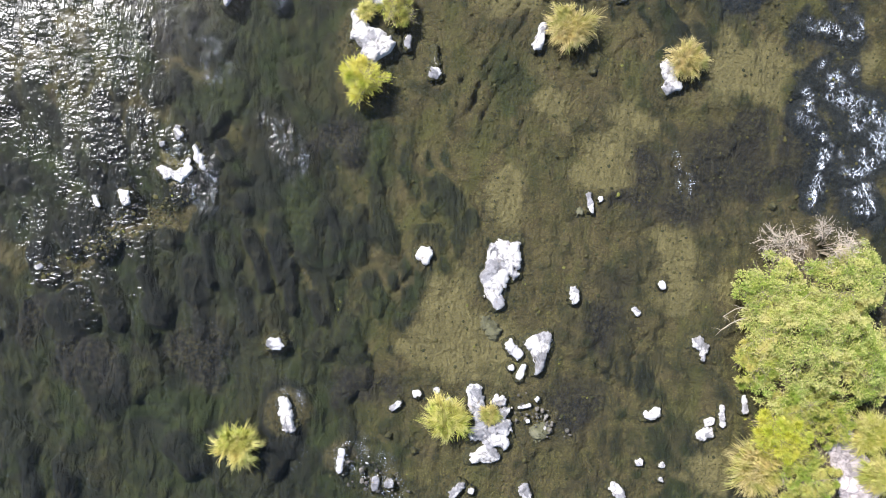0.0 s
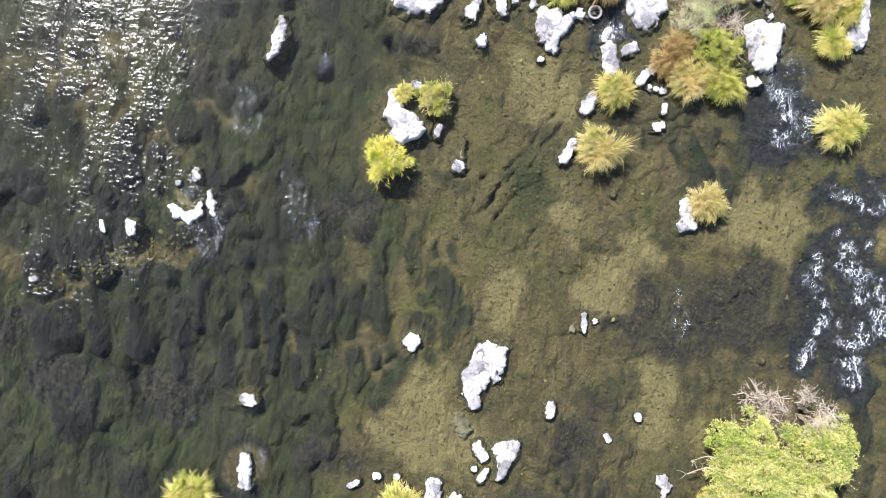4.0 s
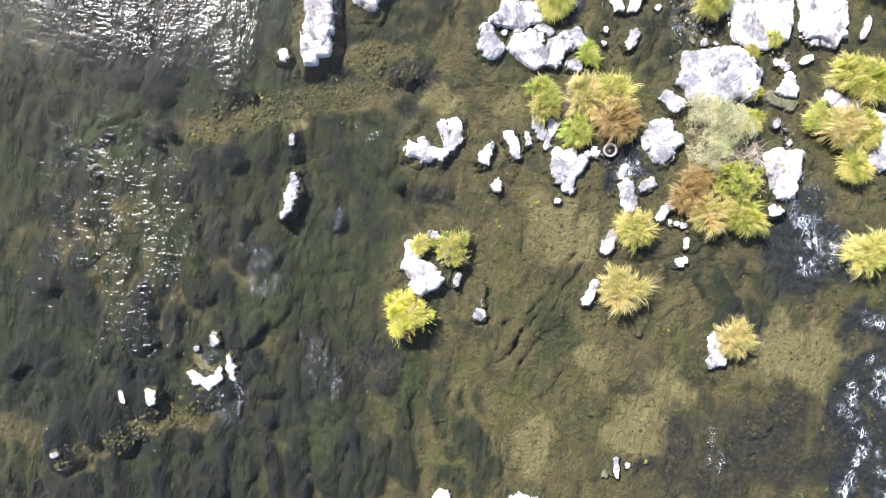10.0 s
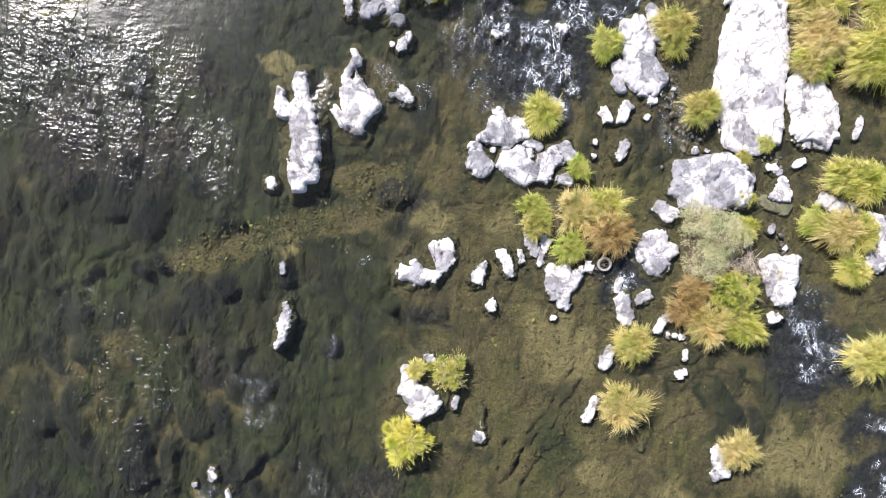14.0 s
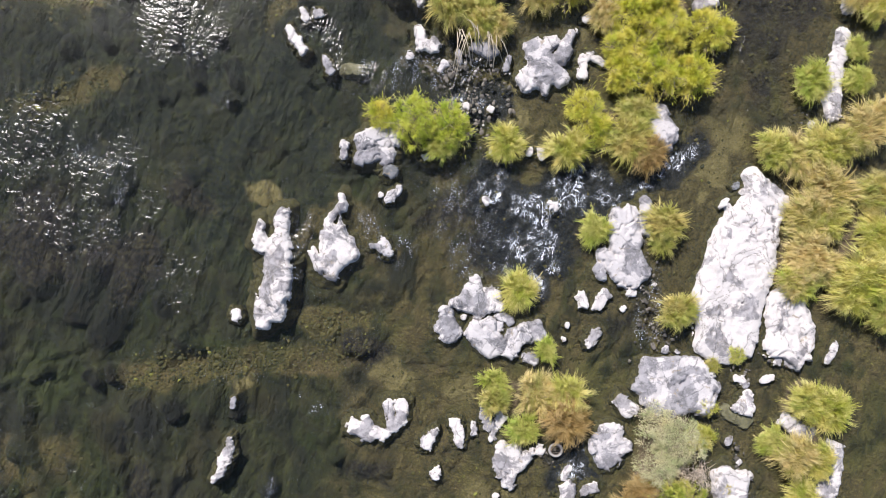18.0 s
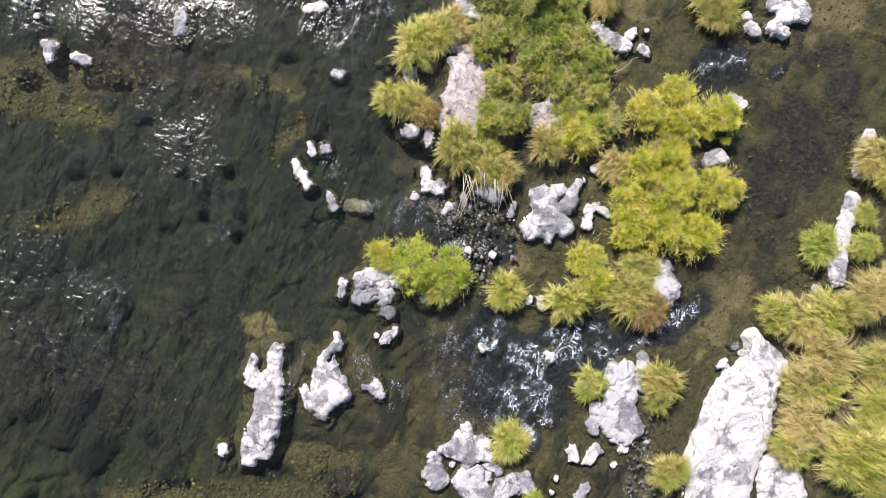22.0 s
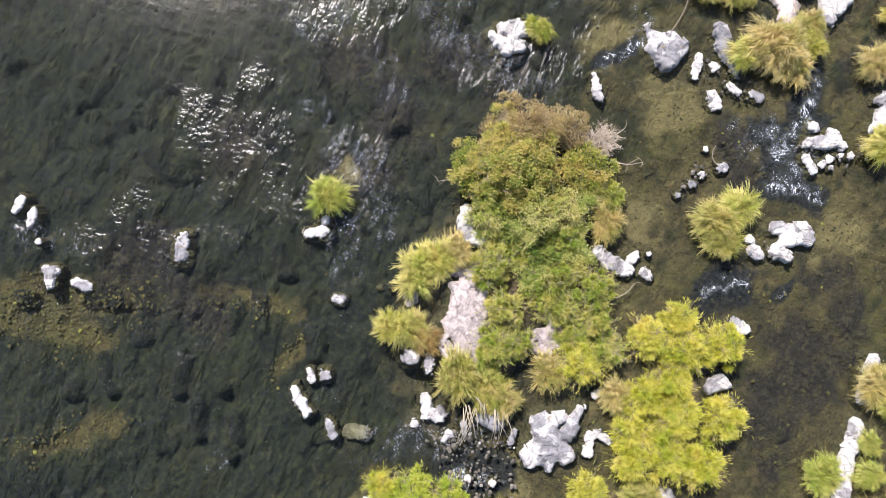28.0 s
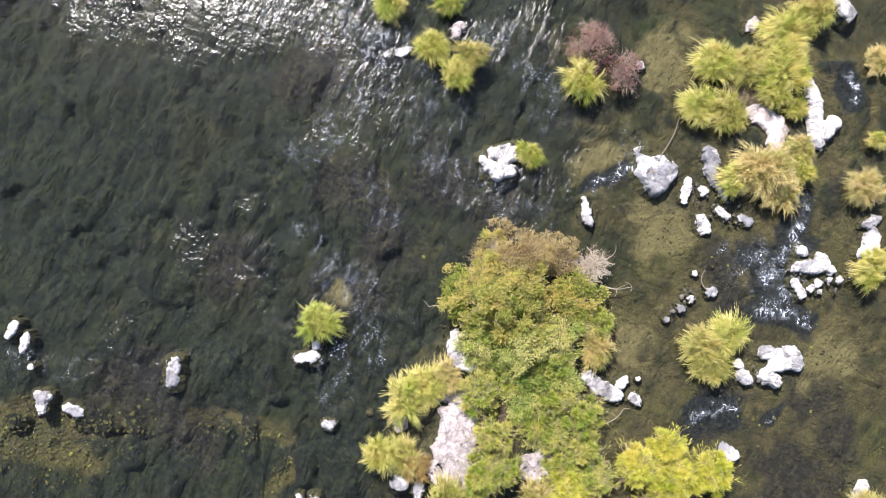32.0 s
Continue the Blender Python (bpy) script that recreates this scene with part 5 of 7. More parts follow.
rock(6.61, -5.58, 0.06, "white", [(0, 0, 0, 0, 0.06, 0.06)])
rock(3.14, -5.87, 0.12, "white", [(-0.03, 0.14, 0.03, -0.14, 0.11, 0.11)])
rock(1.39, -5.78, 0.1, "white", [(0.12, 0.11, -0.12, -0.11, 0.1, 0.08)])
rock(1.76, -5.79, 0.08, "white", [(0, 0, 0, 0, 0.08, 0.08)])
rock(-2.83, -3.79, 0.25, "white", [(-0.06, 0.3, 0.06, -0.3, 0.12, 0.18)])
rock(-3.1, -2.08, 0.08, "grey", [(-0.08, 0.02, 0.08, -0.02, 0.13, 0.13)])
rock(11.67, -5.03, 0.35, "pink", [(-0.3, 0.15, 0.14, -0.72, 0.43, 0.65), (0.08, 0.29, 0.08, 0.29, 0.36, 0.36)])
rock(-5.5, 2.19, 0.16, "white", [(-0.38, 0.06, -0.22, -0.07, 0.08, 0.12), (-0.22, -0.07, 0.06, -0.11, 0.12, 0.15), (0.06, -0.11, 0.23, 0.01, 0.15, 0.12), (0.23, 0.01, 0.24, 0.28, 0.11, 0.05)])
rock(-5.5, 3.16, 0.12, "white", [(-0.03, 0.09, 0.03, -0.09, 0.08, 0.1)])
rock(-4.98, 2.54, 0.18, "white", [(-0.09, 0.28, 0.01, -0.01, 0.04, 0.1), (0.01, -0.01, 0.07, -0.25, 0.1, 0.06)])
rock(-6.78, 1.56, 0.12, "white", [(-0.02, 0.08, 0.02, -0.08, 0.11, 0.12)])
rock(-5.88, 2.87, 0.08, "white", [(0, 0, 0, 0, 0.07, 0.07)])
rock(-7.46, 1.45, 0.08, "white", [(-0.05, 0.11, 0.05, -0.11, 0.05, 0.05)])
rock(-8.81, -0.15, 0.06, "white", [(0, 0, 0, 0, 0.08, 0.08)])
rock(-4.94, 10.36, 0.14, "white", [(0, 0, 0, 0, 0.14, 0.14)])
rock(-4.21, 6.93, 0.2, "white", [(-0.01, 0.51, 0.06, 0.27, 0.06, 0.11), (0.06, 0.27, 0, -0.15, 0.12, 0.12), (0, -0.15, -0.09, -0.52, 0.12, 0.08), (0, 0.06, -0.02, -0.29, 0.14, 0.11)])
rock(-4.4, 8.29, 0.08, "grey", [(-0.01, 0.08, 0.01, -0.08, 0.07, 0.07)])
rock(2.4, 7.82, 0.06, "white", [(0, 0, 0, 0, 0.08, 0.08)])
rock(3.15, 9.18, 0.15, "white", [(0, 0, 0, 0, 0.13, 0.13)])
rock(3.92, 8.81, 0.12, "white", [(0.02, 0.11, -0.02, -0.11, 0.1, 0.1)])
rock(4.14, 8.23, 0.22, "white", [(-0.06, 0.18, 0.06, -0.18, 0.18, 0.22)])
rock(4.57, 8.58, 0.12, "white", [(-0.09, -0.07, 0.09, 0.07, 0.11, 0.13)])
rock(5.12, 7.98, 0.12, "white", [(0.1, 0.17, -0.1, -0.17, 0.11, 0.13)])
rock(3.85, 7, 0.2, "white", [(0.06, 0.15, -0.06, -0.15, 0.14, 0.15)])
rock(5.66, 7.7, 0.06, "white", [(0, 0, 0, 0, 0.08, 0.08)])
rock(5.47, 7.72, 0.06, "white", [(0, 0, 0, 0, 0.07, 0.07)])
rock(5.3, 7.73, 0.06, "white", [(0, 0, 0, 0, 0.06, 0.06)])
rock(5.78, 7.25, 0.08, "white", [(-0.01, 0.08, 0.01, -0.08, 0.07, 0.07)])
rock(5.72, 6.79, 0.08, "white", [(0.07, 0.04, -0.07, -0.04, 0.1, 0.1)])
rock(7.96, 8.43, 0.12, "white", [(-0.09, -0.02, 0.09, 0.02, 0.13, 0.11)])
rock(7.52, 12.2, 0.1, "white", [(-0.07, 0.01, 0.07, -0.01, 0.1, 0.1)])
rock(7.72, 12.1, 0.08, "grey", [(0, 0, 0, 0, 0.09, 0.09)])
rock(8.21, 12.4, 0.08, "white", [(-0.1, -0.06, 0.1, 0.06, 0.09, 0.09)])
rock(7.69, 10.67, 0.08, "white", [(0.02, 0.06, -0.02, -0.06, 0.07, 0.09)])
rock(8.06, 10.2, 0.06, "white", [(0, 0, 0, 0, 0.07, 0.07)])
rock(4.92, 10.8, 0.16, "white", [(-0.14, 0.08, 0.14, -0.08, 0.17, 0.21)])
rock(2.97, 12.32, 0.06, "white", [(0, 0, 0, 0, 0.07, 0.07)])
rock(2.98, 11.96, 0.06, "white", [(0, 0, 0, 0, 0.06, 0.06)])
rock(9.65, 13.48, 0.14, "white", [(0.04, 0.21, -0.04, -0.21, 0.1, 0.09)])
rock(8.16, 13.1, 0.1, "white", [(0, 0, 0, 0, 0.1, 0.1)])
rock(8.34, 12.89, 0.1, "white", [(0, 0, 0, 0, 0.11, 0.11)])
rock(5.53, 12.41, 0.08, "grey", [(0, 0, 0, 0, 0.1, 0.1)])
rock(9.23, 11.44, 0.25, "white", [(-0.32, 0.11, 0.32, -0.11, 0.2, 0.21)])
rock(10.35, 10.67, 0.3, "white", [(-0.02, 0.5, 0.02, -0.5, 0.23, 0.28)])
rock(-0.77, 5.57, 0.35, "white", [(-0.31, 0.6, -0.17, 0.2, 0.1, 0.19), (-0.08, 0.05, 0.28, -0.16, 0.28, 0.3), (0.03, -0.41, 0.26, -0.27, 0.22, 0.19)])
rock(-0.56, 6.5, 0.2, "white", [(0, 0, 0, 0, 0.12, 0.12)])
rock(0.19, 5.5, 0.1, "white", [(0, 0.1, 0, -0.1, 0.07, 0.08)])
rock(0.88, 5.18, 0.05, "white", [(0, 0.2, 0, -0.2, 0.04, 0.1)])
rock(0.85, 4.73, 0.08, "grey", [(0, 0, 0, 0, 0.13, 0.13)])
rock(3.55, 5.69, 0.25, "white", [(0.07, 0.24, -0.07, -0.24, 0.1, 0.13)])
rock(6.86, 4.56, 0.25, "white", [(-0.05, 0.46, 0.12, -0.08, 0.13, 0.18), (-0.04, -0.19, -0.04, -0.19, 0.11, 0.11)])
rock(4.93, 4.83, 0.05, "white", [(0, 0, 0, 0, 0.07, 0.07)])
rock(3.17, 13.04, 0.14, "white", [(-0.06, 0.08, 0.06, -0.08, 0.14, 0.14)])
rock(3.64, 13.16, 0.14, "white", [(0.06, 0.15, -0.06, -0.15, 0.14, 0.13)])
rock(3.67, 12.19, 0.14, "white", [(0.05, 0.13, -0.05, -0.13, 0.13, 0.13)])
rock(4.22, 13.1, 0.08, "white", [(0, 0, 0, 0, 0.08, 0.08)])
rock(-2.3, 14.77, 0.2, "dark", [(0, 0, 0, 0, 0.17, 0.17)])
rock(-2.07, 14.26, 0.16, "grey", [(0.07, 0.13, -0.07, -0.13, 0.11, 0.11)])
rock(-2.35, 14.15, 0.06, "white", [(0, 0, 0, 0, 0.07, 0.07)])
rock(0.2, 14.71, 0.14, "white", [(0, 0, 0, 0, 0.11, 0.11)])
rock(1.85, 15.09, 0.16, "white", [(0, 0, 0, 0, 0.14, 0.14)])
rock(7.66, 18.93, 0.1, "white", [(0, 0, 0, 0, 0.11, 0.11)])
rock(3.93, 17.79, 0.35, "grey", [(-0.18, 0.16, 0.18, -0.16, 0.37, 0.39)])
rock(-1.04, 20.37, 0.12, "grey", [(0, 0, 0, 0, 0.28, 0.28)])
rock(0.02, 15.97, 0.14, "white", [(0, 0, 0, 0, 0.1, 0.1)])
rock(0.9, 16.22, 0.14, "white", [(0, 0, 0, 0, 0.11, 0.11)])
rock(1.19, 16.27, 0.12, "white", [(-0.03, 0.08, 0.03, -0.08, 0.08, 0.08)])
rock(-0.32, 16.98, 0.08, "white", [(0, 0, 0, 0, 0.08, 0.08)])
rock(-0.93, 16.89, 0.06, "white", [(0, 0, 0, 0, 0.08, 0.08)])
rock(-1.58, 15.38, 0.08, "white", [(0, 0, 0, 0, 0.1, 0.1)])
rock(6.19, 16.87, 0.06, "dark", [(0, 0, 0, 0, 0.11, 0.11)])
rock(-5.42, 17.27, 0.18, "white", [(-0.23, 0.21, 0.23, -0.21, 0.11, 0.12)])
rock(-5.41, 17.94, 0.1, "white", [(-0.07, 0.12, 0.07, -0.12, 0.07, 0.08)])
rock(-5.1, 18.06, 0.12, "white", [(0, 0, 0, 0, 0.14, 0.14)])
rock(-4.5, 16.89, 0.1, "grey", [(-0.1, 0.14, 0.1, -0.14, 0.08, 0.1)])
rock(-3.88, 16.97, 0.02, "drowned", [(-0.13, -0.03, 0.13, 0.03, 0.11, 0.11)])
rock(-3.26, 19.22, 0.25, "white", [(0, 0, 0, 0, 0.21, 0.21)])
rock(-2.81, 19.28, 0.2, "white", [(-0.05, 0.22, 0.05, -0.22, 0.11, 0.11)])
rock(-2.64, 17.67, 0.08, "white", [(0, 0, 0, 0, 0.07, 0.07)])
rock(1.57, 23.14, 0.14, "white", [(0, 0, 0, 0, 0.16, 0.16)])
rock(1.49, 23.65, 0.06, "white", [(0, 0, 0, 0, 0.06, 0.06)])
rock(1.44, 19.92, 0.1, "grey", [(-0.11, -0.07, 0.11, 0.07, 0.08, 0.1)])
rock(-3.78, 20.54, 0.12, "pink", [(0, 0, 0, 0, 0.21, 0.21)])
rock(2.73, 20.91, 0.1, "pink", [(0, 0, 0, 0, 0.14, 0.14)])
rock(1.91, 21.63, 0.08, "white", [(0, 0, 0, 0, 0.08, 0.08)])
rock(2.54, 26.39, 0.1, "grey", [(0, 0, 0, 0, 0.13, 0.13)])
rock(1.99, 26.69, 0.06, "white", [(0, 0, 0, 0, 0.07, 0.07)])
rock(1.92, 25.72, 0.1, "grey", [(0, 0, 0, 0, 0.11, 0.11)])
rock(1.68, 25.33, 0.06, "grey", [(0, 0, 0, 0, 0.07, 0.07)])
rock(4.93, 27.37, 0.08, "white", [(0, 0, 0, 0, 0.09, 0.09)])
rock(5.19, 27.37, 0.06, "white", [(0, 0, 0, 0, 0.07, 0.07)])
rock(7.76, 22.57, 0.3, "white", [(-0.04, 0.51, 0.04, -0.51, 0.17, 0.17)])
rock(-13.55, 19.41, 0.14, "white", [(0.02, 0.13, -0.02, -0.13, 0.11, 0.11)])
rock(-13.13, 19.23, 0.14, "white", [(-0.01, 0.14, 0.01, -0.14, 0.1, 0.1)])
rock(-12.77, 18.73, 0.08, "white", [(0, 0, 0, 0, 0.07, 0.07)])
rock(-12.2, 18.07, 0.18, "white", [(-0.15, 0.07, 0.09, 0.13, 0.11, 0.1), (-0.01, 0.03, 0.07, -0.23, 0.12, 0.08)])
rock(-11.42, 18.12, 0.12, "grey", [(-0.17, 0, 0.17, 0, 0.1, 0.11)])
rock(-9.5, 19.81, 0.2, "grey", [(-0.06, 0.23, 0.06, -0.23, 0.14, 0.17)])
rock(-6.5, 21.44, 0.16, "white", [(-0.24, -0.27, 0.1, -0.1, 0.1, 0.15), (0.07, 0.19, 0.07, 0.19, 0.11, 0.11)])
rock(-5.44, 19.91, 0.1, "grey", [(-0.07, -0.02, 0.07, 0.02, 0.1, 0.1)])
rock(-4.56, 20.52, 0.05, "grey", [(0, 0, 0, 0, 0.06, 0.06)])
rock(-4.28, 20.66, 0.05, "grey", [(0, 0, 0, 0, 0.07, 0.07)])
rock(3.74, 31.7, 0.35, "white", [(-0.51, 0.77, -0.16, 0.18, 0.13, 0.22), (-0.17, 0.02, 0.17, -0.65, 0.22, 0.19), (0.4, 0, 0.26, -0.33, 0.18, 0.19)])
rock(2.62, 30.97, 0.2, "pink", [(-0.52, 0.3, 0.01, 0.23, 0.24, 0.26), (0.21, 0.02, 0.3, -0.55, 0.25, 0.21)])
rock(5.09, 27.57, 0.08, "white", [(0, 0, 0, 0, 0.1, 0.1)])
rock(5.34, 27.77, 0.08, "white", [(0, 0, 0, 0, 0.07, 0.07)])
rock(5.57, 27.86, 0.1, "white", [(0, 0, 0, 0, 0.1, 0.1)])
rock(2.11, 26.03, 0.06, "white", [(0, 0, 0, 0, 0.09, 0.09)])
rock(-5.91, 30.47, 0.25, "pink", [(0.02, 0.15, -0.02, -0.15, 0.13, 0.15)])
rock(-7.02, 29.45, 0.1, "grey", [(-0.09, -0.07, 0.09, 0.07, 0.1, 0.1)])
rock(5.92, 29.59, 0.2, "white", [(-0.09, -0.13, 0.09, 0.13, 0.13, 0.13)])
rock(6.08, 28.97, 0.3, "white", [(-0.01, 0.23, 0.01, -0.23, 0.22, 0.26)])
rock(1.29, 33.44, 0.2, "pink", [(0.05, 0.1, -0.05, -0.1, 0.12, 0.13)])
rock(3.49, 34.78, 0.25, "white", [(-0.13, 0.1, 0.13, -0.1, 0.21, 0.19)])
rock(-1.12, 31.34, 0.06, "white", [(0, 0, 0, 0, 0.09, 0.09)])

# ---- plants ----
SEDGE = {
    "yel": ("bright yellow-green sedge tussock on the river rocks", (0.56, 0.53, 0.105), (0.44, 0.45, 0.068), (0.70, 0.63, 0.255)),
    "gre": ("fresh green sedge tussock standing in the river", (0.38, 0.44, 0.070), (0.46, 0.50, 0.095), (0.62, 0.58, 0.20)),
    "oli": ("olive green grass tussock at the water", (0.41, 0.41, 0.085), (0.49, 0.46, 0.115), (0.63, 0.54, 0.225)),
    "tan": ("tan and yellow autumn grass tussock", (0.58, 0.48, 0.146), (0.46, 0.41, 0.112), (0.69, 0.57, 0.291)),
    "bro": ("rusty brown dry grass tussock", (0.45, 0.28, 0.101), (0.34, 0.22, 0.078), (0.52, 0.40, 0.179)),
}
BLADES = {k: plant_material("blades_" + k, *v[1:]) for k, v in SEDGE.items()}


def part(name, me, material, parent, label=""):
    me.materials.append(material)
    ob = new(name, me)
    ob.parent = parent
    return tagged(ob, label) if label else ob


def toned(me, tone, corners):
    """Gives every strip or leaf its own tone, the same at all its corners."""
    me.attributes.new("tone", "FLOAT", "POINT").data.foreach_set("value", np.repeat(tone, corners).astype(np.float32))
    return me


def ribbons(base, mid1, mid2, tip, width, name, short=False, tone=None):
    """Narrow folded strips through four places each, with a pointed end; the short ones begin at the second place."""
    n = len(base)
    way = tip - base
    side = np.stack([-way[:, 1], way[:, 0], np.zeros(n)], -1)
    side /= np.maximum(np.linalg.norm(side, axis=1, keepdims=True), 1e-6)
    side += np.random.normal(0, 0.35, (n, 3))
    w = width[:, None]
    rows = [(base, 0.7), (mid1, 1.0), (mid2, 0.75), (tip, 0.28)][1 if short else 0:]
    V = np.stack([p + side * w * k * sign for p, k in rows for sign in (-1, 1)], 1).reshape(-1, 3)
    k = np.arange(n)[:, None] * 2 * len(rows)
    quads = np.concatenate([k + np.array([[2 * q, 2 * q + 1, 2 * q + 3, 2 * q + 2]]) for q in range(len(rows) - 1)])
    me = fill(bpy.data.meshes.new(name), V, quads, False)
    return toned(me, np.full(n, 0.5) if tone is None else tone, 2 * len(rows))


def dome(name, r, h, seed, rings=5, spokes=14):
    bm = bmesh.new()
    bmesh.ops.create_uvsphere(bm, u_segments=spokes, v_segments=rings * 2, radius=1)
    for v in bm.verts:
        k = 1 + 0.25 * noise.noise(v.co * 2 + Vector((seed, 0, 0)))
        v.co = Vector((v.co.x * r * k, v.co.y * r * k, v.co.z * h * k))
    me = bpy.data.meshes.new(name)
    bm.to_mesh(me)
    bm.free()
    return me


def make_tussock(kind, variant):
    rng = np.random.RandomState(100 + variant * 7 + sorted(SEDGE).index(kind))
    np.random.seed(500 + variant * 11)
    n = 3400
    root = tagged(new("sedge_tussock"), SEDGE[kind][0], "grass tussock", "sedge tussocks")
    part("root_crown", dome("root_crown", 0.50, 0.36, variant), THATCH, root, "dry thatch at the foot")

    tufts = 15
    spot = np.arange(tufts)
    hub = (0.46 * np.sqrt((spot + 0.4) / tufts))[:, None] * np.stack([np.cos(spot * 2.4 + variant), np.sin(spot * 2.4 + variant)], -1)
    hub = hub + rng.normal(0, 0.05, (tufts, 2))
    strength = rng.uniform(0.68, 1.14, tufts)
    hue = np.clip(rng.normal(0.5, 0.36, tufts), 0, 1)
    comb = rng.uniform(0, 2 * math.pi)

    def strands(count, low):
        locks = max(count // 7, 1)
        lock = rng.randint(0, locks, count)
        which = rng.randint(0, tufts, locks)[lock]
        az = rng.uniform(0, 2 * math.pi, locks)[lock] + rng.normal(0, 0.19, count)
        foot = hub[which] + rng.normal(0, 0.05, (locks, 2))[lock] + rng.normal(0, 0.024, (count, 2))
        d = 0.75 * np.stack([np.cos(az), np.sin(az)], -1) + 2.1 * hub[which] + 0.25 * np.array([math.cos(comb), math.sin(comb)]) + rng.normal(0, 0.25, (locks, 2))[lock]
        d /= np.linalg.norm(d, axis=1, keepdims=True)
        lean = np.clip(rng.beta(1.3, 1.2, locks)[lock] + rng.normal(0, 0.09, count), 0.05, 1.0)
        size = rng.uniform(0.70, 1.14, locks)[lock] * rng.uniform(0.80, 1.05, count) * strength[which]
        out = size * (0.10 + 0.62 * lean)
        up = size * (0.92 - 0.42 * lean) * (0.55 if low else 1.0)
        drop = lean * rng.uniform(0.1, 0.8, count)
        base = np.concatenate([foot, np.full((count, 1), 0.02)], 1)
        sway = rng.normal(0, 0.10, (locks, 2))[lock] + rng.normal(0, 0.03, (count, 2))

        def at(f, zf):
            xy = foot + d * (out * f)[:, None] + sway * f * f
            return np.concatenate([xy, (up * zf)[:, None]], 1)
        tone = np.clip(hue[which] + rng.normal(0, 0.30, locks)[lock] + rng.normal(0, 0.08, count), 0, 1)
        return (base, at(0.28, 0.55), at(0.70, 1.0 - 0.12 * drop), at(1.0, np.maximum(1.02 - drop, 0.05))), tone
    places, tone = strands(n, False)
    part("foliage", ribbons(*places, rng.uniform(0.0046, 0.0094, n), "foliage", True, tone), BLADES[kind], root)
    places, tone = strands(190, True)
    part("straw", ribbons(*places, rng.uniform(0.006, 0.011, 190), "straw"), THATCH, root, "withered straw-coloured blades")
    return root


MASTERS, tussock_count = {}, [0]


def tussock(x, y, r, kind):
    tussock_count[0] += 1
    k = tussock_count[0]
    SHORE.append((x, y, r * 0.8))
    key = (kind, k % 4)
    turn = pose(x, y, 0.02, 0, 0, (k * 137) % 360)
    if key not in MASTERS:
        MASTERS[key] = ob = make_tussock(*key)
        ob.scale = (r, r, r * 0.95)
        ob.matrix_basis = turn @ Matrix.Diagonal((*ob.scale, 1))
        return ob
    ob = copy_thing(MASTERS[key], turn)
    squeeze = 0.88 + 0.06 * ((k * 7) % 5)
    ob.scale = (r * squeeze, r / squeeze, r * (0.85 + 0.1 * (k % 4)))
    return ob


tussock(-3.97, -4.51, 0.61, "yel")
tussock(1.14, -3.96, 0.68, "yel")
tussock(2.23, -3.86, 0.33, "oli")
tussock(9.04, -5.25, 0.8, "tan")
tussock(11.98, -4.44, 0.67, "yel")
tussock(12.22, -5.44, 0.67, "yel")
tussock(1.73, 10.09, 0.49, "oli")
tussock(2.64, 10.48, 0.62, "tan")
tussock(3.39, 10.74, 0.59, "yel")
tussock(3.56, 10.06, 0.72, "bro")
tussock(2.57, 9.59, 0.5, "gre")
tussock(4.38, 7.42, 0.62, "oli")
tussock(4.26, 5.88, 0.73, "tan")
tussock(7.28, 5.07, 0.57, "tan")
tussock(-0.85, 6.21, 0.32, "yel")
tussock(7.26, 12.74, 0.3, "gre")
tussock(6.72, 12.34, 0.25, "oli")
tussock(6.87, 11.3, 0.3, "yel")
tussock(5.78, 8.94, 0.52, "bro")
tussock(5.58, 8.36, 0.59, "bro")
tussock(6.18, 8.09, 0.68, "tan")
tussock(7.02, 8.21, 0.65, "yel")
tussock(9.2, 12.12, 0.63, "yel")
tussock(9.85, 12.07, 0.7, "yel")
tussock(8.63, 10.95, 0.49, "gre")
tussock(9.25, 10.77, 0.66, "tan")
tussock(9.93, 10.79, 0.53, "yel")
tussock(9.73, 9.87, 0.56, "yel")
tussock(10.31, 7.68, 0.69, "yel")
tussock(8.26, 15.07, 0.66, "tan")
tussock(9.5, 15.08, 0.77, "yel")
tussock(7.89, 9.51, 0.23, "oli")
tussock(4.65, 15, 0.43, "oli")
tussock(6.9, 10.53, 0.43, "yel")
tussock(-1.23, 15.71, 0.45, "gre")
tussock(0.27, 16.24, 0.58, "yel")
tussock(1.79, 16.52, 0.65, "yel")
tussock(3.14, 17.14, 0.75, "oli")
tussock(3.77, 16.95, 0.59, "bro")
tussock(3.2, 17.9, 0.62, "oli")
tussock(2.96, 14.79, 0.53, "gre")
tussock(4.64, 15.43, 0.62, "oli")
tussock(5.49, 13.39, 0.6, "oli")
tussock(1.54, 12.82, 0.61, "yel")
tussock(2.62, 11.58, 0.39, "gre")
tussock(7.25, 19.88, 0.6, "gre")
tussock(8.22, 21.06, 0.37, "gre")
tussock(8.48, 20.33, 0.5, "gre")
tussock(7.89, 22.55, 0.63, "tan")
tussock(8.45, 22.24, 0.5, "yel")
tussock(6.77, 17.96, 0.63, "yel")
tussock(7.43, 18.04, 0.63, "tan")
tussock(7.91, 18.3, 0.69, "yel")
tussock(8.33, 18.51, 0.6, "oli")
tussock(8.33, 17.4, 0.82, "tan")
tussock(8.04, 16.49, 0.74, "tan")
tussock(8.66, 16.69, 0.59, "yel")
tussock(8.24, 15.6, 0.75, "tan")
tussock(8.17, 14.92, 0.62, "yel")
tussock(8.73, 15.46, 0.59, "tan")
tussock(8.8, 19, 0.76, "tan")
tussock(9.2, 19.55, 0.63, "tan")
tussock(9.52, 17.63, 0.63, "oli")
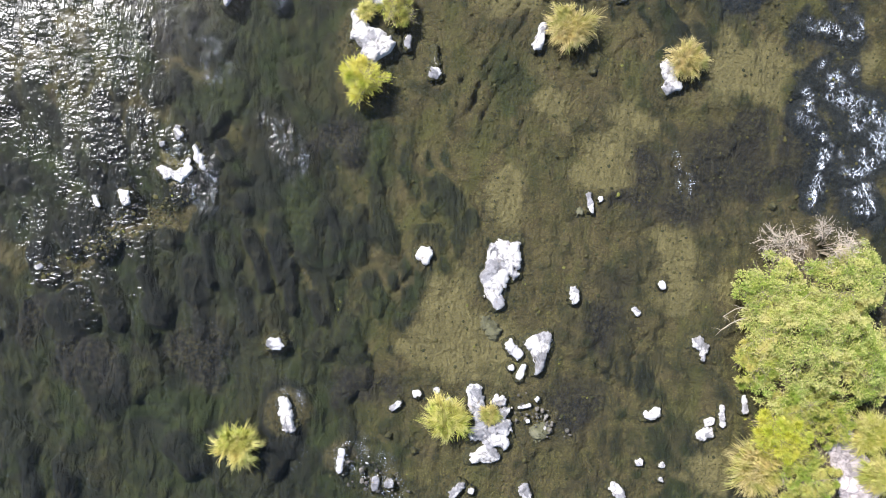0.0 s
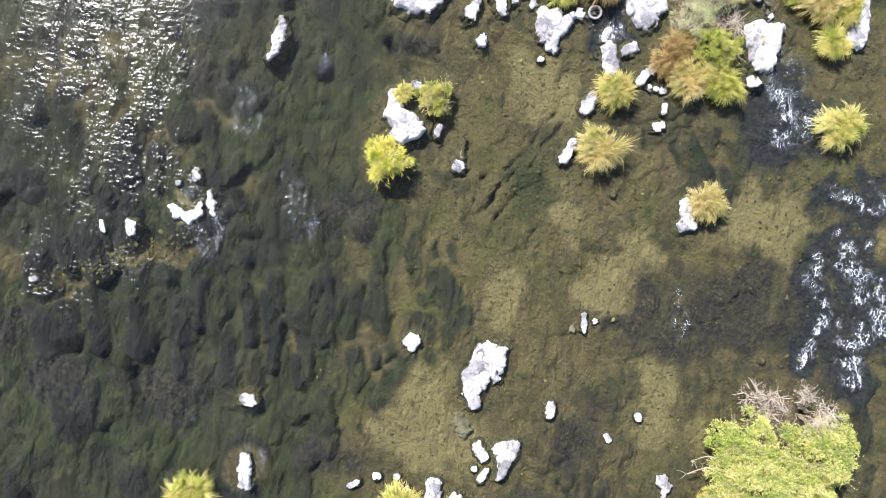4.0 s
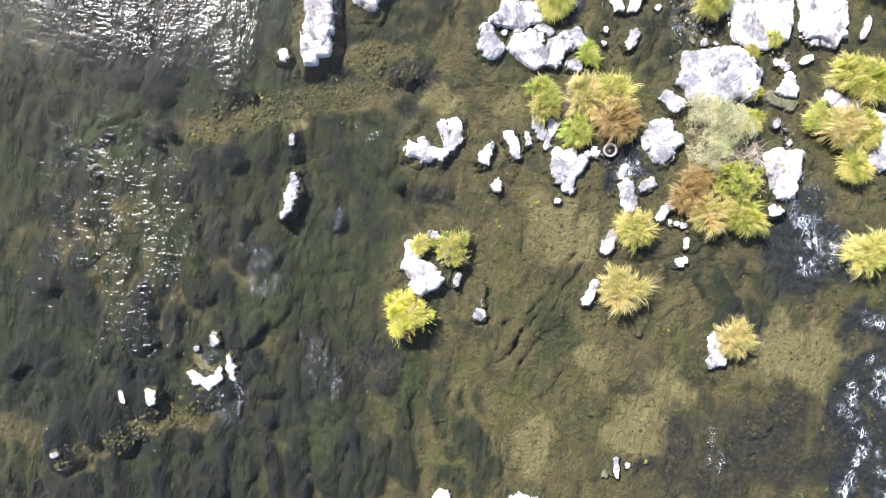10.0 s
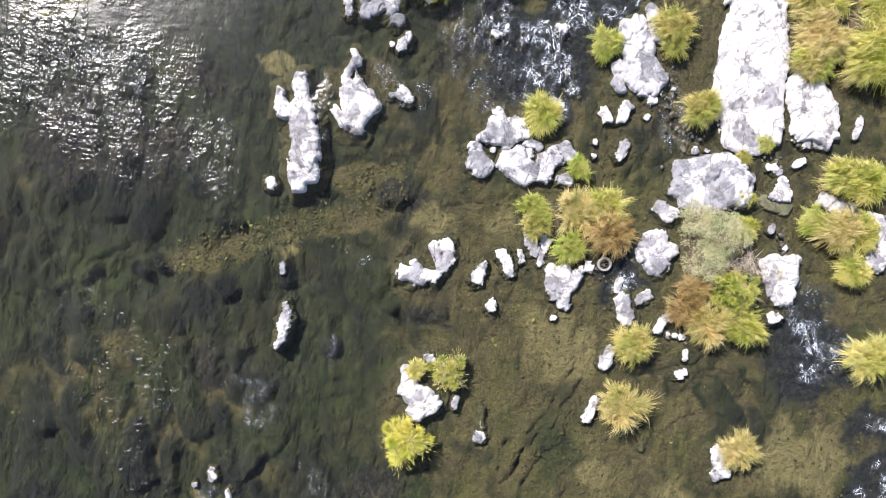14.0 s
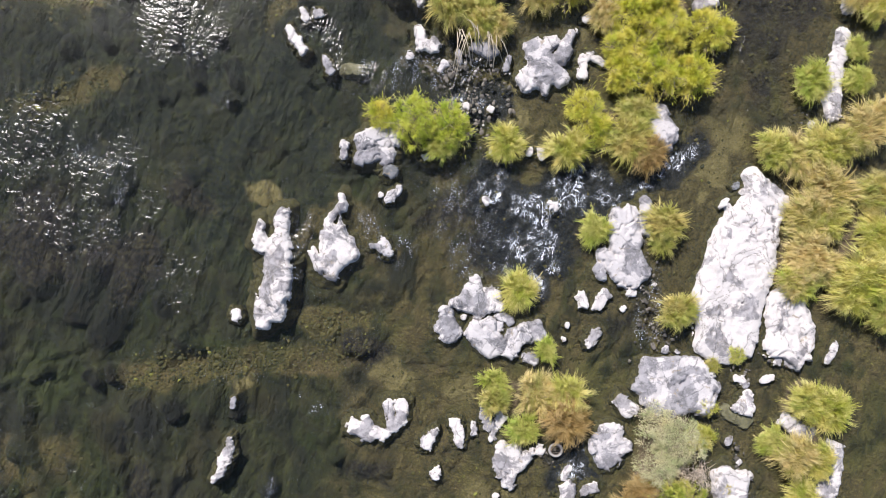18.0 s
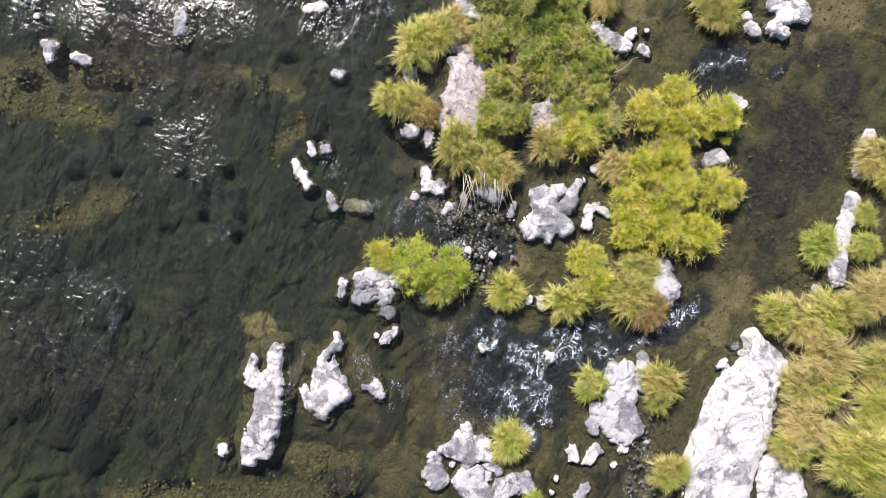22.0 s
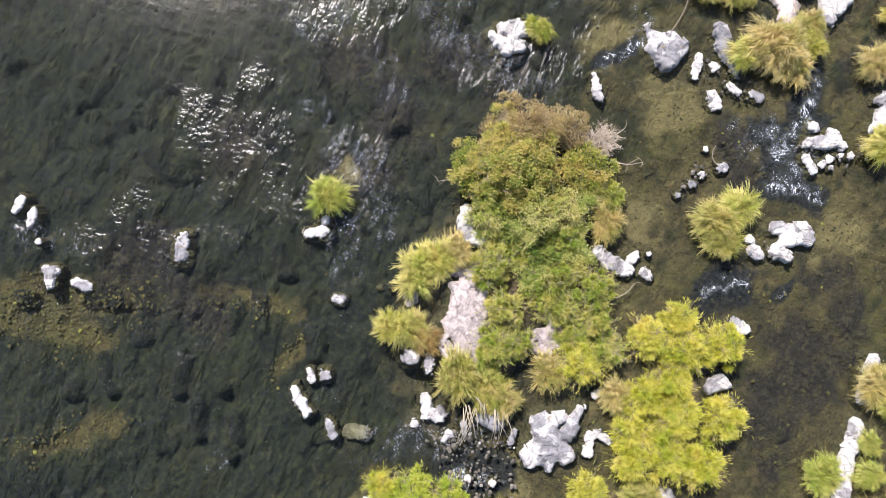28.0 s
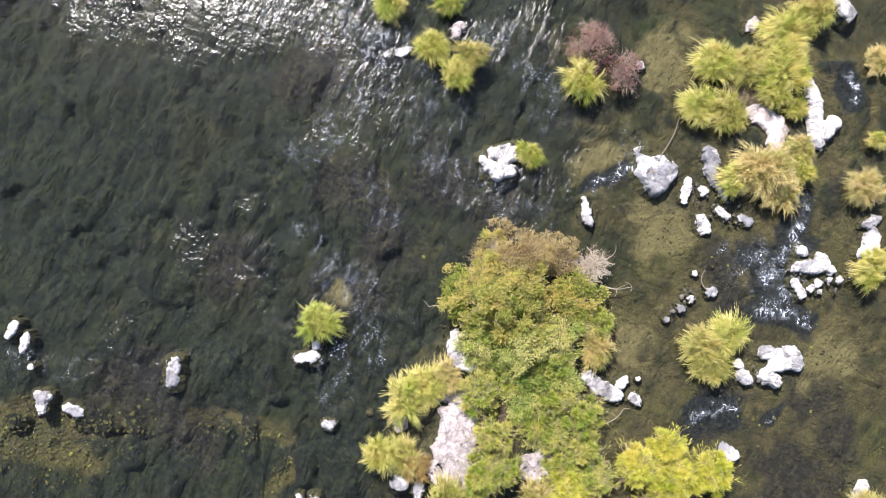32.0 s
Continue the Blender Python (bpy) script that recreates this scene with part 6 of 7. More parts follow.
tussock(9.89, 16.64, 0.73, "yel")
tussock(9.9, 15.49, 0.89, "yel")
tussock(10.67, 14.83, 0.66, "oli")
tussock(1.58, 10.52, 0.42, "gre")
tussock(-3.53, 21.66, 0.68, "yel")
tussock(-3.85, 21.14, 0.64, "yel")
tussock(-3.09, 22.06, 0.48, "tan")
tussock(-3.92, 19.72, 0.58, "yel")
tussock(-3.4, 19.88, 0.58, "oli")
tussock(-3.04, 19.68, 0.42, "bro")
tussock(-0.75, 18.98, 0.48, "tan")
tussock(-2.05, 19.16, 0.7, "oli")
tussock(-1.26, 19.08, 0.7, "oli")
tussock(0.16, 23.97, 0.59, "tan")
tussock(-0.12, 24.54, 0.52, "oli")
tussock(2.64, 24.97, 0.66, "oli")
tussock(3.18, 25.44, 0.69, "yel")
tussock(3.04, 24.63, 0.62, "oli")
tussock(1.75, 20.03, 0.48, "tan")
tussock(0.06, 20, 0.55, "tan")
tussock(-6.36, 29.76, 0.54, "yel")
tussock(-5.35, 29.92, 0.51, "tan")
tussock(-5.53, 29.3, 0.5, "yel")
tussock(-6.36, 31, 0.42, "gre")
tussock(-7.77, 30.45, 0.51, "yel")
tussock(-2.44, 30.3, 0.63, "yel")
tussock(-3.06, 28.06, 0.42, "yel")
tussock(-6.52, 22.22, 0.6, "gre")
tussock(0.66, 32.01, 0.75, "yel")
tussock(1.5, 32.3, 0.62, "oli")
tussock(2.4, 32.44, 0.82, "yel")
tussock(2.35, 31.86, 0.58, "yel")
tussock(0.61, 30.79, 0.64, "yel")
tussock(1.37, 30.85, 0.61, "oli")
tussock(2.68, 29.7, 0.88, "tan")
tussock(2.11, 29.33, 0.61, "yel")
tussock(3.3, 29.47, 0.61, "tan")
tussock(3.46, 30.62, 0.51, "tan")
tussock(3.69, 30.16, 0.44, "yel")
tussock(3.05, 31.65, 0.38, "yel")
tussock(2.13, 33.46, 0.82, "yel")
tussock(2.61, 34.18, 0.72, "oli")
tussock(5.36, 30.29, 0.58, "tan")
tussock(6.14, 28.36, 0.61, "yel")
tussock(4.71, 33.65, 0.45, "tan")
tussock(5.35, 31.66, 0.31, "yel")

BUSH = {
    "ysh": ("yellow-green leafy shrub on a river rock", (0.62, 0.60, 0.06), (0.45, 0.47, 0.045), (0.70, 0.63, 0.16)),
    "yls": ("light olive willow shrub with narrow leaves", (0.44, 0.47, 0.065), (0.27, 0.35, 0.045), (0.58, 0.51, 0.17)),
    "wil": ("olive and green willow bush at the water", (0.50, 0.54, 0.11), (0.29, 0.37, 0.06), (0.66, 0.60, 0.27)),
    "lim": ("fresh lime green shrub with narrow leaves beside a grey rock", (0.47, 0.54, 0.050), (0.34, 0.43, 0.040), (0.62, 0.60, 0.12)),
    "gsh": ("dense dark green bush in the middle of the islet", (0.20, 0.31, 0.05), (0.12, 0.21, 0.035), (0.42, 0.44, 0.11)),
    "big": ("broad olive willow bush with reddish twig tips", (0.46, 0.46, 0.07), (0.20, 0.28, 0.04), (0.58, 0.47, 0.17)),
    "sil": ("silvery grey-green shrub with fine leaves", (0.55, 0.54, 0.30), (0.42, 0.45, 0.22), (0.64, 0.59, 0.38)),
    "rus": ("rusty tan twiggy top of a willow bush", (0.44, 0.33, 0.15), (0.34, 0.22, 0.11), (0.52, 0.44, 0.22)),
    "red": ("small shrub with red and purple autumn leaves", (0.34, 0.13, 0.17), (0.22, 0.09, 0.11), (0.42, 0.28, 0.22)),
    "dry": ("bare pale twigs of a half-dry bush", (0.60, 0.51, 0.42), (0.44, 0.36, 0.28), (0.66, 0.57, 0.49)),
}


def stalk(places, thick):
    """One thin tapering stem, five-sided, through the given places."""
    V, F = [], []
    for k, p in enumerate(places):
        w = thick * (1 - 0.8 * k / (len(places) - 1))
        for a in range(5):
            V.append((p[0] + w * math.cos(a * 1.2566), p[1] + w * math.sin(a * 1.2566), p[2]))
        if k:
            F += [((k - 1) * 5 + a, (k - 1) * 5 + (a + 1) % 5, k * 5 + (a + 1) % 5, k * 5 + a) for a in range(5)]
    return fill(bpy.data.meshes.new("stem"), np.array(V), np.array(F))


LEAVES = {k: plant_material("leaves_" + k, *v[1:]) for k, v in BUSH.items()}
shrub_count = [0]


def shrub(x, y, r, kind):
    """A bush of thin stems from one foot, twigs off the stems, and small pointed leaves along the twigs."""
    shrub_count[0] += 1
    rng = np.random.RandomState(900 + shrub_count[0])
    np.random.seed(shrub_count[0])
    root = tagged(new("shrub"), BUSH[kind][0], "shrub", "river shrubs")
    root.location = (x, y, 0.0)
    h = r * 1.05 if r < 0.8 else 0.75 + 0.4 * r
    stems = int(14 + 16 * r)
    ends = []
    az = rng.uniform(0, 2 * math.pi, stems)
    lean = np.sqrt(rng.uniform(0, 1, stems)) * (1 + 0.12 * np.sin(az * 3 + shrub_count[0]))
    foot = np.stack([0.12 * r * np.cos(az), 0.12 * r * np.sin(az), np.full(stems, -0.03)], -1)
    top = np.stack([r * 0.86 * lean * np.cos(az), r * 0.86 * lean * np.sin(az), h * (1 - 0.62 * lean ** 2) * rng.uniform(0.8, 1.05, stems)], -1)
    bend = np.stack([top[:, 0] * 0.3, top[:, 1] * 0.3, top[:, 2] * 0.5], -1)
    bend2 = np.stack([top[:, 0] * 0.65, top[:, 1] * 0.65, top[:, 2] * 0.85], -1)
    for q in range(min(stems, 12)):
        part("stem", stalk((foot[q], bend[q], bend2[q], top[q]), 0.014 + 0.006 * r), BARK, root)
    twigs = stems * 12
    s = rng.randint(0, stems, twigs)
    f = rng.uniform(0.35, 1.0, twigs)[:, None]
    start = bend[s] + (top[s] - bend[s]) * f
    way = rng.normal(0, 1, (twigs, 3)) * (1, 1, 0.6) + (0, 0, 0.45)
    way /= np.linalg.norm(way, axis=1, keepdims=True)
    out = start * (1, 1, 0.0)
    way += 0.5 * out / max(r, 0.1)
    span = (0.16 + 0.10 * r) * rng.uniform(0.6, 1.3, (twigs, 1))
    end = start + way * span
    part("twig", ribbons(start, start + way * span * 0.35, start + way * span * 0.7, end, np.full(twigs, 0.005), "twig"),
         LEAVES["dry"] if kind == "dry" else BARK, root)["kind"] = "stuff"
    count = int({"dry": 1500, "sil": 11000, "red": 3600, "ysh": 15000, "yls": 15000, "wil": 10000}.get(kind, 9500) * (r * r + 0.06))
    long0, wide0 = {"sil": (0.055, 0.006), "red": (0.050, 0.014), "dry": (0.06, 0.006), "wil": (0.070, 0.013),
                    "big": (0.072, 0.015), "gsh": (0.072, 0.015), "rus": (0.066, 0.012), "ysh": (0.135, 0.0062), "lim": (0.135, 0.0062), "yls": (0.095, 0.0075)}[kind]
    grassy = kind in ("ysh", "yls", "lim")
    # the leaves sit in rounded sprays over the outside of the bush; a fifth of them hang on the twigs inside
    spray = {"ysh": 0.24, "yls": 0.20, "sil": 0.17, "big": 0.21}.get(kind, 0.19)
    sprays = int(2.6 * r * r / spray ** 2) + 6
    spot = np.arange(sprays)
    turn, rho = spot * 2.39996 + rng.normal(0, 0.25, sprays), np.sqrt((spot + 0.5) / sprays) * rng.uniform(0.9, 1.06, sprays)
    lobed = 0.90 + 0.10 * np.sin(turn * 3 + shrub_count[0]) + 0.45 * fbm(2.2 * np.cos(turn) + shrub_count[0], 2.2 * np.sin(turn), 83, 3)
    hub = np.stack([(r - 0.4 * spray) * lobed * rho * np.cos(turn), (r - 0.4 * spray) * lobed * rho * np.sin(turn),
                    h * np.clip(1 - 0.74 * rho ** 2.3, 0.1, 1) * rng.uniform(0.52, 1.08, sprays)], -1)
    lift = hub * (0.9 / r, 0.9 / r, 0) + (0, 0, 0.75)
    hue = np.clip(rng.normal(0.5, 0.30, sprays), 0, 1)
    big = spray * rng.uniform(0.75, 1.25, sprays)
    k, q = rng.randint(0, twigs, count), rng.randint(0, sprays, count)
    ray = rng.normal(0, 0.62, (count, 3)) + lift[q]
    ray /= np.linalg.norm(ray, axis=1, keepdims=True)
    far = rng.uniform(0.0, 0.45, count) if grassy else rng.uniform(0.25, 0.95, count) ** 0.7
    on_spray = rng.uniform(0, 1, count) < (0.2 if kind == "dry" else 0.82)
    at = np.where(on_spray[:, None], hub[q] + ray * (big[q] * far)[:, None] + rng.normal(0, 0.012, (count, 3)),
                  start[k] + way[k] * span[k] * rng.uniform(0.1, 1.08, (count, 1)) + rng.normal(0, 0.03, (count, 3)))
    at[:, 2] = np.maximum(at[:, 2], 0.02)
    d = rng.normal(0, 0.30 if grassy else 0.55, (count, 3)) + np.where(on_spray[:, None], ray, way[k] * 0.9)
    d /= np.linalg.norm(d, axis=1, keepdims=True)
    n = np.cross(d, rng.normal(0, 0.55, (count, 3)) + (SUN_X * 0.5, SUN_Y * 0.5, 1.0))
    n /= np.linalg.norm(n, axis=1, keepdims=True)
    long, wide = long0 * rng.uniform(0.65, 1.35, (count, 1)), wide0 * rng.uniform(0.7, 1.3, (count, 1))
    mid = at + d * long * 0.45 + (0, 0, 0.006)
    V = np.stack([at, mid + n * wide, at + d * long - (0, 0, 0.012), mid - n * wide], 1).reshape(-1, 3)
    quads = np.arange(count * 4).reshape(-1, 4)
    tone = np.clip(np.where(on_spray, hue[q], 0.4) + rng.normal(0, 0.15 if grassy else 0.30, count), 0, 1)
    SHORE.append((x, y, r * 0.9))
    part("crown", toned(fill(bpy.data.meshes.new("crown"), V, quads, False), tone, 4), LEAVES[kind], root)
    return root


shrub(10.06, -1.92, 1.77, "wil")
shrub(11.52, -2.52, 1.3, "wil")
shrub(9.01, -2.55, 0.76, "yls")
shrub(9.31, -0.84, 1.02, "wil")
shrub(11.15, -0.7, 1.16, "wil")
shrub(9.5, -4.35, 0.85, "ysh")
shrub(10.1, -5.5, 0.9, "yls")
shrub(9.85, -3.6, 0.8, "yls")
shrub(10.9, -4.1, 0.7, "yls")
shrub(10.82, 0.29, 0.88, "dry")
shrub(9.71, 0.43, 0.66, "dry")
shrub(-0.03, 6.27, 0.45, "yls")
shrub(-0.99, 4.48, 0.62, "ysh")
shrub(5.7, 10.53, 0.55, "sil")
shrub(6.32, 10.31, 0.72, "sil")
shrub(5.97, 9.64, 0.58, "sil")
shrub(6.94, 9.69, 0.49, "dry")
shrub(6.68, 8.95, 0.69, "yls")
shrub(-2.93, 16.05, 0.37, "ysh")
shrub(-2.02, 16.14, 0.71, "lim")
shrub(-1.19, 16.25, 0.6, "lim")
shrub(1.91, 17.57, 0.52, "ysh")
shrub(2.33, 17.23, 0.43, "ysh")
shrub(2.64, 18.74, 0.63, "ysh")
shrub(3.52, 19, 0.66, "ysh")
shrub(4.31, 19.15, 0.61, "ysh")
shrub(-2.43, 24.33, 1.46, "big")
shrub(-2.0, 23.15, 0.55, "gsh")
shrub(-1.15, 22.75, 0.6, "gsh")
shrub(-1.75, 24.0, 0.6, "gsh")
shrub(-2.75, 23.55, 0.45, "gsh")
shrub(-0.15, 21.55, 0.5, "yls")
shrub(-0.6, 21.6, 0.45, "yls")
shrub(0.25, 21.0, 0.42, "yls")
shrub(-0.9, 20.4, 0.42, "yls")
shrub(-0.3, 22.9, 0.5, "wil")
shrub(-1.6, 22.55, 0.45, "yls")
shrub(-1.67, 23.39, 0.85, "wil")
shrub(-2.6, 23.16, 0.63, "wil")
shrub(-2.18, 21.97, 0.65, "yls")
shrub(-0.52, 22.29, 0.63, "yls")
shrub(0.36, 22.29, 0.63, "yls")
shrub(-1.51, 21.12, 0.6, "yls")
shrub(-1.44, 20.11, 0.62, "yls")
shrub(0.69, 21.48, 0.57, "yls")
shrub(0.66, 20.51, 0.65, "ysh")
shrub(1.2, 21.01, 0.51, "yls")
shrub(-1.1, 22.09, 0.51, "wil")
shrub(-0.71, 23.27, 0.57, "yls")
shrub(2.65, 22.28, 0.52, "ysh")
shrub(2.09, 21.62, 0.57, "ysh")
shrub(3.06, 21.68, 0.66, "ysh")
shrub(3.85, 22.12, 0.6, "ysh")
shrub(2.98, 20.76, 0.57, "ysh")
shrub(2.43, 20.2, 0.6, "ysh")
shrub(3.36, 20.02, 0.68, "ysh")
shrub(4.43, 20.41, 0.6, "ysh")
shrub(2.41, 19.39, 0.6, "ysh")
shrub(-2.53, 31.32, 0.66, "red")
shrub(-1.52, 30.94, 0.51, "red")
shrub(-0.69, 25.74, 0.53, "dry")
shrub(-2.98, 25.34, 0.58, "dry")
shrub(-2.49, 25.45, 0.89, "rus")
shrub(-3.1, 24.93, 0.58, "rus")
shrub(-0.62, 26.04, 0.44, "dry")
shrub(-1.63, 25.86, 0.58, "rus")
shrub(-0.75, 25.05, 0.65, "big")
shrub(-0.87, 23.88, 0.69, "wil")
shrub(-0.09, 24.59, 0.49, "yls")
shrub(-3.43, 24.21, 0.58, "big")


# ---- loose gravel on the bed, and rubble at the water's edge ----
def pebbles(name, label, rng, X, Y, Z, size, material, flat=0.65):
    n = len(X)
    bm = bmesh.new()
    bmesh.ops.create_icosphere(bm, subdivisions=1, radius=1)
    shape = np.array([v.co[:] for v in bm.verts])
    faces = np.array([[v.index for v in f.verts] for f in bm.faces])
    bm.free()
    V = shape[None] * (1 + rng.normal(0, 0.15, (n, len(shape), 1)))
    V = V * (size[:, None] * np.stack([rng.uniform(0.8, 1.5, n), rng.uniform(0.8, 1.2, n), flat * rng.uniform(0.8, 1.2, n)], 1))[:, None]
    a = rng.uniform(0, 6.3, n)[:, None]
    V = np.stack([V[..., 0] * np.cos(a) - V[..., 1] * np.sin(a), V[..., 0] * np.sin(a) + V[..., 1] * np.cos(a), V[..., 2]], -1)
    V += np.stack([X, Y, Z], -1)[:, None]
    F = faces[None] + (np.arange(n) * len(shape))[:, None, None]
    me = fill(bpy.data.meshes.new(name), V.reshape(-1, 3), F.reshape(-1, 3), False)
    me.materials.append(material)
    return tagged(new(name, me), label, name, kind="stuff")


def gravel():
    rng = np.random.RandomState(77)
    n = 24000
    X, Y = rng.uniform(-17, 13.5, n), rng.uniform(-7.5, 33, n)
    z, weed, _, stony = bed_shape(X, Y)
    keep = (weed < 0.3) & (stony > rng.uniform(0.15, 1.0, n))
    X, Y, z = X[keep], Y[keep], z[keep]
    size = 0.018 + 0.05 * rng.beta(1.1, 4.0, len(X))
    for x0, y0, x1, y1, r in STONY:
        n = int(120 * (math.hypot(x1 - x0, y1 - y0) + r) * r * 2)
        f = rng.uniform(-0.1, 1.1, n)
        px, py = x0 + (x1 - x0) * f + rng.normal(0, r * 0.55, n), y0 + (y1 - y0) * f + rng.normal(0, r * 0.55, n)
        X, Y, z = np.append(X, px), np.append(Y, py), np.append(z, bed_height(px, py))
        size = np.append(size, 0.016 + 0.06 * rng.beta(1.1, 4.0, n))
    m = Nodes("algae_pebbles")
    c = m.mix(m.ramp(m.island(), 0.0, 0.85), (0.040, 0.038, 0.014), (0.105, 0.086, 0.028))
    c = m.mix(m.ramp(m.island(), 0.970, 0.98), c, (0.235, 0.225, 0.050))
    c = m.mix(m.ramp(m.noise(30, 4, 0.7), 0.4, 0.7, 0, 0.6), c, (0.03, 0.03, 0.012))
    return pebbles("gravel", "algae-covered pebbles scattered over the river bed", rng, X, Y, np.minimum(z + size * 0.3, -0.05), size, m.finish(c, 0.85))


def rubble():
    rng = np.random.RandomState(78)
    X, Y = np.zeros(0), np.zeros(0)
    for x0, y0, x1, y1, r in RUBBLE:
        n = int(34 * (math.hypot(x1 - x0, y1 - y0) + r) * r * 2)
        f = rng.uniform(-0.1, 1.1, n)
        X = np.append(X, x0 + (x1 - x0) * f + rng.normal(0, r * 0.5, n))
        Y = np.append(Y, y0 + (y1 - y0) * f + rng.normal(0, r * 0.5, n))
    size = 0.022 + 0.085 * rng.beta(1.0, 4.5, len(X))
    m = Nodes("river_rubble")
    c = m.mix(m.ramp(m.island(), 0.0, 0.7), (0.035, 0.032, 0.026), (0.12, 0.105, 0.085))
    c = m.mix(m.ramp(m.island(), 0.93, 0.98), c, (0.34, 0.32, 0.29))
    c = m.mix(m.ramp(m.noise(24, 4, 0.7), 0.45, 0.7, 0, 0.6), c, (0.05, 0.045, 0.035))
    return pebbles("rubble", "dark and pale wet stones heaped in the shallow channels", rng, X, Y, size * rng.uniform(-0.5, 0.25, len(X)), size, m.finish(c, 0.7), 0.75)


# ---- the bed itself, shallow and brown round the rocks and plants ----
def shallows():
    """How near to rocks and plants each spot of a half-metre-fine plan lies, 0 to 1."""
    gx, gy = np.meshgrid(np.arange(-19, 14.6, 0.1), np.arange(-9, 35.6, 0.1))
    total = np.zeros(gx.shape)
    for x, y, r in SHORE:
        reach, share = r + 0.40, 0.25 + 0.75 * float(smooth(-4.5, -2.5, x))
        a, b = int((x - reach + 19) / 0.1), int((y - reach + 9) / 0.1)
        box = (slice(max(b, 0), b + int(2 * reach / 0.1) + 2), slice(max(a, 0), a + int(2 * reach / 0.1) + 2))
        d = np.hypot(gx[box] - x, gy[box] - y)
        total[box] = np.maximum(total[box], share * smooth(reach, max(0.6 * r, r - 0.3), d))
    return total


SHALLOW = shallows()
XS, YS = spaced(-18.5, 14.0, 0.07, 400), spaced(-8.0, 34.0, 0.07, 400)
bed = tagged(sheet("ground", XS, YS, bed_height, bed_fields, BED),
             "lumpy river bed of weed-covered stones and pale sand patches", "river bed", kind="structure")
gravel()
rubble()


# ---- a lost wheel, drifted branches and dead reeds ----
def tube(name, points, r0, r1, material, parent=None, label=""):
    """A bent round stick through the given places, thinner towards its end."""
    curve = bpy.data.curves.new(name, "CURVE")
    curve.dimensions, curve.bevel_depth, curve.bevel_resolution, curve.resolution_u = "3D", 1.0, 2, 4
    line = curve.splines.new("BEZIER")
    line.bezier_points.add(len(points) - 1)
    for k, (p, co) in enumerate(zip(line.bezier_points, points)):
        p.co, p.handle_left_type, p.handle_right_type = co, "AUTO", "AUTO"
        p.radius = r0 + (r1 - r0) * k / max(1, len(points) - 1)
    made = new("curve", curve)
    me = bpy.data.meshes.new_from_object(made.evaluated_get(bpy.context.evaluated_depsgraph_get()))
    bpy.data.objects.remove(made)
    for p in me.polygons:
        p.use_smooth = True
    me.materials.clear()
    me.materials.append(material)
    ob = new(name, me)
    ob.parent = parent
    return tagged(ob, label) if label else ob


def torus(name, R, r, squash, material, parent, label=""):
    n, k = 40, 12
    a, b = np.meshgrid(np.arange(n) * 2 * math.pi / n, np.arange(k) * 2 * math.pi / k, indexing="ij")
    wear = 1 + 0.03 * np.sin(a * 9 + b)
    V = np.stack([(R + r * np.cos(b) * wear) * np.cos(a), (R + r * np.cos(b) * wear) * np.sin(a), r * squash * np.sin(b) * wear], -1)
    i, j = np.meshgrid(np.arange(n), np.arange(k), indexing="ij")
    F = np.stack([i * k + j, (i + 1) % n * k + j, (i + 1) % n * k + (j + 1) % k, i * k + (j + 1) % k], -1)
    return part(name, fill(bpy.data.meshes.new(name), V.reshape(-1, 3), F.reshape(-1, 4)), material, parent, label)


def wheel(x, y, R):
    root = tagged(new("wheel"), "small pale muddy wheel half sunk between river stones", "wheel")
    root.matrix_basis = pose(x, y, 0.06, 9, -6, 20)
    mud, metal = Nodes("muddy_rubber"), Nodes("rusty_metal")
    mud.finish(mud.mix(mud.noise(25, 5, 0.7), (0.11, 0.10, 0.09), (0.34, 0.33, 0.31)), 0.85, mud.noise(40, 4, 0.6), 0.01)
    metal.finish(metal.mix(metal.noise(30, 5, 0.7), (0.03, 0.028, 0.026), (0.12, 0.09, 0.07)), 0.6)
    torus("tyre", R * 0.85, R * 0.17, 1.2, mud.mat, root, "pale muddy tyre")
    torus("rim", R * 0.62, R * 0.05, 1.5, metal.mat, root, "dark rusty rim")
    for k in range(3):
        dy = (k - 1) * R * 0.36
        half = math.sqrt(max(0.01, (R * 0.62) ** 2 - dy * dy))
        tube("spoke", [(-half, dy, 0.0), (0, dy + 0.01, 0.02), (half, dy, 0.0)], R * 0.045, R * 0.04, metal.mat, root)
    return root


DRIFT = twig_material("drifted_wood", (0.10, 0.08, 0.06), (0.22, 0.18, 0.14))
PALE = twig_material("bleached_twig", (0.24, 0.20, 0.14), (0.40, 0.35, 0.26))


def branch(points, r0, r1, pale=False, twigs=0):
    label = "bleached bare branch drifted against the bush" if pale else "thin dark branch drifted on the water"
    root = tagged(new("branch"), label, "branch", "drifted branches")
    root.location = points[0]
    base = Vector(points[0])
    local = [tuple(Vector(p) - base) for p in points]
    tube("limb", local, r0, r1, PALE if pale else DRIFT, root)
    rng = random.Random(int(abs(base.x) * 100))
    for k in range(twigs):
        p = Vector(local[1 + k % (len(local) - 1)])
        way = Vector((rng.uniform(-1, 1), rng.uniform(-1, 1), rng.uniform(0.1, 0.5))) * 0.28
        tube("twig", [tuple(p), tuple(p + way * 0.5 + Vector((0.02, 0.02, 0.02))), tuple(p + way)], r1, r1 * 0.5, PALE if pale else DRIFT, root)
    return root


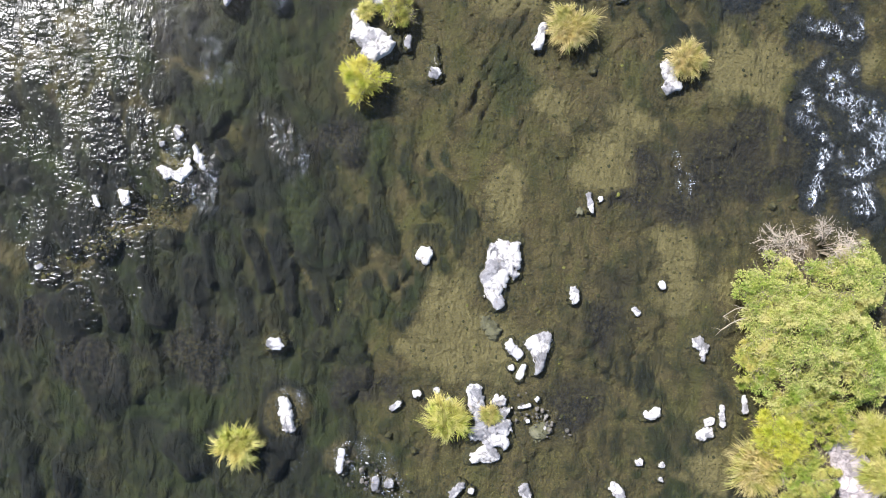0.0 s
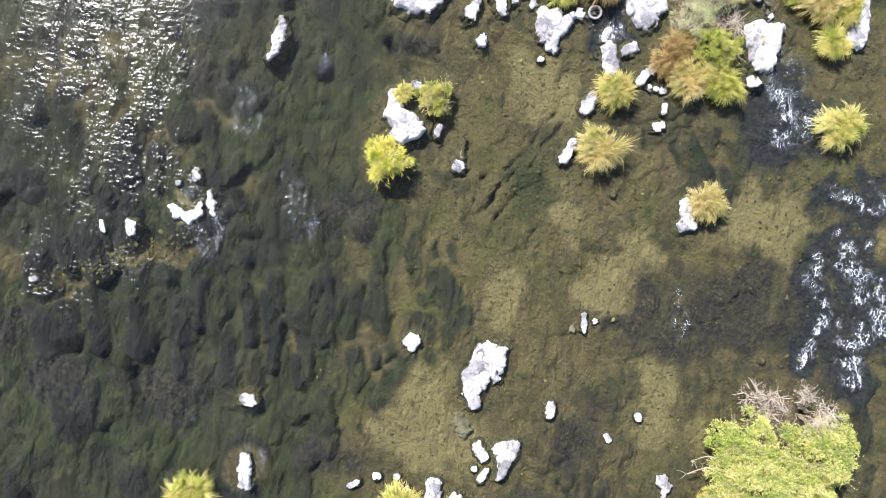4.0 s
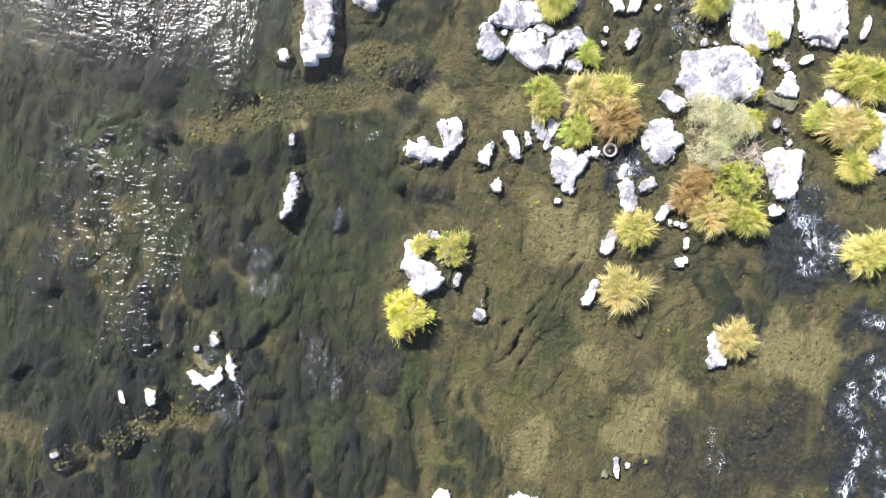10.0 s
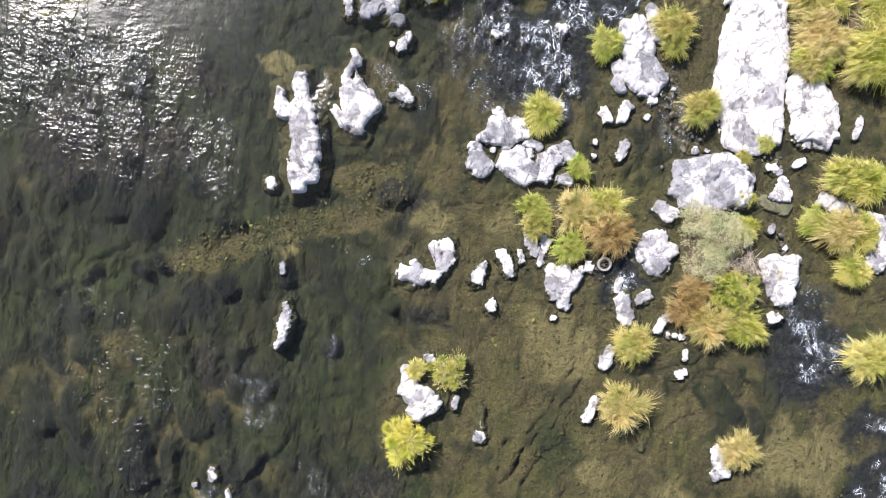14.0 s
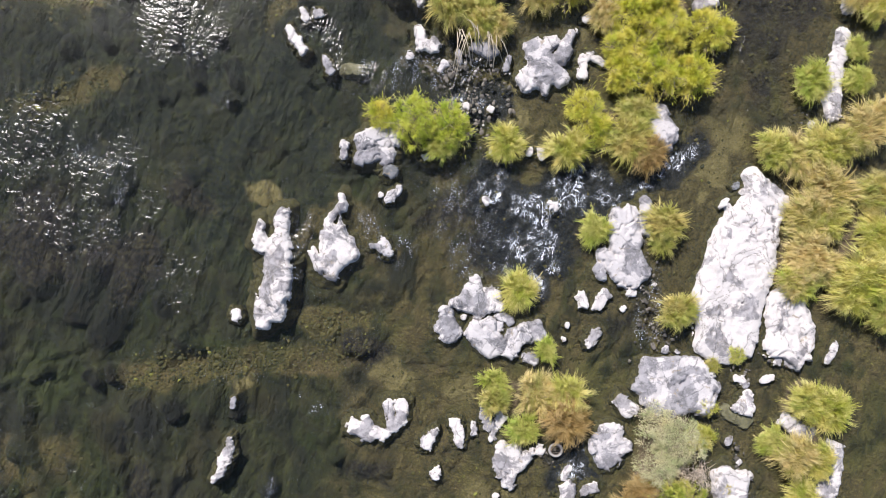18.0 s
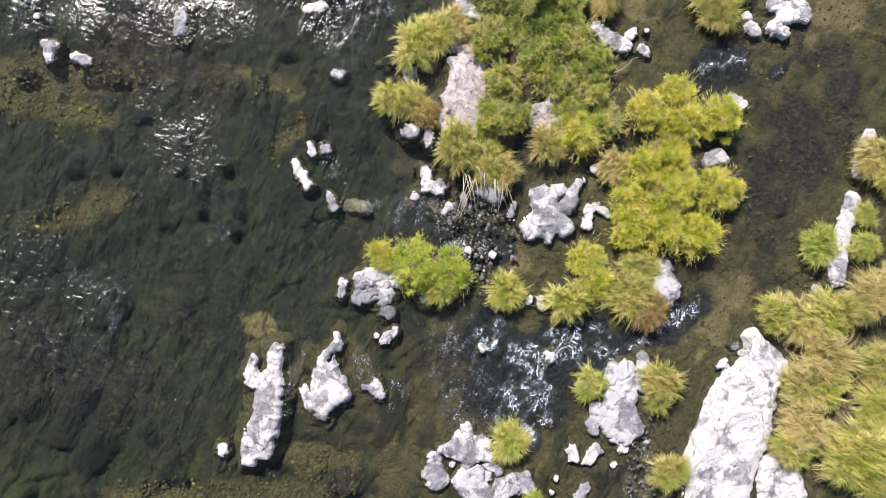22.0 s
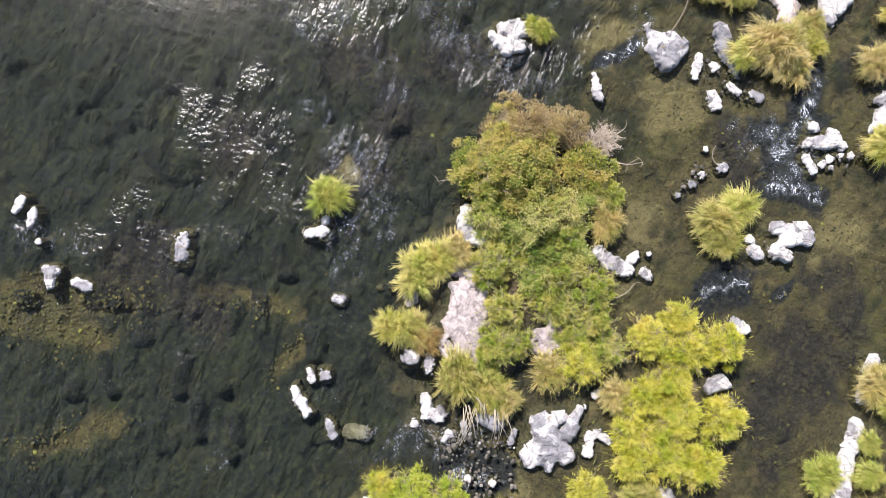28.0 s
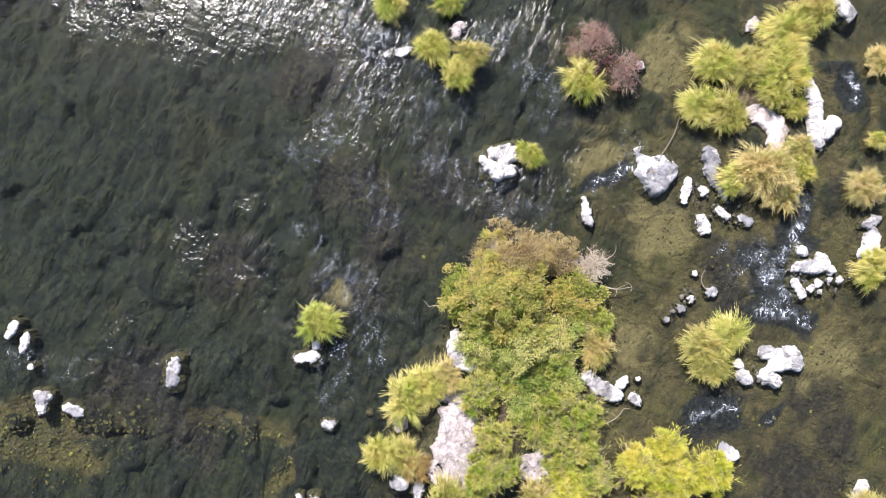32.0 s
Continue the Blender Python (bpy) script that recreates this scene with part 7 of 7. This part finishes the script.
def reeds(x, y, count, size, spread, way):
    """Long bent dead stalks that hang from a bush into the water."""
    root = tagged(new("dead_reed"), "bent straw-coloured dead reed stalks hanging into the water", "reed", "dead reeds")
    root.location = (x, y, 0.0)
    rng = random.Random(int(x * 31 + y * 17))
    for k in range(count):
        a = math.radians(way + rng.uniform(-spread, spread))
        L = size * rng.uniform(0.7, 1.1)
        d = Vector((math.cos(a), math.sin(a), 0))
        s0 = Vector((rng.uniform(-0.2, 0.2), rng.uniform(-0.1, 0.1), 0.35))
        tube("stalk", [tuple(s0), tuple(s0 + d * L * 0.5 + Vector((0, 0, 0.12))), tuple(s0 + d * L + Vector((0, 0, -0.30)))], 0.011, 0.006, PALE, root)
    return root


wheel(3.51, 9.29, 0.18)
branch([(0.14, 29.22, 0.05), (0.28, 29.88, 0.05), (0.27, 30.43, 0.05), (0.25, 30.7, 0.05)], 0.014, 0.008, False, 0)
branch([(2.42, 26.38, 0.05), (2.24, 26.49, 0.05), (2.16, 26.69, 0.05), (2.19, 26.86, 0.05)], 0.018, 0.01, False, 0)
branch([(-3.59, 23.76, 0.2), (-3.78, 23.66, 0.2), (-3.98, 23.6, 0.15), (-4.13, 23.51, 0.1)], 0.016, 0.006, True, 3)
branch([(-0.24, 25.54, 0.12), (0.19, 25.59, 0.06), (0.56, 25.79, 0.03)], 0.02, 0.007, True, 4)
branch([(-0.74, 25.87, 0.3), (-0.44, 26.11, 0.3), (-0.2, 26.36, 0.2)], 0.014, 0.006, True, 4)
branch([(8.82, -1.41, 0.4), (8.38, -1.55, 0.4), (8.06, -1.77, 0.3)], 0.02, 0.007, True, 6)
branch([(8.96, -1.27, 0.4), (8.53, -1.2, 0.4), (8.13, -1.42, 0.3)], 0.018, 0.007, True, 6)
branch([(1.03, 22.31, 0.1), (1.25, 22.54, 0.1), (1.37, 22.82, 0.05)], 0.012, 0.006, True, 2)
reeds(-1.47, 18.57, 9, 0.95, 32, -80)
reeds(-0.84, 18.65, 6, 0.8, 30, -60)
reeds(-1.37, 18.87, 4, 0.7, 25, -50)
